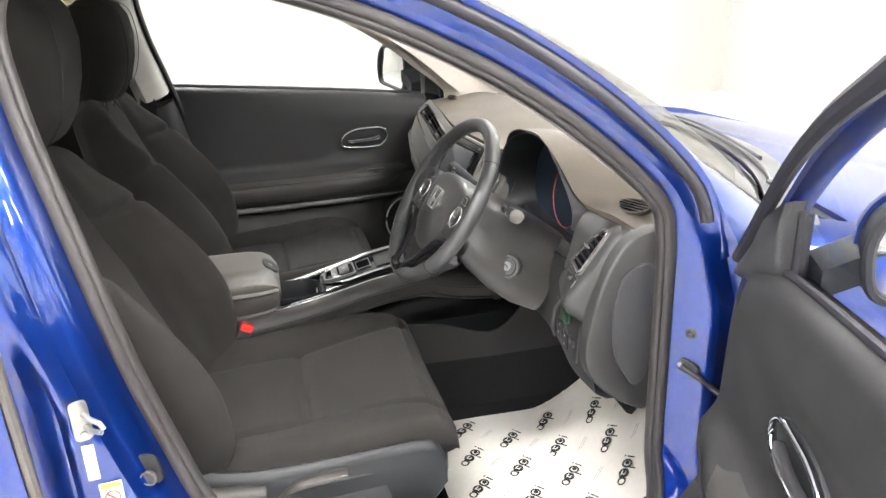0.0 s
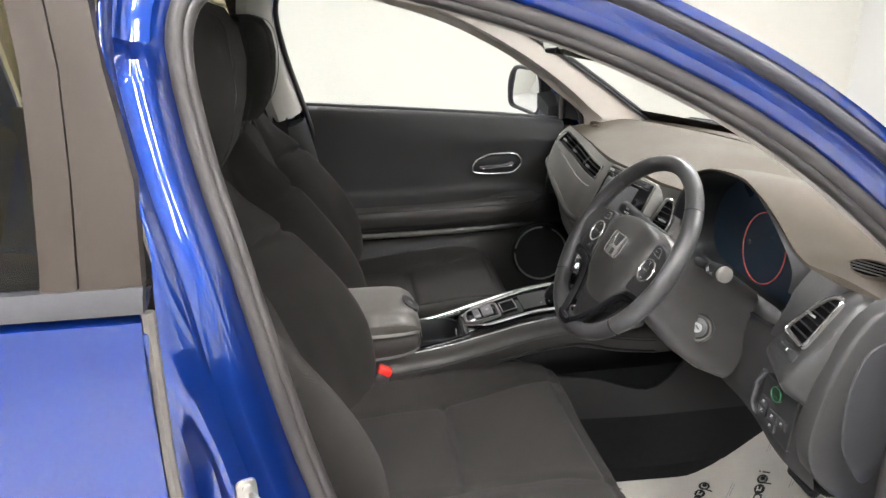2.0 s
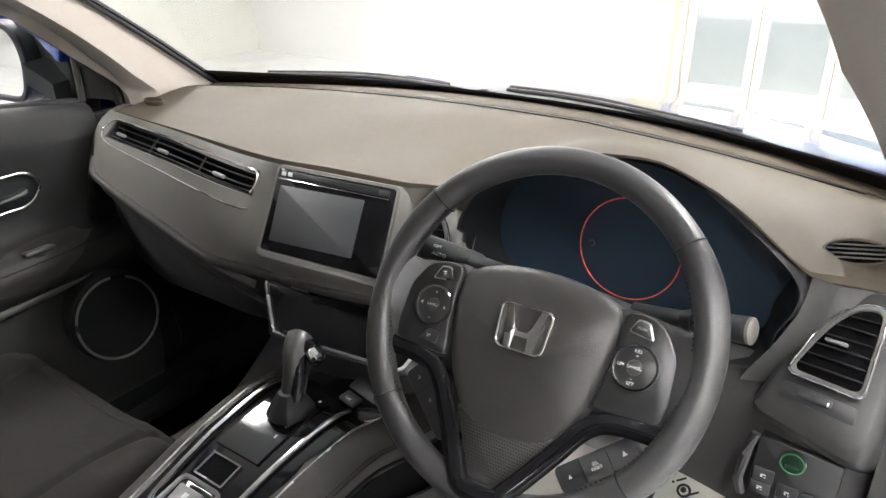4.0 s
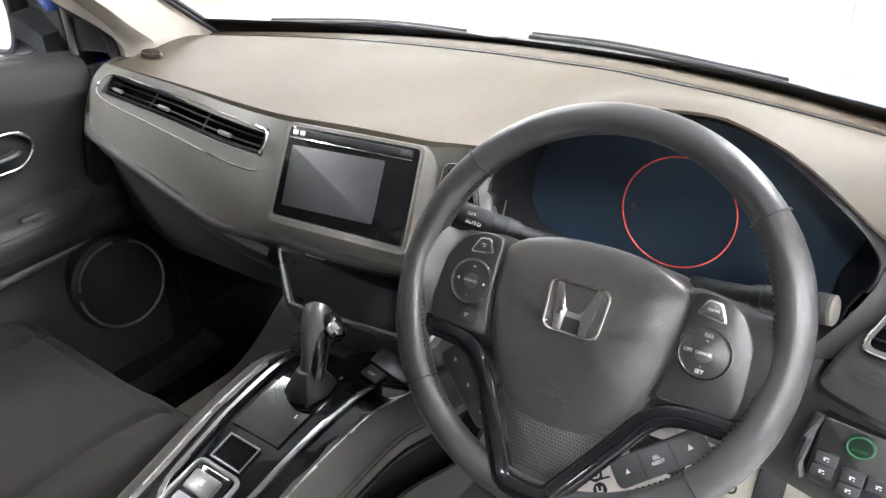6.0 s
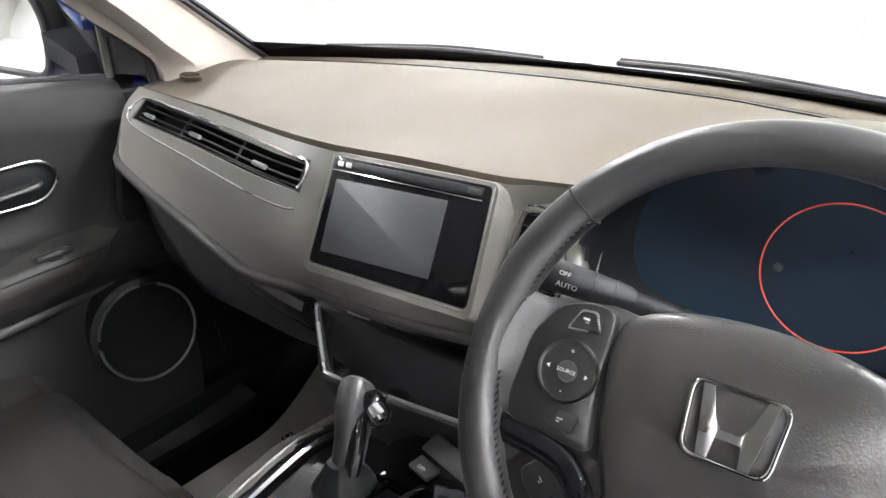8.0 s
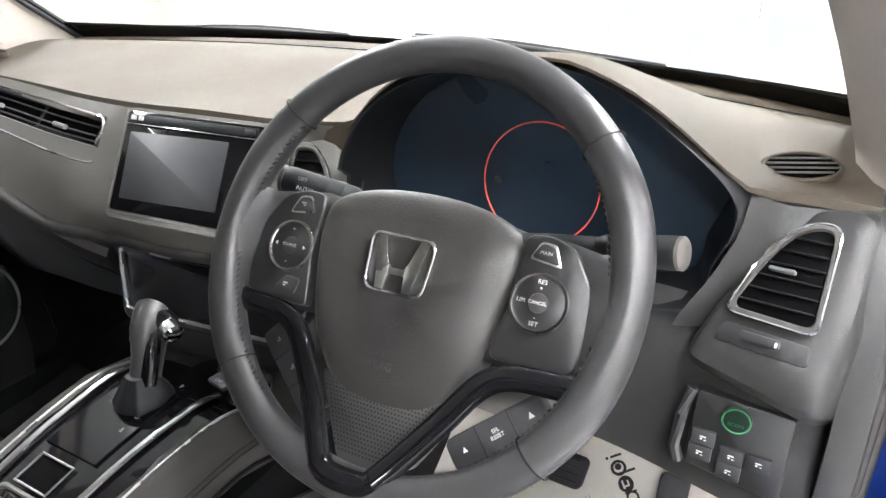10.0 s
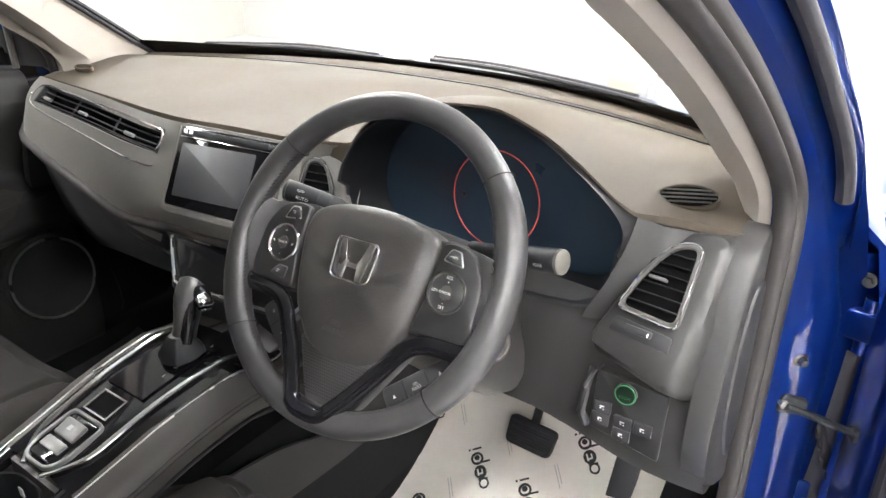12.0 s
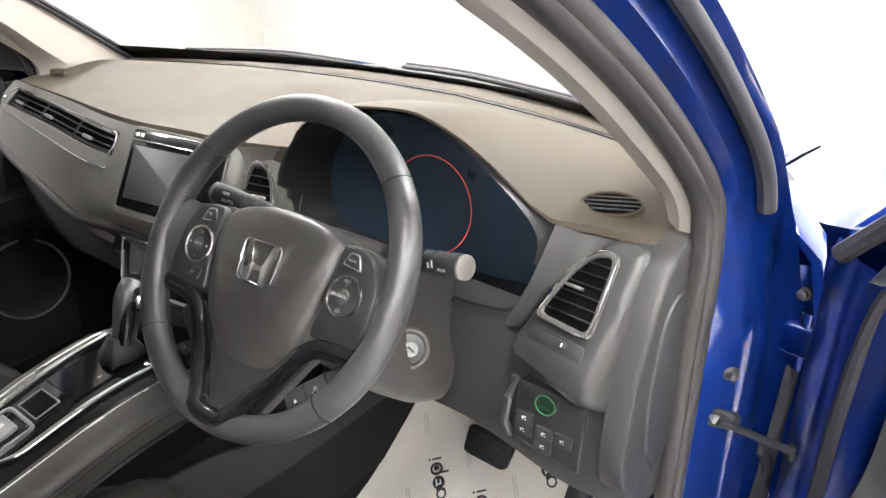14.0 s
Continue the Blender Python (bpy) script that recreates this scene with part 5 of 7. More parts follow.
for r in range(17):
    for q in range(-18, 19):
        v = -0.1455 + 0.0031 * r
        u = 0.0031 * (q + 0.5 * (r % 2))
        if abs(u) < 0.019 + (v + 0.150) * 0.58:
            vs = [bm.verts.new(mIn @ Vector((u + 0.0010 * math.cos(a), v + 0.0010 * math.sin(a), 0.0003))) for a in [math.pi * k / 3 for k in range(6)]]
            bm.faces.new(vs)
tagged(part("perforation", bm, DARK, ins, smooth=0), kind="stuff")

# button wing behind the lower right spoke and its twin on the left
for s in (1, -1):
    mQ = mWh @ Matrix.Translation((s * 0.094, -0.100, -0.010)) @ pose(0, 0, 0, 0, 0, s * 42)
    wg = part("button_wing", plate(rounded([(-0.042, -0.013), (0.042, -0.013), (0.042, 0.013), (-0.042, 0.013)], 0.007), 0.016, mQ, 0.003), TRIM, wheel, "black button strip behind the spoke")
    for x in (-0.014, 0.014):
        part("gap_line", box((0.0009, 0.024, 0.001), mQ @ Matrix.Translation((x, 0, 0.0003))), DARK, wg)
    if s > 0:
        lettering("SEL\nRESET", 0.0044, mQ, WHITEPRINT, wg)
        for tip in ([(-0.030, -0.002), (-0.026, -0.002), (-0.028, 0.002)], [(0.027, -0.002), (0.032, -0.002), (0.0295, 0.003)]):
            part("arrow_print", plate(tip, 0.0004, mQ @ Matrix.Translation((0, 0, 0.0006)), 0.0001), WHITEPRINT, wg)
    else:
        for x in (-0.028, 0.0, 0.028):
            part("symbol", bars([(x, 0.001, 0.004, 0.0011), (x + 0.001, -0.001, 0.002, 0.0011)], mQ), INK2, wg)
part("hub", lathe([(0.05, -0.09), (0.062, -0.03), (0.06, -0.01)], mWh, 28), TRIM, wheel)

# ---- steering column ----
col = thing("steering_column", (0.375, 0.55, 0.80), "dark grey steering column cover with ignition lock and two stalks", "steering column")
rows = []
for d, k, low in ((-0.035, 0.84, 0.66), (-0.045, 0.97, 0.72), (-0.08, 1.02, 0.82), (-0.14, 1.05, 0.94), (-0.20, 1.05, 1.0), (-0.26, 1.0, 1.0)):
    ring_ = [(-0.075, 0.045), (-0.04, 0.062), (0.04, 0.062), (0.075, 0.045), (0.084, -0.01), (0.099, -0.050), (0.104, -0.082), (0.084, -0.104), (0.0, -0.100), (-0.06, -0.080), (-0.08, -0.03)]
    rows.append([on_wheel(p.x * k, p.y * k * (low if p.y < 0 else 1), d) for p in spline([(a, b, 0) for a, b in ring_], 36, closed=True)])
part("cover", loft(rows, ring=True, caps=True), PAD, col, "grey column cover")
mIg = facing((0.489, 0.528, 0.853), (0.60, 0.80, 0.0), (-0.33, 0.25, 0.9))
ig = part("ignition_lock", lathe([(0.026, -0.02), (0.026, 0.001), (0.024, 0.003), (0.019, 0.003), (0.0175, 0.0015), (0.0172, 0.004), (0.012, 0.0055), (0.004, 0.0057)], mIg, 32), TRIM, col, "round ignition lock")
part("lock_ring", torus(0.0215, 0.0022, mIg @ Matrix.Translation((0, 0, 0.003)), 36, 8), ARMREST, ig, "grey ring round the lock")
part("lock_barrel", lathe([(0.0095, 0.0), (0.0095, 0.0075), (0.0085, 0.0085), (0.001, 0.0086)], mIg, 24), BRAKE, ig)
part("key_slot", box((0.0025, 0.010, 0.002), mIg @ Matrix.Translation((0, 0, 0.0085)) @ pose(0, 0, 0, 0, 0, 40)), DARK, ig)
for s, tip in ((1, (0.576, 0.514, 0.990)), (-1, (0.212, 0.492, 0.995))):
    root, end = Vector((0.3985 + s * 0.06, 0.532, 0.966)), Vector(tip)
    d = (end - root).normalized()
    st = part("stalk", tube([root, root.lerp(end, 0.45)], 0.0085, 12), DARK, col, "black control stalk")
    q = d.to_track_quat("Z", "Y").to_matrix().to_4x4()
    q.translation = root.lerp(end, 0.45)
    ln = (end - root).length * 0.55
    part("stalk_knob", lathe([(0.0085, 0.0), (0.0110, 0.006), (0.0125, ln * 0.5), (0.0135, ln * 0.9), (0.0135, ln), (0.0120, ln + 0.002)], q, 24), DARK, st)
    part("end_cap", lathe([(0.0134, ln + 0.001), (0.0134, ln + 0.004), (0.0115, ln + 0.0055), (0.004, ln + 0.006)], q, 24), ARMREST if s > 0 else TRIM, st, "grey end cap")
    mark = facing(root.lerp(end, 0.80) + Vector((0, -0.0134, 0.002)), (s * d.x, s * d.y, s * d.z), (0, 0.1, 1))
    if s < 0:
        lettering("AUTO", 0.0062, mark, WHITEPRINT, st)
        lettering("OFF", 0.0055, mark @ Matrix.Translation((-0.004, 0.0085, -0.002)), WHITEPRINT, st)
    else:
        lettering("REAR", 0.005, mark @ Matrix.Translation((0.004, -0.003, 0)), WHITEPRINT, st)
        part("symbol", bars([(-0.010, 0.002, 0.003, 0.008), (-0.016, 0.0, 0.003, 0.006)], mark), WHITEPRINT, st)
    for off in (-0.010, 0.006):
        part("ring_groove", torus(0.0122, 0.0006, q @ Matrix.Translation((0, 0, ln * 0.35 + off)), 24, 5), DARK, st)


# ---- front seats ----
def seat(s):
    cx = 0.395 * s
    side = "driver" if s > 0 else "passenger"
    st = thing("front_seat", (cx, 0.1, 0.27), "charcoal cloth front car seat " + ("beside the open door" if s > 0 else "beside the closed door"), "car seat", "front seats")

    def X(u):
        return cx + s * u

    def across(ring_, u):
        """Where the upper or front side of a ring crosses u, measured from the seat's middle."""
        for a, b in zip(ring_, ring_[1:]):
            ua, ub = (a.x - cx) * s, (b.x - cx) * s
            if ua <= u < ub:
                return a.lerp(b, (u - ua) / (ub - ua))
        return ring_[len(ring_) // 2]

    def dent(d, width, depth=0.011):
        return depth * math.exp(-(d / width) ** 2)

    # cushion: closed cross-sections from back to front, pinched along its seams
    CUSH = ((-0.17, 0.555, 0.50, 0.20, 0.02), (-0.15, 0.573, 0.50, 0.22, 0.025), (-0.08, 0.582, 0.505, 0.24, 0.028), (0.05, 0.592, 0.51, 0.248, 0.028), (0.18, 0.606, 0.515, 0.248, 0.026),
            (0.28, 0.615, 0.52, 0.243, 0.020), (0.335, 0.612, 0.52, 0.236, 0.014), (0.362, 0.598, 0.52, 0.230, 0.008), (0.376, 0.575, 0.52, 0.224, 0.004), (0.380, 0.55, 0.52, 0.218, 0.0))
    side_seam = lambda y: 0.142 + 0.035 * max(0, (y - 0.1) / 0.25) ** 1.5
    CROSS, FRONT = 0.098, 0.345

    def cushion_ring(y):
        top, low, hw, bol = (curve1(y, [(c[0], c[k]) for c in CUSH]) for k in (1, 2, 3, 4))
        pts = [(-hw + 0.015, low), (-hw - 0.012, (low + top) / 2), (-hw, top + bol * 0.35), (-hw + 0.03, top + bol), (-hw + 0.075, top + bol * 0.55), (-hw + 0.105, top + 0.004),
               (-0.09, top), (0.0, top - 0.003), (0.09, top), (hw - 0.105, top + 0.004), (hw - 0.075, top + bol * 0.55), (hw - 0.03, top + bol), (hw, top + bol * 0.35), (hw + 0.012, (low + top) / 2), (hw - 0.015, low)]
        out = []
        for p in spline([(u, 0, z) for u, z in pts], 150):
            z = p.z
            if z > top - 0.012:
                z += 0.006 * math.sin(math.pi * min(1, max(0, (y + 0.15) / 0.24))) * (abs(p.x) < side_seam(y))
                z -= dent(abs(p.x) - side_seam(y), 0.010)
                if abs(p.x) < side_seam(y) + 0.005:
                    z -= dent(y - CROSS, 0.008, 0.012)
                z -= dent(y - FRONT, 0.008, 0.006) + 0.0016 * math.sin(31 * p.x + 17 * y) * math.sin(23 * y + 3)
            out.append(Vector((X(p.x), y, z)))
        return out
    cy = [-0.17, -0.165, -0.16, -0.155] + [-0.15 + 0.485 * k / 62 for k in range(63)] + [0.338, 0.341, 0.345, 0.349, 0.353, 0.357, 0.362, 0.367, 0.372, 0.376, 0.378, 0.380]
    part("cushion", loft([cushion_ring(y) for y in cy], ring=True, caps=True), FABRIC, st, "charcoal cloth seat cushion")
    part("seam", tube([across(cushion_ring(CROSS), u) for u in [-0.138 + 0.276 * k / 24 for k in range(25)]], 0.0016, 6), SEAM, st)
    for e in (-1, 1):
        part("seam", tube([across(cushion_ring(y), e * side_seam(y)) for y in [-0.14 + 0.485 * k / 30 for k in range(31)]], 0.0015, 6), SEAM, st)
    part("seam", tube([across(cushion_ring(FRONT), u) for u in [-0.205 + 0.41 * k / 30 for k in range(31)]], 0.0013, 6), SEAM, st)

    # backrest: rings up a leaning line, pinched along its seams
    BACK = ((-0.06, 0.205, 0.02, 0.08), (-0.02, 0.246, 0.07, 0.10), (0.08, 0.270, 0.105, 0.12), (0.22, 0.274, 0.122, 0.12), (0.38, 0.266, 0.112, 0.12), (0.54, 0.256, 0.090, 0.11), (0.68, 0.242, 0.062, 0.10),
            (0.78, 0.222, 0.034, 0.09), (0.86, 0.196, 0.024, 0.08), (0.91, 0.155, 0.008, 0.065), (0.93, 0.10, -0.012, 0.05))
    edge_seam = lambda h: 0.140 - 0.05 * max(0, h - 0.45) + 0.010 * math.sin(h * 5)
    shoulder = lambda u: 0.66 - 0.35 * (abs(u) - 0.13)
    nrm = Vector((0, 0.93, 0.37)).normalized()

    def back_ring(h):
        hw, bol, thick = (curve1(h, [(c[0], c[k]) for c in BACK]) for k in (1, 2, 3))
        base = Vector((0, -0.120 - 0.235 * h, 0.585 + 0.594 * h))
        pts = [(-hw, -thick * 0.6), (-hw - 0.01, -0.01), (-hw + 0.002, bol * 0.75), (-hw + 0.03, bol), (-hw + 0.07, bol * 0.62), (-hw + 0.115, 0.006), (-0.08, 0.0), (0, -0.004), (0.08, 0.0), (hw - 0.115, 0.006),
               (hw - 0.07, bol * 0.62), (hw - 0.03, bol), (hw - 0.002, bol * 0.75), (hw + 0.01, -0.01), (hw, -thick * 0.6), (hw * 0.6, -thick), (-hw * 0.6, -thick)]
        out = []
        for p in spline([(u, d, 0) for u, d in pts], 180, closed=True):
            d = p.y
            if d > -0.03:
                if h < 0.88:
                    d -= dent(abs(p.x) - edge_seam(h), 0.012, 0.014)
                if abs(p.x) > 0.145:
                    d += 0.010 * math.sin(math.pi * min(1, max(0, (h + 0.03) / 0.68))) * min(1, (abs(p.x) - 0.145) / 0.02)
                if abs(p.x) > 0.125:
                    d -= dent(h - shoulder(p.x), 0.013, 0.013)
                d += 0.0018 * math.sin(27 * p.x + 9 * h) * math.sin(14 * h + 2)
            out.append(Vector((X(p.x), base.y + nrm.y * d, base.z + nrm.z * d)))
        return out
    bh = [-0.06, -0.045, -0.03] + [-0.02 + 0.88 * k / 66 for k in range(67)] + [0.875, 0.89, 0.90, 0.91, 0.92, 0.93]
    part("backrest", loft([back_ring(h) for h in bh], ring=True, caps=True), FABRIC, st, "charcoal cloth backrest with side bolsters")
    for e in (-1, 1):
        part("seam", tube([across(back_ring(h), e * edge_seam(h)) for h in [0.0 + 0.86 * k / 36 for k in range(37)]], 0.0014, 6), SEAM, st)
        part("seam", tube([across(back_ring(shoulder(u)), e * u) for u in [0.135 + 0.10 * k / 12 for k in range(13)]], 0.0014, 6), SEAM, st)

    # headrest
    rows = []
    lift, fwd = (0.032, 0.0) if s > 0 else (-0.012, -0.018)
    for z, hw, yf, yb in ((1.130, 0.075, -0.285, -0.345), (1.140, 0.100, -0.262, -0.362), (1.175, 0.118, -0.240, -0.372), (1.235, 0.128, -0.222, -0.372), (1.295, 0.132, -0.215, -0.365), (1.345, 0.128, -0.222, -0.358), (1.375, 0.112, -0.240, -0.348), (1.388, 0.075, -0.270, -0.330)):
        z, yf, yb = z + lift, yf + fwd, yb + fwd
        c, d = (yf + yb) / 2, (yf - yb) / 2
        rows.append([Vector((X(hw * math.copysign(abs(math.cos(a)) ** 0.62, math.cos(a))), c + d * math.copysign(abs(math.sin(a)) ** 0.7, math.sin(a)), z)) for a in [2 * math.pi * k / 40 for k in range(40)]])
    hr = part("headrest", loft(rows, ring=True, caps=True), FABRIC, st, "rounded charcoal cloth headrest")
    for e in (-1, 1):
        part("seam", tube(spline([(X(e * 0.085), fwd - 0.270, lift + 1.137), (X(e * 0.102), fwd - 0.238, lift + 1.18), (X(e * 0.106), fwd - 0.220, lift + 1.24), (X(e * 0.106), fwd - 0.216, lift + 1.30), (X(e * 0.095), fwd - 0.228, lift + 1.362), (X(e * 0.085), fwd - 0.27, lift + 1.386)], 20), 0.0009, 6), SEAM, hr)
        part("post", tube([(X(e * 0.06), -0.325, 1.08), (X(e * 0.06), -0.32, 1.16)], 0.006, 10), CHROME, hr)

    # plastic base
    part("side_shell", loft([[Vector((X(u), y, z)) for u, z in ((0.22, zt - 0.05), (0.250, zt - 0.004), (0.262, zt), (0.270, zt - 0.004), (0.277, zt - 0.016), (0.279, zt - 0.05), (0.277, zb + 0.02), (0.262, zb), (0.22, zb - 0.01))] for y, zt, zb in ((-0.26, 0.56, 0.44), (-0.20, 0.60, 0.43), (-0.14, 0.622, 0.43), (-0.10, 0.612, 0.43), (-0.06, 0.599, 0.43), (-0.02, 0.592, 0.43), (0.09, 0.589, 0.43), (0.21, 0.594, 0.43), (0.29, 0.594, 0.435), (0.318, 0.588, 0.45), (0.334, 0.572, 0.47), (0.342, 0.552, 0.49))], ring=True, caps=True), DARK, st, "black plastic seat side cover")
    part("side_shell", box((0.03, 0.60, 0.10), Matrix.Translation((X(-0.235), 0.06, 0.45)), 0.01), TRIM, st)
    part("seat_pan", box((0.42, 0.53, 0.08), Matrix.Translation((cx, 0.10, 0.48)), 0.02), DARK, st)
    if s > 0:
        part("lever_recess", plate(rounded([(0.015, -0.06), (0.235, -0.06), (0.215, 0.012), (0.05, 0.008)], [0.01, 0.01, 0.03, 0.02]), 0.006, facing((X(0.2785), 0, 0.545), (0, s, 0), (0, 0, 1)), 0.002), TRIM, st, "shallow moulded lever recess")
        part("recline_lever", tube(spline([(X(0.276), -0.115, 0.583), (X(0.287), -0.07, 0.577), (X(0.288), 0.006, 0.568)], 12), 0.015, 10, flat=0.008), PADDED, st, "grey recline lever")
        part("height_lever", tube(spline([(X(0.276), 0.030, 0.535), (X(0.288), 0.060, 0.563), (X(0.290), 0.095, 0.571), (X(0.291), 0.152, 0.575)], 14), 0.013, 10, flat=0.008), PADDED, st, "grey height lever")
    for e in (-0.19, 0.19):
        part("rail", box((0.05, 0.62, 0.04), Matrix.Translation((X(e), 0.07, 0.30)), 0.005), DARK, st)
        for y in (-0.18, 0.30):
            part("leg", box((0.05, 0.05, 0.14), Matrix.Translation((X(e), y, 0.37)), 0.008), DARK, st)
    # buckle beside the tunnel
    bk = thing("seat_belt_buckle", (s * 0.165, -0.02, 0.55), "black seat belt buckle with a red release button", "belt buckle", "belt buckles")
    mK = facing((s * 0.148, -0.030, 0.605), (1, 0, 0), (0, 0.45, 0.9))
    part("housing", box((0.026, 0.10, 0.032), mK @ Matrix.Translation((0, -0.026, 0)), 0.005), TRIM, bk)
    part("release_button", box((0.023, 0.018, 0.031), mK @ Matrix.Translation((0, 0.030, 0.0)), 0.004), RED, bk, "red release button")


seat(1)
seat(-1)

# ---- centre console ----
con = thing("centre_console", (0.02, 0.2, 0.3), "black centre console with gloss trim, chrome lines and padded armrest", "centre console", moved=(0.024, 0, 0))
CZ = [(-0.35, 0.635), (0.0, 0.640), (0.10, 0.652), (0.22, 0.680), (0.35, 0.710), (0.43, 0.717), (0.50, 0.700), (0.58, 0.690)]


def con_z(y):
    return curve1(y, CZ)


ys = [-0.36, -0.30, -0.2, -0.1, 0.0, 0.05, 0.054, 0.09, 0.12, 0.15, 0.176, 0.18, 0.24, 0.30, 0.36, 0.42, 0.48, 0.54, 0.60, 0.75, 0.95]
con_w = lambda y: curve1(y, [(-0.35, 0.118), (0.1, 0.122), (0.4, 0.135), (0.6, 0.15)])
side_w = lambda s, y: con_w(y) - (0.018 if s < 0 else 0)
rows = []
for y in ys:
    z, w = con_z(y), con_w(y)
    pit = 0.075 if 0.052 < y < 0.178 else 0.004
    pts = [(-w + 0.012, 0.30), (-w + 0.012, z - 0.066), (-w, z - 0.060), (-w + 0.001, z - 0.050), (-w - 0.006, z - 0.030), (-w - 0.002, z - 0.014), (-w + 0.010, z - 0.003), (-w + 0.03, z), (-0.0585, z - 0.001), (-0.0575, z - pit),
           (0, z - pit), (0.0575, z - pit), (0.0585, z - 0.001), (w - 0.03, z), (w - 0.010, z - 0.003), (w + 0.002, z - 0.014), (w + 0.006, z - 0.030), (w - 0.001, z - 0.050), (w, z - 0.060), (w - 0.012, z - 0.066), (w - 0.012, 0.30)]
    rows.append([Vector((u + (0.018 if u < -0.06 else 0), y, q)) for u, q in pts])
part("body", loft([r[1:-1] for r in rows]), PADDED, con, "dark padded console body")
for s in (1, -1):
    # below the pad: a plain side panel, open between the pad and the tunnel ahead of the seat, and carpet at its foot
    side_y = [-0.36 + 1.31 * k / 48 for k in range(49)]
    gap = lambda y: curve1(y, [(0.27, con_z(0.27) - 0.064), (0.31, 0.610), (0.36, 0.574), (0.46, 0.562), (0.60, 0.524), (0.66, 0.560), (0.70, 0.620)]) if 0.27 < y < 0.70 else con_z(y) - 0.064
    part("lower_side", slab([[Vector((s * (side_w(s, y) - 0.014 - 0.004 * (1 - f)), y, lerp(0.45, gap(y), f))) for f in (0, 0.35, 0.7, 0.92, 1)] for y in side_y], (-s * 0.006, 0, 0)), DOORCARD, con, "plain dark grey lower side panel")
    part("side_carpet", slab([[Vector((s * (side_w(s, y) - 0.020), y, z)) for z in (0.30, 0.38, 0.452)] for y in side_y], (-s * 0.004, 0, 0)), CARPET, con, "black carpeted foot of the console")
    for dz, dx in ((-0.020, 0.0035), (-0.026, 0.0055)):
        part("pad_stitching", tube([(s * (side_w(s, y) + dx), y, con_z(y) + dz) for y in [-0.3 + 0.9 * k / 40 for k in range(41)]], 0.0009, 5), DARK, con)
    part("pad_line", tube([(s * (side_w(s, y) + 0.001), y, con_z(y) - 0.055) for y in [-0.3 + 0.9 * k / 40 for k in range(41)]], 0.003, 6), DARK, con)
ty = [0.04 + 0.46 * k / 22 for k in range(23)]


def deck(x0, x1, lift, y0=0.04, y1=0.50, n=22, crown=0.0):
    yy = [lerp(y0, y1, k / n) for k in range(n + 1)]
    return slab([[Vector((lerp(x0(y), x1(y), f), y, con_z(y) + lift - crown * abs(2 * f - 1) ** 3)) for f in (0, 0.06, 0.14, 0.24, 0.36, 0.5, 0.64, 0.76, 0.86, 0.94, 1)] for y in yy], (0, 0, -0.012))


wl = lambda y: curve1(y, [(0.04, -0.074), (0.2, -0.080), (0.45, -0.094)])
wr = lambda y: curve1(y, [(0.04, 0.078), (0.2, 0.088), (0.45, 0.101)])
part("gloss_deck", deck(wl, wr, 0.007, 0.186, 0.50, crown=0.010), GLOSS, con, "glossy black console deck")
part("gloss_band", deck(wl, lambda y: -0.056, 0.003, 0.03, 0.186, 8, 0.004), GLOSS, con)
part("gloss_band", deck(lambda y: 0.056, wr, 0.003, 0.03, 0.186, 8, 0.004), GLOSS, con)
part("gate_panel", deck(lambda y: -0.038, lambda y: 0.042, 0.0095, 0.32, 0.455, 8), GLOSS, con)
# flat sheet on the deck, blackened to paint the pit's shade
part("tray", deck(lambda y: -0.024, lambda y: 0.024, 0.0085, 0.274, 0.306, 4), DEPTH_SHADE, con, "small tray drawn flat, its depth shade painted black")
part("tray_rim", tube([(x, y, con_z(y) + 0.0105) for x, y in ((-0.025, 0.273), (0.025, 0.273), (0.025, 0.307), (-0.025, 0.307))], 0.0014, 6, closed=True), BRAKE, con)
for f in (wl, wr):
    part("chrome_line", tube([(f(y), y, con_z(y) - 0.001) for y in ty], 0.0018, 6), SATIN, con, "chrome edge line")
    sg = 1 if f is wr else -1
    rail = [(f(y) - sg * (0.030 + 0.032 * max(0, (0.235 - y) / 0.055) ** 1.6), y, con_z(y) + 0.0090) for y in [0.18 + 0.285 * k / 24 for k in range(25)]]
    part("chrome_rail", tube(rail, 0.0042, 8, flat=0.0030), CHROME, con, "bright chrome rail")
# cup holder: a deep black well with a gloss rim
well = rounded([(-0.054, 0.056), (0.054, 0.056), (0.055, 0.150), (0.030, 0.174), (-0.030, 0.174), (-0.055, 0.150)], 0.018)
zt = con_z(0.12) + 0.005
cup = part("cup_holder", loft([[Vector((p.x * k, 0.115 + (p.y - 0.115) * k, z)) for p in well] for k, z in ((1.06, zt - 0.002), (1.03, zt + 0.002), (1.0, zt), (0.97, zt - 0.035), (0.93, zt - 0.066), (0.6, zt - 0.068), (0.02, zt - 0.068))], ring=True), DARK, con, "deep black cup holder")
part("cup_mark", box((0.010, 0.002, 0.014), Matrix.Translation((-0.012, 0.166, zt - 0.018)), 0.0004, 1), WHITEPRINT, cup)
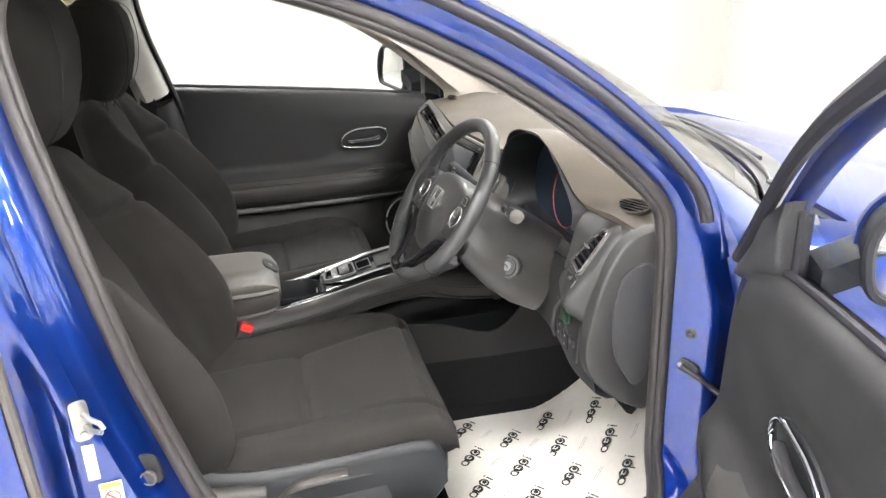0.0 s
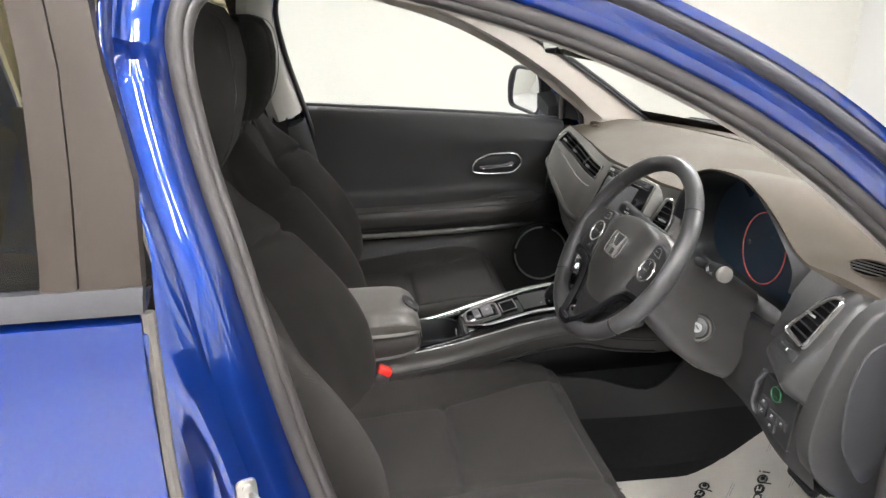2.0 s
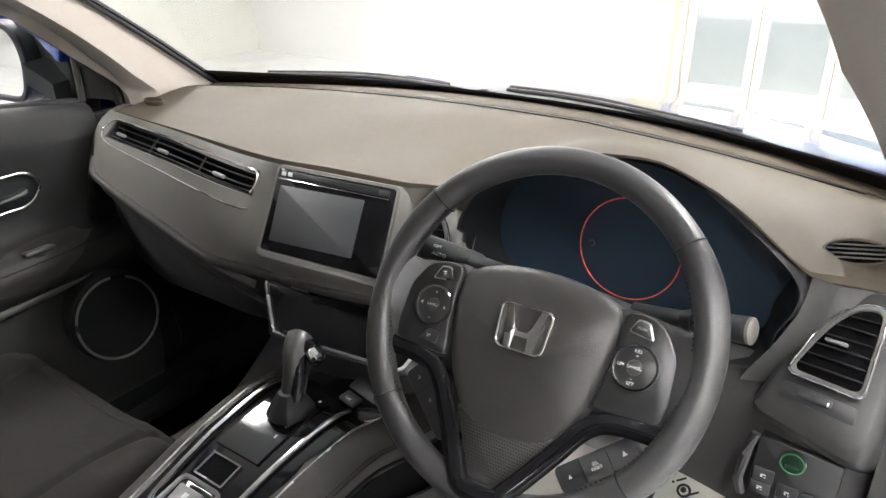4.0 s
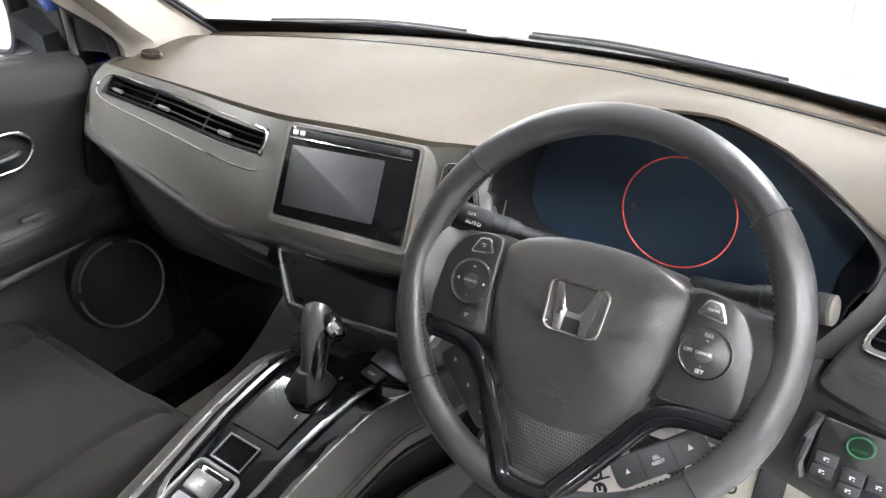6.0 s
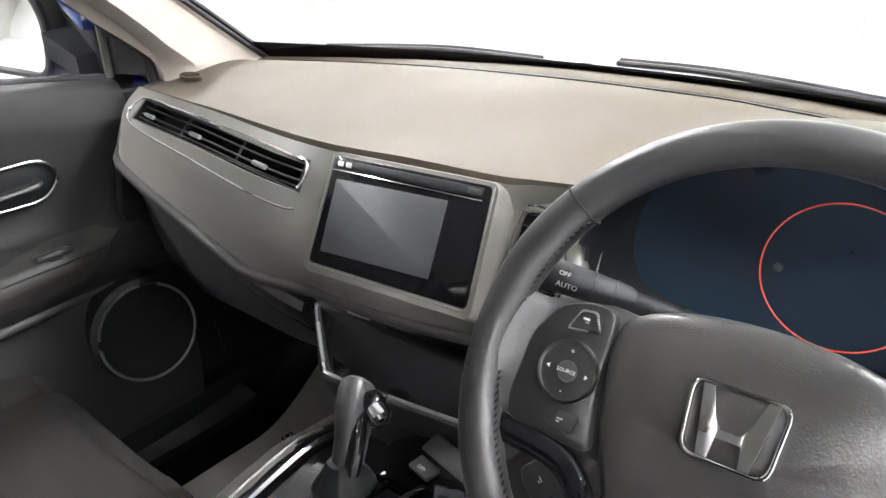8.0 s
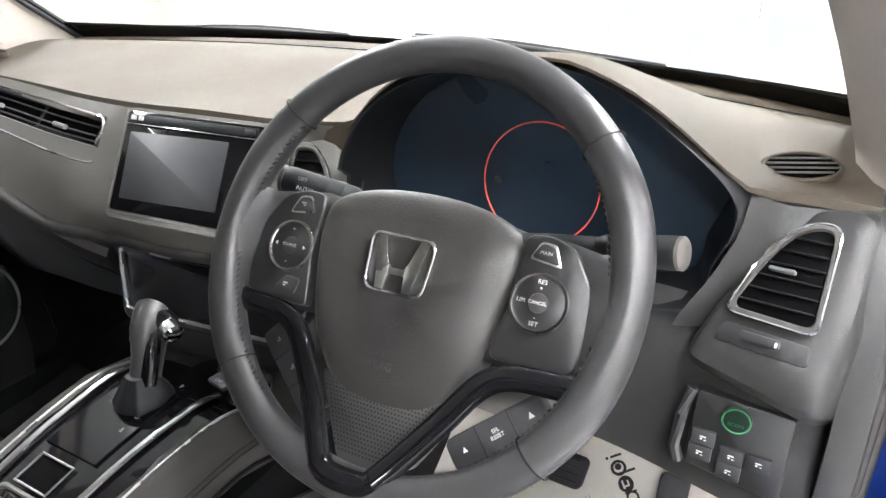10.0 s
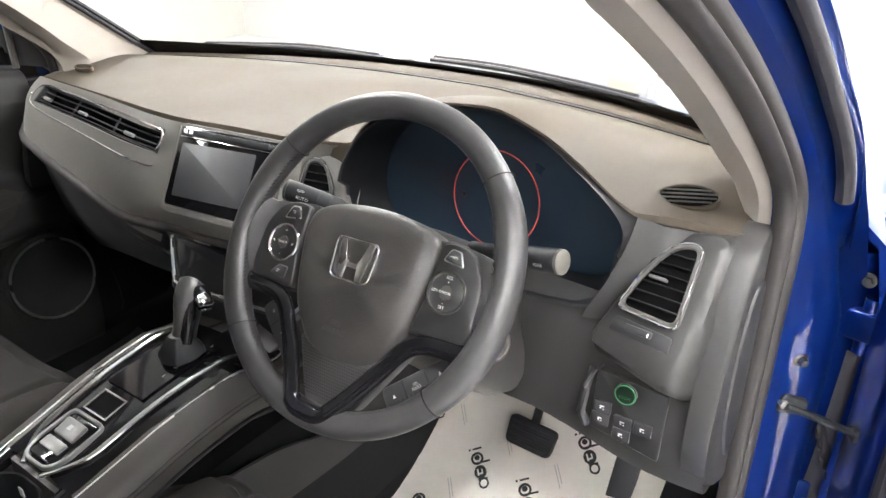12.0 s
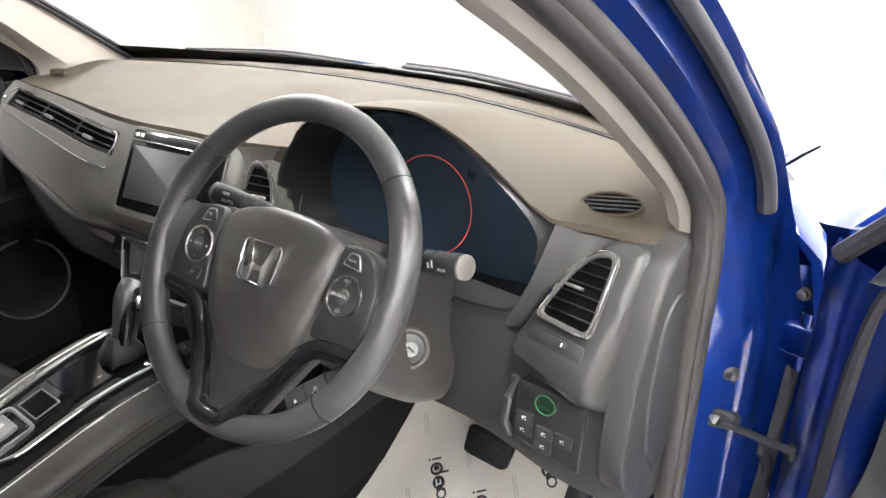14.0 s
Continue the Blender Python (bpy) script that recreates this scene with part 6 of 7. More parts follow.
# parking brake switch and hold button in a pointed silver frame
mPb = facing((0.0, 0.228, con_z(0.228) + 0.0125), (1, 0, 0), (0, 1, 0.22))
bez = [(-0.033, 0.036), (-0.033, -0.020), (-0.022, -0.040), (0.022, -0.040), (0.033, -0.020), (0.033, 0.036)]
part("switch_frame", ring_plate(rounded(bez, 0.010), 0.005, 0.006, mPb), BRAKE, con, "silver switch frame")
pb = part("parking_brake_switch", plate(rounded([(-0.030, -0.036), (0.030, -0.036), (0.030, 0.034), (-0.030, 0.034)], 0.008), 0.008, mPb, 0.002), GLOSS, con, "silver parking brake switch")
part("button", box((0.044, 0.026, 0.007), mPb @ Matrix.Translation((0, 0.012, 0.002)) @ pose(0, 0, 0, 8), 0.003), BRAKE, pb)
part("button", box((0.042, 0.016, 0.005), mPb @ Matrix.Translation((0, -0.014, 0.0015)), 0.0018), BRAKE, pb)
part("mark", bars([(0, 0.013, 0.008, 0.008)], mPb, 0.0062), INK2, pb)
# armrest: lid over a darker padded box
ARM = ((-0.34, 0.690, 0.085, 0.66), (-0.325, 0.725, 0.095, 0.645), (-0.25, 0.745, 0.10, 0.642), (-0.1, 0.754, 0.10, 0.642), (0.0, 0.754, 0.098, 0.645), (0.035, 0.750, 0.095, 0.648), (0.058, 0.738, 0.090, 0.652), (0.070, 0.720, 0.085, 0.658), (0.074, 0.700, 0.080, 0.668))


def armrest_ring(y, zt, hw, zb, rnd):
    pts = [(-hw + 0.012, zb), (-hw, zb + 0.010), (-hw - 0.002, (zt + zb) / 2), (-hw + 0.003, zt - rnd), (-hw + rnd, zt - 0.003), (-0.035, zt), (0.035, zt), (hw - rnd, zt - 0.003), (hw - 0.003, zt - rnd), (hw + 0.002, (zt + zb) / 2), (hw, zb + 0.010), (hw - 0.012, zb)]
    return [Vector((p.x, y, p.z)) for p in spline([(u, 0, z) for u, z in pts], 44, closed=True)]


ar = part("armrest", loft([armrest_ring(y, zt, hw, max(zb, min(0.698, zt - 0.02)), 0.022) for y, zt, hw, zb in ARM], ring=True, caps=True), ARMREST, con, "grey vinyl padded armrest lid")
part("armrest_box", loft([armrest_ring(y - 0.004, min(0.699, zt - 0.012), hw - 0.002, zb - 0.004, 0.008) for y, zt, hw, zb in ARM], ring=True, caps=True), PADDED, con, "dark padded armrest box")
# slightly raised disc, its dark colour stands for the finger recess's shade
part("scoop_shade_disc", loft([[Vector((0.010 + r * math.cos(a), 0.056 + 0.62 * r * math.sin(a), 0.7395 - 0.75 * 0.62 * r * math.sin(a) + dz)) for a in [2 * math.pi * k / 28 for k in range(28)]] for r, dz in ((0.031, -0.004), (0.031, 0.002), (0.029, 0.0028), (0.022, 0.0020), (0.008, 0.0016))], ring=True), DARK, ar, "dark disc painted as the shade of a finger recess")

# gear lever
lever = thing("gear_lever", (0.006, 0.42, 0.72), "black leather gear lever with a chrome release button", "gear lever", moved=(0.032, 0.004, 0.012))
path = spline([(0.004, 0.412, 0.738), (0.002, 0.424, 0.765), (-0.004, 0.436, 0.785), (-0.012, 0.450, 0.798), (-0.016, 0.458, 0.803)], 18)
radii = [(0.0150, 0.0185), (0.0155, 0.0190), (0.0160, 0.0210), (0.0175, 0.0230), (0.0190, 0.0245), (0.0190, 0.0245), (0.0180, 0.0235), (0.0150, 0.0195)]
rows = sweep(path, lambda i: [(radii[min(7, i * 8 // 18)][1] * 1.0 * math.cos(t), radii[min(7, i * 8 // 18)][0] * math.sin(t)) for t in [2 * math.pi * k / 18 for k in range(18)]], (1, 0, 0))
part("grip", loft(rows, ring=True, caps=True), LEATHER, lever, "black leather grip")
d = Vector((0.9, -0.30, -0.28)).normalized()
q = d.to_track_quat("Z", "Y").to_matrix().to_4x4()
q.translation = Vector((0.006, 0.450, 0.795))
part("collar", lathe([(0.0145, -0.004), (0.0145, 0.006), (0.0125, 0.010)], q, 24), GLOSS, lever)
part("release_button", lathe([(0.0115, 0.008), (0.0125, 0.012), (0.0122, 0.024), (0.009, 0.0275), (0.003, 0.028)], q, 24), CHROME, lever, "polished chrome release button")
part("spine", tube([p + Vector((0.010, -0.005, 0)) for p in path[:15]], 0.0105, 10), GLOSS, lever, "glossy black spine")
rows = []
for r, z in ((0.0270, 0.716), (0.0265, 0.722), (0.0240, 0.728), (0.0205, 0.734), (0.0165, 0.741), (0.0120, 0.750)):
    rows.append([Vector((0.004 + r * (1 + 0.04 * math.cos(8 * a)) * math.copysign(abs(math.cos(a)) ** 0.7, math.cos(a)), 0.406 + 1.15 * r * (1 + 0.04 * math.cos(8 * a)) * math.copysign(abs(math.sin(a)) ** 0.7, math.sin(a)), z)) for a in [2 * math.pi * k / 40 for k in range(40)]])
part("boot", loft(rows, ring=True, caps=True), DARK, lever, "soft creased dark boot")
for k, ch in enumerate("PRNDS"):
    lettering(ch, 0.0075, facing((0.030, 0.448 - 0.021 * k, con_z(0.448 - 0.021 * k) + 0.0112), (1, 0, 0), (0, 1, 0.15)), RED if ch == "R" else WHITEPRINT, con)
# idle stop button and socket flap ahead of the lever
mId = facing((0.050, 0.490, con_z(0.49) + 0.0125), (1, -0.2, 0), (0.2, 1, 0.1))
part("front_pad", lathe([(0.060, -0.004), (0.060, 0.003), (0.057, 0.005), (0.02, 0.0052), (0.002, 0.0052)], Matrix.Translation((0.048, 0.498, con_z(0.49) + 0.004)) @ Matrix.Diagonal((1, 0.72, 1, 1)), 40), GLOSS, con, "round glossy black pad")
part("pad_edge", torus(0.0605, 0.0012, Matrix.Translation((0.048, 0.498, con_z(0.49) + 0.005)) @ Matrix.Diagonal((1, 0.72, 1, 1)), 48, 6), SATIN, con)
part("idle_stop_button", box((0.032, 0.020, 0.006), mId, 0.002), TRIM, con)
lettering("OFF", 0.007, mId @ Matrix.Translation((0, -0.004, 0.003)), WHITEPRINT, con)
part("socket_flap", box((0.075, 0.026, 0.010), facing((0.062, 0.520, con_z(0.51) + 0.014), (1, -0.22, 0), (0.2, 0.9, 0.35)), 0.003), TRIM, con, "black socket flap")

# ---- doors ----
def front_door(s, turn):
    """Built closed at its hinge; turn opens it about the hinge."""
    hinge = Vector((s * 0.840, 0.862, 0))
    open_ = Matrix.Translation(hinge) @ pose(0, 0, 0, 0, 0, s * turn) @ Matrix.Translation(-hinge)
    dr = thing("front_door", (s * 0.835, 0.80, 0.35), ("wide open" if turn else "closed") + " blue front car door with dark grey inner panel", "car door", "front doors")

    def put(name, bm, mat, parent=dr, label="", smooth=38):
        bm.transform(open_)
        return part(name, bm, mat, parent, label, smooth)

    def P(x, y, z):
        return Vector((s * (x - 0.030), y, z))

    # sill heights: the waist rises to the rear
    zw = lambda y: curve1(y, [(-0.25, 1.088), (0.2, 1.055), (0.62, 1.018), (0.75, 0.99)] if s > 0 else [(-0.25, 1.086), (0.0, 1.064), (0.2, 1.046), (0.62, 1.001), (0.75, 0.978)])
    ysd = [0.662, 0.655, 0.63, 0.55, 0.45, 0.35, 0.25, 0.12, 0.0, -0.12, -0.21, -0.235]
    front = 0.715 if s > 0 else 0.662
    yfine = [front, front - 0.005, front - 0.010] + [front - 0.017 - (front + 0.198) * k / 57 for k in range(58)] + [-0.222, -0.230, -0.235]
    rows = []
    for y in yfine:
        z1 = zw(y)
        f = 0.015 if y > front - 0.002 or y < -0.22 else 0.0
        arm = curve1(y, [(-0.24, 0.03), (-0.1, 0.045), (0.3, 0.045), (0.55, 0.03), (0.70, 0.0)])
        prof = ((0.845, z1 + 0.004), (0.815, z1 + 0.006), (0.790, z1 - 0.006), (0.778, z1 - 0.05), (0.774, 0.93), (0.772, 0.84), (0.766, 0.79), (0.752 - arm, 0.762), (0.742 - arm, 0.742), (0.742 - arm, 0.70),
                                                (0.752 - arm * 0.7, 0.675), (0.757, 0.655), (0.738, 0.62), (0.712, 0.56), (0.705, 0.50), (0.708, 0.42), (0.73, 0.36), (0.79, 0.34))
        rows.append([P(q.x + f + 0.011 * math.exp(-(((y - 0.405) / 0.15) ** 4 + ((q.z - 0.872) / 0.060) ** 4)) * (q.z > 0.77), y, q.z) for q in spline([(x, 0, z) for x, z in prof], 76)])
    put("inner_panel", loft(rows), DOORCARD, dr, "dark grey moulded door panel")
    rows = []
    for y, q in ((-0.228, 0.55), (-0.215, 0.85), (-0.19, 1), (-0.1, 1), (0.0, 1), (0.1, 1), (0.2, 1), (0.3, 0.99), (0.4, 0.95), (0.48, 0.88), (0.54, 0.76), (0.575, 0.62), (0.592, 0.40)):
        lift = 0.004 * max(0, (y - 0.2) / 0.35)
        rows.append([P(0.777 + (x - 0.777) * q, y, z + lift) for x, z in ((0.779, 0.800), (0.756, 0.779), (0.728, 0.769), (0.706, 0.763), (0.697, 0.757), (0.6925, 0.7505), (0.6955, 0.7485), (0.6915, 0.745), (0.690, 0.728), (0.694, 0.706), (0.704, 0.688), (0.722, 0.677), (0.779, 0.672))])
    put("armrest", loft(rows, caps=True), PADDED, dr, "padded dark armrest with a stitched edge", 50)
    put("armrest_stitching", tube([P(0.738 - curve1(y, [(-0.24, 0.03), (-0.1, 0.045), (0.3, 0.045), (0.55, 0.03), (0.70, 0.0)]), y, 0.752) for y in ysd[2:-1]], 0.0016, 6), DARK, dr)
    strip = spline([P(x, y, z) for x, y, z in ((0.735, -0.22, 0.666), (0.722, -0.1, 0.664), (0.722, 0.2, 0.664), (0.727, 0.42, 0.668), (0.742, 0.55, 0.678), (0.757, 0.603, 0.700), (0.765, 0.618, 0.735), (0.768, 0.622, 0.760))], 40)
    put("trim_line", tube(strip, 0.0085, 10, flat=0.0095), FASCIA2, dr, "grey accent strip under the armrest")
    put("waist_seal", tube([P(0.822, y, zw(y) + 0.008) for y in ysd], 0.007, 8), RUBBER, dr)
    # inner handle in a chrome ring
    mir = 1 if s > 0 else -1
    o = rounded([(-0.085, -0.026), (-0.01, -0.033), (0.060, -0.032), (0.090, 0.004), (0.066, 0.036), (-0.030, 0.034), (-0.078, 0.012)], 0.022)
    o = [(p.x * mir, p.y) for p in (o if s > 0 else o[::-1])]
    # the panel faces inboard
    mH = facing(P(0.777, 0.425, 0.872), (0, -s, 0), (0, 0, 1))
    o = [(-x, y) for x, y in o][::-1]
    hb = put("handle_recess", plate(o, 0.01, mH, 0.003), DARK, dr, "dark handle recess")
    put("chrome_ring", tube([mH @ Vector((x, y, 0.006)) for x, y in o], 0.0038, 10, closed=True), CHROME, hb, "bright chrome ring")
    put("pull_handle", tube(spline([mH @ Vector((-mir * q0, q1, q2)) for q0, q1, q2 in ((-0.055, -0.010, 0.003), (-0.03, -0.008, 0.010), (0.03, -0.004, 0.010), (0.055, 0.0, 0.004))], 14), 0.009, 8, flat=0.005), TRIM, hb)
    put("chrome_pull", tube([mH @ Vector((-mir * q0, q1, 0.012)) for q0, q1 in ((-0.05, -0.012), (0.0, -0.008), (0.05, -0.005))], 0.0042, 8), CHROME, hb)
    # speaker
    mSp = facing(P(0.708, 0.562, 0.572), (0.05, -s, 0), (0.16 * s, 0.0, 1)) @ Matrix.Translation((0, 0, 0.0125)) @ Matrix.Scale(1.05, 4)
    put("speaker_bezel", lathe([(0.097, -0.045), (0.094, -0.004), (0.085, 0.003)], mSp, 44), DOORCARD, dr)
    sp = put("speaker", lathe([(0.086, -0.006), (0.086, 0.004), (0.083, 0.007), (0.078, 0.006), (0.04, 0.008), (0.005, 0.009)], mSp, 44), DARK, dr, "round black speaker grille")
    put("speaker_ring", torus(0.0845, 0.0028, mSp @ Matrix.Translation((0, 0, 0.007)), 60, 6), SATIN, sp, "thin chrome ring")
    put("pocket", loft([[P(x, y, z) for x, z in ((0.72, 0.40), (0.69, 0.42), (0.682, 0.49), (0.687, 0.50), (0.71, 0.49))] for y in (0.40, 0.2, 0.0, -0.15)], ring=True, caps=True), TRIM, dr)
    # outer skin, ends
    ahead = 0.055 if s > 0 else 0.0
    rows = []
    for y in ((0.815, 0.80, 0.6, 0.3, 0.0, -0.245, -0.262) if s < 0 else (0.850, 0.84, 0.6, 0.3, 0.0, -0.245, -0.262)):
        e = 0.012 if y > 0.81 or y < -0.25 else 0
        rows.append([P(x - e, y, z) for x, z in ((0.838, zw(y) + 0.012), (0.862, zw(y) - 0.01), (0.874, 1.0 if zw(y) > 1.02 else 0.95), (0.880, 0.88), (0.874, 0.76), (0.868, 0.60), (0.86, 0.46), (0.845, 0.37))])
    put("outer_skin", loft(rows), PAINT, dr, "glossy blue outer skin")
    put("hinge_end", loft([[P(x, y, z) for x, y in (((0.868, 0.815), (0.84, 0.808), (0.825, 0.798), (0.815, 0.785), (0.805, 0.765), (0.795, 0.735), (0.790, 0.70), (0.787, 0.64)) if s < 0 else ((0.868, 0.850), (0.850, 0.836), (0.832, 0.816), (0.815, 0.800), (0.803, 0.785), (0.796, 0.765), (0.790, 0.74), (0.787, 0.69)))] for z in (0.375, 0.5, 0.7, 0.9, 0.985)]), PAINT if s > 0 else DOORCARD, dr, "painted door edge")
    put("end_seal", tube(spline([P(0.792, 0.700 + ahead, 0.40), P(0.794, 0.705 + ahead, 0.55), P(0.794, 0.708 + ahead, 0.75), P(0.797, 0.702 + ahead, 0.92)] + ([P(0.803, 0.735, 1.0), P(0.822, 0.69, 1.07)] if s > 0 else [P(0.800, 0.702, 0.955)]), 24), 0.009, 8), RUBBER, dr, "black door seal")
    put("rear_end", loft([[P(x, y, z) for x, y in ((0.865, -0.262), (0.84, -0.258), (0.80, -0.245), (0.78, -0.235))] for z in (0.375, 0.7, 1.0, 1.07)]), PAINT, dr)
    # upper frame
    top = [(0.846, 0.755 + ahead, 0.995), (0.845, 0.70 + ahead, 1.060), (0.838, 0.63 + 0.9 * ahead, 1.135), (0.815, 0.53 + 0.6 * ahead, 1.215), (0.785, 0.40 + 0.3 * ahead, 1.292), (0.755, 0.27, 1.352), (0.725, 0.13, 1.402), (0.70, -0.02, 1.436), (0.695, -0.15, 1.45), (0.71, -0.245, 1.43), (0.75, -0.262, 1.30), (0.80, -0.262, 1.17), (0.84, -0.26, 1.07)]
    fr = spline([P(*p) for p in top], 60)
    put("window_frame", tube(fr, 0.020, 10, flat=0.014), PAINT, dr, "blue window frame")
    put("frame_seal", tube([p + P(-0.014, -0.003, -0.010) for p in fr], 0.011, 8), RUBBER, dr)
    # corner cover ahead of the window
    dyc = 0.056
    rows = [[P(x - 0.006 * math.sin(math.pi * q), y + dyc * (1 if y < 0.7 else 0.35), lerp(za, zb - dyc * 0.4, q)) for q in (0, 0.25, 0.5, 0.75, 1)] for x, y, za, zb in ((0.806, 0.745, 0.975, 0.998), (0.806, 0.735, 0.975, 1.02), (0.808, 0.70, 0.985, 1.065), (0.816, 0.65, 1.0, 1.112), (0.826, 0.612, 1.01, 1.142), (0.834, 0.606, 1.01, 1.146))]
    if s < 0:
        rows = [[p + Vector((0.010, 0, 0)) for p in r] for r in rows]
    put("corner_cover", slab(rows, P(0.012, 0, 0)), TRIM, dr, "black triangular corner cover")
    wx = 0.834 if s > 0 else 0.812
    put("window_channel", tube([P(wx, 0.598 + dyc, 1.005), P(wx - 0.002, 0.598 + dyc, 1.15 - 0.7 * dyc)], 0.010 if s > 0 else 0.007, 8), RUBBER if s > 0 else FASCIA2, dr)
    gl = put("pane", loft([[P(0.838 - 0.30 * max(0, z - 1.05), y, z) for y in ys_] for z, ys_ in ((1.03, (0.595 + dyc, 0.3, 0.0, -0.25)), (1.13, (0.595 + dyc * 0.5, 0.3, 0.0, -0.25)), (1.27, (0.40, 0.2, 0.0, -0.25)), (1.40, (0.13, 0.05, -0.08, -0.24)))]), GLASS, dr, "clear wound-up window glass", 0)
    gl.visible_shadow = False
    # window switches on the driver's armrest, grab pull on the passenger's
    mA = facing(P(0.716, 0.36, 0.766), (0, -s, 0), (-s, 0, 0.25))
    cons = put("switch_plate", box((0.20, 0.055, 0.012) if s > 0 else (0.06, 0.030, 0.010), mA if s > 0 else mA @ Matrix.Translation((0.09, 0, -0.002)), 0.004), TRIM, dr)
    for k in range(3 if s > 0 else 1):
        put("window_switch", box((0.022, 0.020, 0.010), mA @ Matrix.Translation((-0.06 + 0.045 * k if s > 0 else 0.09, 0, 0.006)), 0.003), SATIN if s > 0 else TRIM, cons)

    # door mirror
    mr = thing("door_mirror", tuple(open_ @ P(0.95, 0.63, 1.0)), "blue car door mirror with a black base", "door mirror", "door mirrors")

    def putm(name, bm, mat, parent=mr, label=""):
        bm.transform(open_)
        return part(name, bm, mat, parent, label)
    cm = P(1.052, 0.590, 1.074) if s < 0 else P(0.990, 0.565, 1.078)
    mM = facing(cm, (1, -0.30 if s > 0 else 0.25, 0), (0, 0.05, 1))
    face = rounded([(-0.116, -0.060), (0.104, -0.070), (0.116, 0.02), (0.084, 0.070), (-0.090, 0.066), (-0.124, 0.02)], 0.034)
    if s > 0:
        face = [(-p.x, p.y) for p in face][::-1]
    face = [Vector((p[0] * (1.0 if s > 0 else 1.12), p[1] * (1.0 if s > 0 else 1.22))) for p in face]
    rows = []
    for k, z in ((0.97, -0.004), (1.0, -0.012), (1.0, -0.04), (0.93, -0.075), (0.74, -0.105), (0.4, -0.122)):
        rows.append([mM @ Vector((p[0] * k, p[1] * k, z)) for p in face])
    putm("housing", loft(rows, ring=True, caps=True), TRIM, mr, "black mirror housing")
    putm("cap", loft([[mM @ Vector((p[0] * k, p[1] * k + 0.004, z)) for p in face] for k, z in ((1.04, -0.040), (1.05, -0.050), (0.98, -0.080), (0.78, -0.110), (0.42, -0.130))], ring=True, caps=True), PAINT, mr, "glossy blue mirror cap")
    putm("bezel", ring_plate([p * 0.86 for p in face], 0.015, 0.02, mM @ Matrix.Translation((0, 0, 0.003))), RUBBER, mr, "black rim round the glass")
    putm("mirror_glass", plate([p * 0.87 for p in face], 0.006, mM @ Matrix.Translation((0, 0, 0.001)), 0.0008), MIRROR, mr, "mirror glass")
    if s < 0:
        mF = facing(Vector((0, 0.655, 0)), (1, 0, 0), (0, 0, 1))
        putm("flank", plate(rounded([(-1.03, 0.965), (-0.806, 0.975), (-0.806, 1.085), (-0.93, 1.140), (-0.965, 1.145), (-0.975, 1.05)], [0.02, 0.01, 0.02, 0.01, 0.01, 0.03]), 0.05, mF, 0.008), DARK, mr, "black mirror foot")
        putm("shoulder", plate(rounded([(-0.870, 1.122), (-0.800, 1.082), (-0.795, 1.130), (-0.855, 1.166), (-0.955, 1.158), (-0.945, 1.146)], [0.01, 0.006, 0.014, 0.02, 0.006, 0.006]), 0.06, mF @ Matrix.Translation((0, 0, 0.022)), 0.010), PAINT, mr, "glossy blue mirror cap")
    putm("base", loft([[P(x, y + dy, z + dz * 0.55) for dy, dz in ((0.0, 0.0), (0.08, 0.0), (0.09, 0.05), (0.05, 0.085), (0.0, 0.075))] for x, y, z in ((0.85, 0.62, 1.00), (0.88, 0.61, 1.02), (0.905, 0.595, 1.04))], ring=True, caps=True), DARK, mr, "black mirror base")


front_door(-1, 0.0)
front_door(1, 70.0)

# hinges and check strap of the open door
for z in (0.83, 0.46):
    hg = thing("hinge_assembly", (0.835, 0.86, z - 0.05), "blue painted door hinge with zinc bolts", "hinge", "hinges of the open door")
    part("leaf", box((0.062, 0.012, 0.125), pose(0.822, 0.868, z + 0.035, 0, 0, 20), 0.005), PAINT, hg)
    part("leaf", box((0.050, 0.012, 0.075), pose(0.880, 0.842, z + 0.025, 0, 0, -35), 0.004), PAINT, hg)
    part("arm", plate(rounded([(-0.036, -0.022), (0.040, -0.022), (0.040, 0.022), (-0.036, 0.022)], 0.014), 0.020, facing((0.850, 0.850, z), (1, -0.15, 0), (0, 0, 1)), 0.006), PAINT, hg, "rounded blue hinge arm")
    part("barrel", tube([(0.845, 0.862, z - 0.04), (0.845, 0.862, z + 0.04)], 0.010, 12), PAINT, hg)
    for bx, by, dz, mat in ((0.808, 0.851, 0.073, STEEL), (0.834, 0.853, 0.066, TRIM), (0.878, 0.826, 0.044, STEEL)):
        mb = facing((bx, by, z + dz), (1, -0.2, 0), (0, 0, 1))
        bt = part("bolt", disc(0.0095, 0.004, mb @ Matrix.Translation((0, 0, 0.003)), 20), mat, hg)
        part("bolt_head", disc(0.0065, 0.007, mb @ Matrix.Translation((0, 0, 0.009)), 6), mat, bt)
ck = thing("door_check_strap", (0.79, 0.76, 0.72), "black door check strap with a zinc bracket", "check strap")
part("bracket", plate(rounded([(-0.013, -0.014), (0.024, -0.012), (0.024, 0.010), (-0.013, 0.014)], 0.008), 0.016, facing((0.790, 0.757, 0.747), (0.9, 0.55, -0.25), (0, 0, 1)), 0.003), DARK, ck)
part("strap", tube([(0.786, 0.752, 0.748), (0.820, 0.778, 0.728), (0.852, 0.802, 0.708), (0.885, 0.828, 0.688)], 0.0075, 8, flat=0.005), DARK, ck, "black strap")
part("end_stop", box((0.016, 0.016, 0.020), pose(0.868, 0.815, 0.698, 0, 0, 35), 0.004), DARK, ck)
part("bolt", disc(0.006, 0.01, facing((0.786, 0.750, 0.749), (0.76, 0.65, 0), (0, 0, 1)), 6), STEEL, ck)
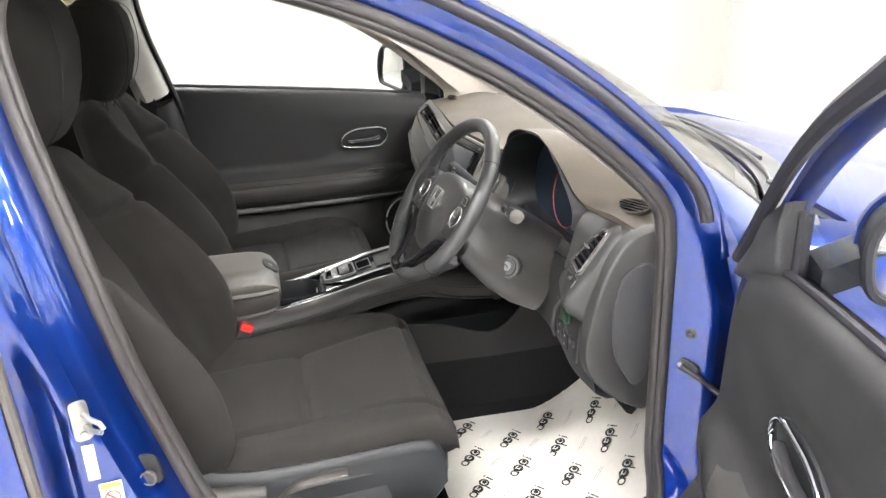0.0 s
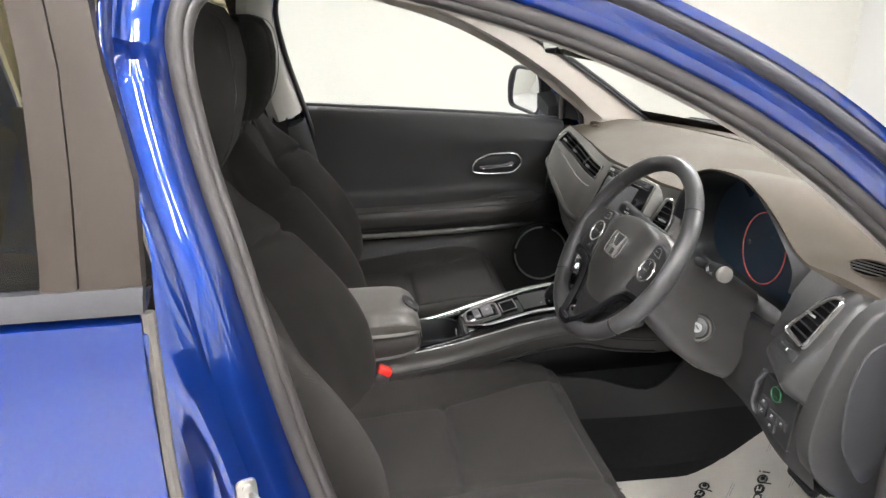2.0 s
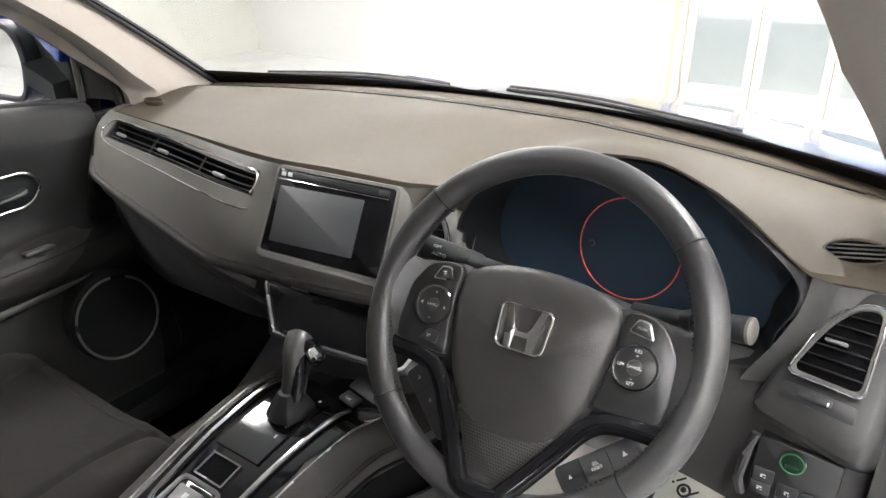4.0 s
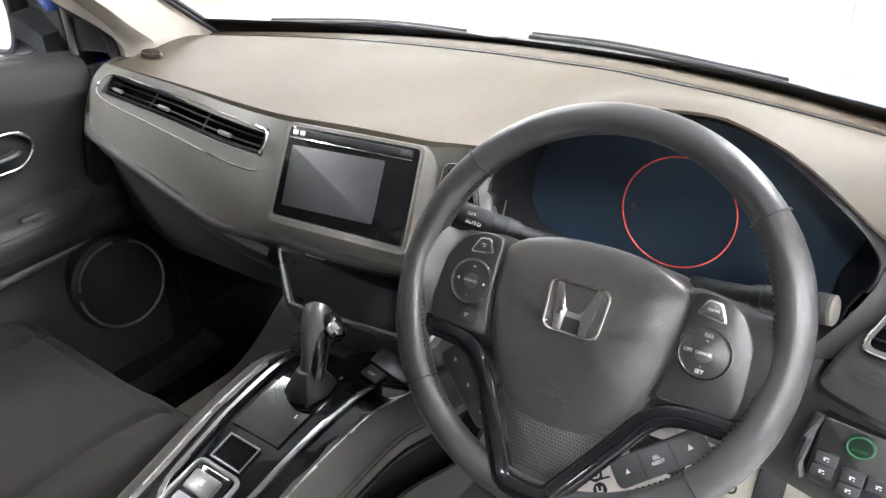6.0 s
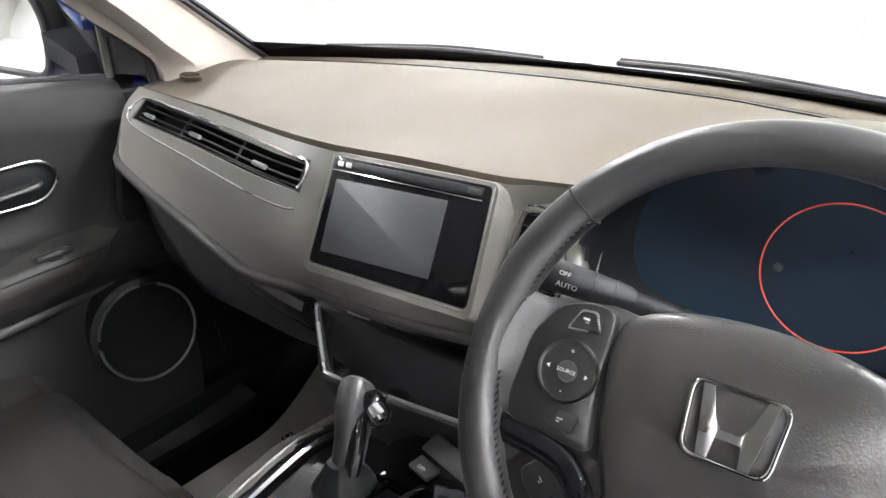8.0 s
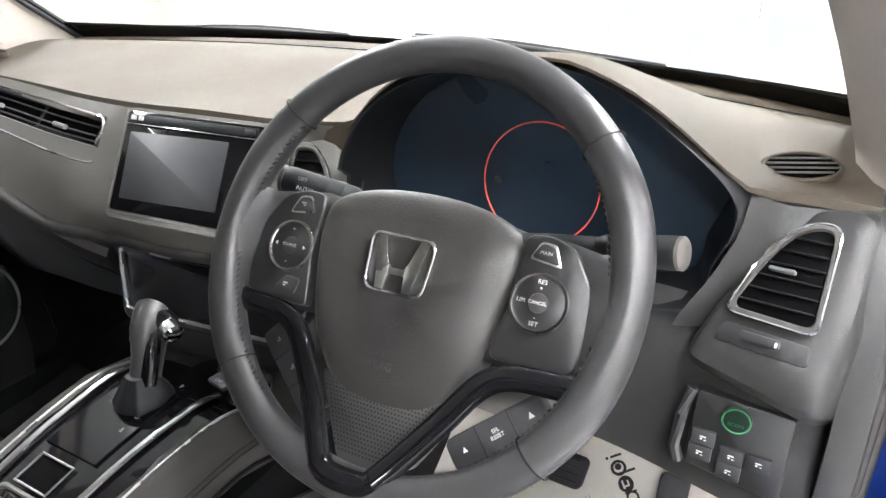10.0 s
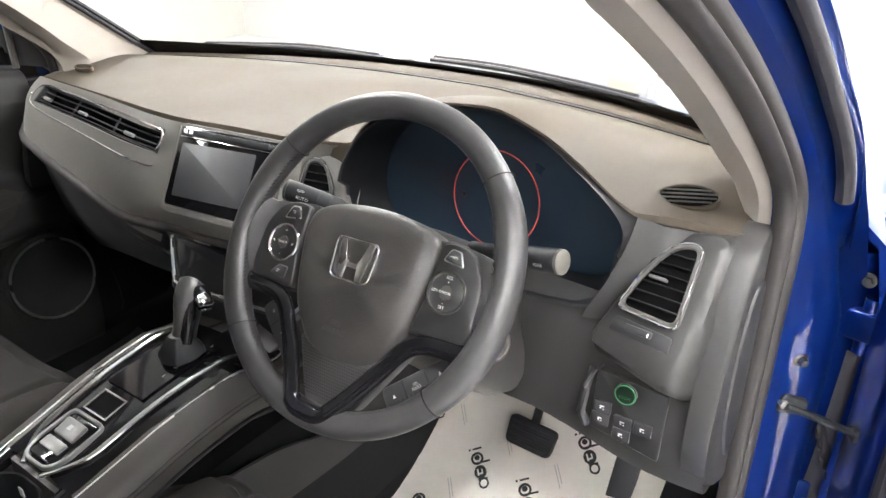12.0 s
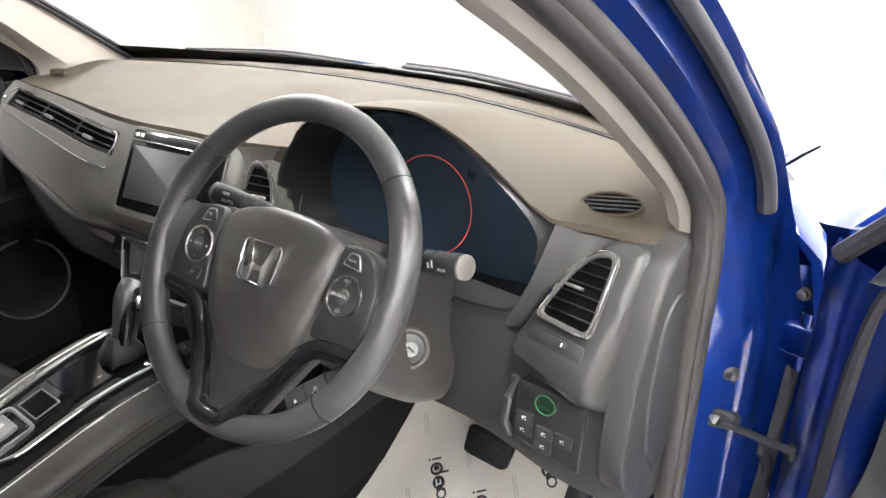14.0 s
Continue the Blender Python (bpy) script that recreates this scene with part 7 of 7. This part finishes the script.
# dark flap added where the hinge gap only lies in shade
flap = thing("hinge_gap_shade", (0.83, 0.87, 0.45), "dark sheet added for the shade in the gap behind the open door", "door seal")
part("flap", slab([[Vector((x, y, z)) for x, y in ((0.792, 0.868), (0.805, 0.862), (0.83, 0.866), (0.856, 0.862))] for z in (0.40, 0.52, 0.64, 0.74, 0.785)], (0, 0.006, 0)), RUBBER, flap)
hb = thing("harness_boot", (0.85, 0.79, 0.6), "black corrugated rubber cable boot between body and door", "cable boot")
part("bellows", loft([[Vector((0.826 + 0.05 * f + r * math.cos(a) * 0.3, 0.868 - 0.01 * f + r * math.cos(a), 0.66 - 0.12 * f + r * math.sin(a) * 0.6)) for a in [2 * math.pi * k / 14 for k in range(14)]] for f, r in [(j / 16, 0.022 if j % 2 else 0.017) for j in range(17)]], ring=True, caps=True), RUBBER, hb)
switch_ = thing("door_switch", (0.788, 0.765, 0.812), "black rubber door light switch on the blue post", "door switch")
part("plunger", lathe([(0.010, -0.002), (0.010, 0.003), (0.006, 0.005), (0.005, 0.012), (0.003, 0.013)], facing((0.788, 0.765, 0.812), (0.76, 0.65, 0), (0, 0, 1)), 16), TRIM, switch_)

# passenger seat belt at the centre pillar
belt = thing("seat_belt", (-0.70, -0.28, 1.2), "grey seat belt hanging from its pale pillar guide", "seat belt")
part("guide", box((0.022, 0.055, 0.09), pose(-0.70, -0.262, 1.22, 0, -8, 0), 0.008), HEADLINER, belt, "pale grey belt guide")
part("webbing", slab([[Vector((-0.688, -0.285, z)), Vector((-0.680, -0.240, z))] for z in (1.22, 1.0, 0.8, 0.6)], (-0.002, 0, 0)), FABRIC2, belt)

# ---- rear view mirror ----
rvm = thing("rear_view_mirror", (-0.01, 0.45, 1.30), "black rear view mirror hanging from the windscreen", "rear view mirror")
mV = facing((0.018, 0.432, 1.312), (0.96, 0.27, 0.0), (-0.05, 0.06, 1.0)) @ Matrix.Diagonal((1.1, 1.0, 1.0, 1.0))
o = rounded([(-0.112, -0.030), (0.108, -0.034), (0.118, 0.0), (0.108, 0.036), (-0.112, 0.032), (-0.120, 0.0)], 0.02)
rows = [[mV @ Vector((p.x * k, p.y * k, z)) for p in o] for k, z in ((0.97, 0.0), (1.0, -0.006), (1.0, -0.014), (0.92, -0.03), (0.6, -0.038))]
part("housing", loft(rows, ring=True, caps=True), TRIM, rvm)
part("mirror_glass", plate([p * 0.93 for p in o], 0.003, mV @ Matrix.Translation((0, 0, 0.003)), 0.0008), MIRROR, rvm, "mirror glass")
part("stem", tube([mV @ Vector((0.01, 0.0, -0.03)), Vector((0.0, 0.52, 1.335)), Vector((0.0, 0.53, 1.40))], 0.011, 10), TRIM, rvm)
cam_box = thing("sensor_housing", (0.05, 0.45, 1.36), "black sensor housing on the windscreen behind the mirror", "sensor housing")
part("shell", loft([[Vector((0.06 + w * math.cos(a), y, z + h * math.sin(a))) for a in [2 * math.pi * k / 20 for k in range(20)]] for y, z, w, h in ((0.38, 1.385, 0.055, 0.020), (0.40, 1.385, 0.068, 0.026), (0.47, 1.368, 0.075, 0.028), (0.54, 1.345, 0.06, 0.02), (0.57, 1.335, 0.03, 0.012))], ring=True, caps=True), TRIM, cam_box)

# ---- pedals ----
bp = thing("brake_pedal", (0.36, 0.90, 0.36), "black ribbed brake pedal", "pedal")
mP_ = facing((0.365, 0.885, 0.402), (1, 0, 0), (0, 0.5, 0.86))
pp = part("pad", plate(rounded([(-0.048, -0.028), (0.046, -0.030), (0.052, 0.024), (-0.050, 0.028)], 0.012), 0.014, mP_, 0.004), RUBBER, bp, "black rubber pedal pad")
for y in (-0.018, -0.006, 0.006, 0.018):
    part("rib", box((0.078, 0.004, 0.003), mP_ @ Matrix.Translation((0, y, 0.001)), 0.001, 1), RUBBER, pp)
part("arm", tube([mP_ @ Vector((0, 0.01, -0.012)), Vector((0.37, 0.97, 0.56)), Vector((0.375, 1.02, 0.74))], 0.009, 8), DARK, bp)
ap = thing("accelerator_pedal", (0.54, 0.9, 0.3), "slim black accelerator pedal", "pedal")
mA_ = facing((0.545, 0.905, 0.365), (1, 0.02, 0), (0.0, 0.55, 0.83))
part("pad", plate(rounded([(-0.022, -0.075), (0.022, -0.078), (0.024, 0.062), (-0.022, 0.060)], 0.010), 0.014, mA_, 0.004), RUBBER, ap)
part("arm", tube([mA_ @ Vector((0, 0.05, -0.012)), Vector((0.545, 1.0, 0.55)), Vector((0.55, 1.03, 0.72))], 0.008, 8), DARK, ap)

# ---- paper mats ----
def mat_z(x, y):
    z = curve1(y, FLOOR_Y) + 0.013
    return z + 0.004 * math.sin(9 * x + 4 * y) * math.sin(11 * y)


def paper_mat(x0, x1, y0, y1):
    mt = thing("paper_floor_mat", ((x0 + x1) / 2, (y0 + y1) / 2, 0.25), "creased white paper floor mat printed with rows of dark marks", "floor mat", "paper mats")
    rows = []
    for j in range(25):
        y = lerp(y0, y1, j / 24)
        rows.append([Vector((x, y, mat_z(x, y) + (0.012 * (abs(2 * i / 20 - 1) ** 6)))) for i, x in enumerate([lerp(x0, x1, k / 20) for k in range(21)])])
    part("sheet", slab(rows, (0, 0, -0.0015)), PAPER, mt, "white paper sheet")
    # slanting rows of dark marks with fine print between them
    for a in range(-8, 9):
        for b in range(-8, 9):
            for half in (0, 0.5):
                x, y = 0.262 + (a + half) * 0.068 - b * 0.048 + (0 if x0 > 0 else -0.757), 0.616 + (a + half) * 0.107 + b * 0.120
                if not (x0 + 0.045 < x < x1 - 0.045 and y0 + 0.045 < y < y1 - 0.05):
                    continue
                h = 0.01
                up = Vector((0, 2 * h, mat_z(x, y + h) - mat_z(x, y - h)))
                m = facing((x, y, mat_z(x, y) + 0.0030 + 0.012 * abs(2 * (x - x0) / (x1 - x0) - 1) ** 6), (1, 0, 0), up) @ pose(0, 0, 0, 0, 0, 128)
                if half:
                    part("fine_print", bars([(0, 0.003, 0.046, 0.0014), (0.003, -0.0025, 0.040, 0.0014)], m, 0.0002), INK2, mt)
                    continue
                flat = Matrix.Diagonal((1, 1, 0.2, 1))
                part("print_mark", join(torus(0.0088, 0.0021, m @ Matrix.Translation((-0.033, -0.002, 0)) @ Matrix.Diagonal((1, 0.95, 0.2, 1)), 20, 5), bars([(-0.0245, -0.002, 0.0036, 0.019)], m),
                                        torus(0.0105, 0.0026, m @ Matrix.Translation((0.018, 0.003, 0)) @ flat, 20, 5), disc(0.0055, 0.0006, m @ Matrix.Translation((0.020, 0.003, 0.0004)), 16, 0.0001), bars([(0.0085, -0.007, 0.0040, 0.030)], m),
                                        plate([(-0.010 + 0.0135 * math.cos(q), 0.001 + 0.0125 * math.sin(q)) for q in [2 * math.pi * k / 20 for k in range(20)]], 0.0006, m @ Matrix.Translation((0, 0, 0.0004)), 0.0001),
                                        bars([(0.038, 0.0, 0.0038, 0.019), (0.038, 0.0155, 0.0042, 0.0042)], m)), INK, mt)
                part("print_gap", bars([(-0.010, 0.0055, 0.014, 0.0030), (-0.0135, 0.001, 0.0030, 0.006), (-0.010, -0.003, 0.010, 0.0026)], m, 0.0010), PAPER, mt)


paper_mat(0.135, 0.615, 0.40, 1.00)
paper_mat(-0.60, -0.14, 0.42, 1.00)

# ---- wipers ----
def wiper(pts, nm_label):
    w = thing("wiper", tuple(pts[0]), nm_label, "wiper", "wipers")
    part("arm", tube(spline(pts, 20), 0.007, 8, flat=0.005), TRIM, w)
    part("blade", tube(spline([Vector(p) + Vector((0.0, 0.012, 0.002)) for p in pts[1:]], 20), 0.006, 8, flat=0.006), RUBBER, w)
    part("cap", lathe([(0.016, -0.01), (0.016, 0.008), (0.010, 0.012)], Matrix.Translation(pts[0]), 18), TRIM, w)


wiper([(-0.16, 1.215, 0.985), (-0.25, 1.205, 0.994), (-0.45, 1.155, 1.004), (-0.66, 1.04, 1.006)], "black windscreen wiper parked at the foot of the glass")
wiper([(0.55, 1.09, 0.985), (0.40, 1.155, 0.996), (0.10, 1.212, 1.004), (-0.10, 1.222, 1.002)], "long black windscreen wiper parked at the foot of the glass")
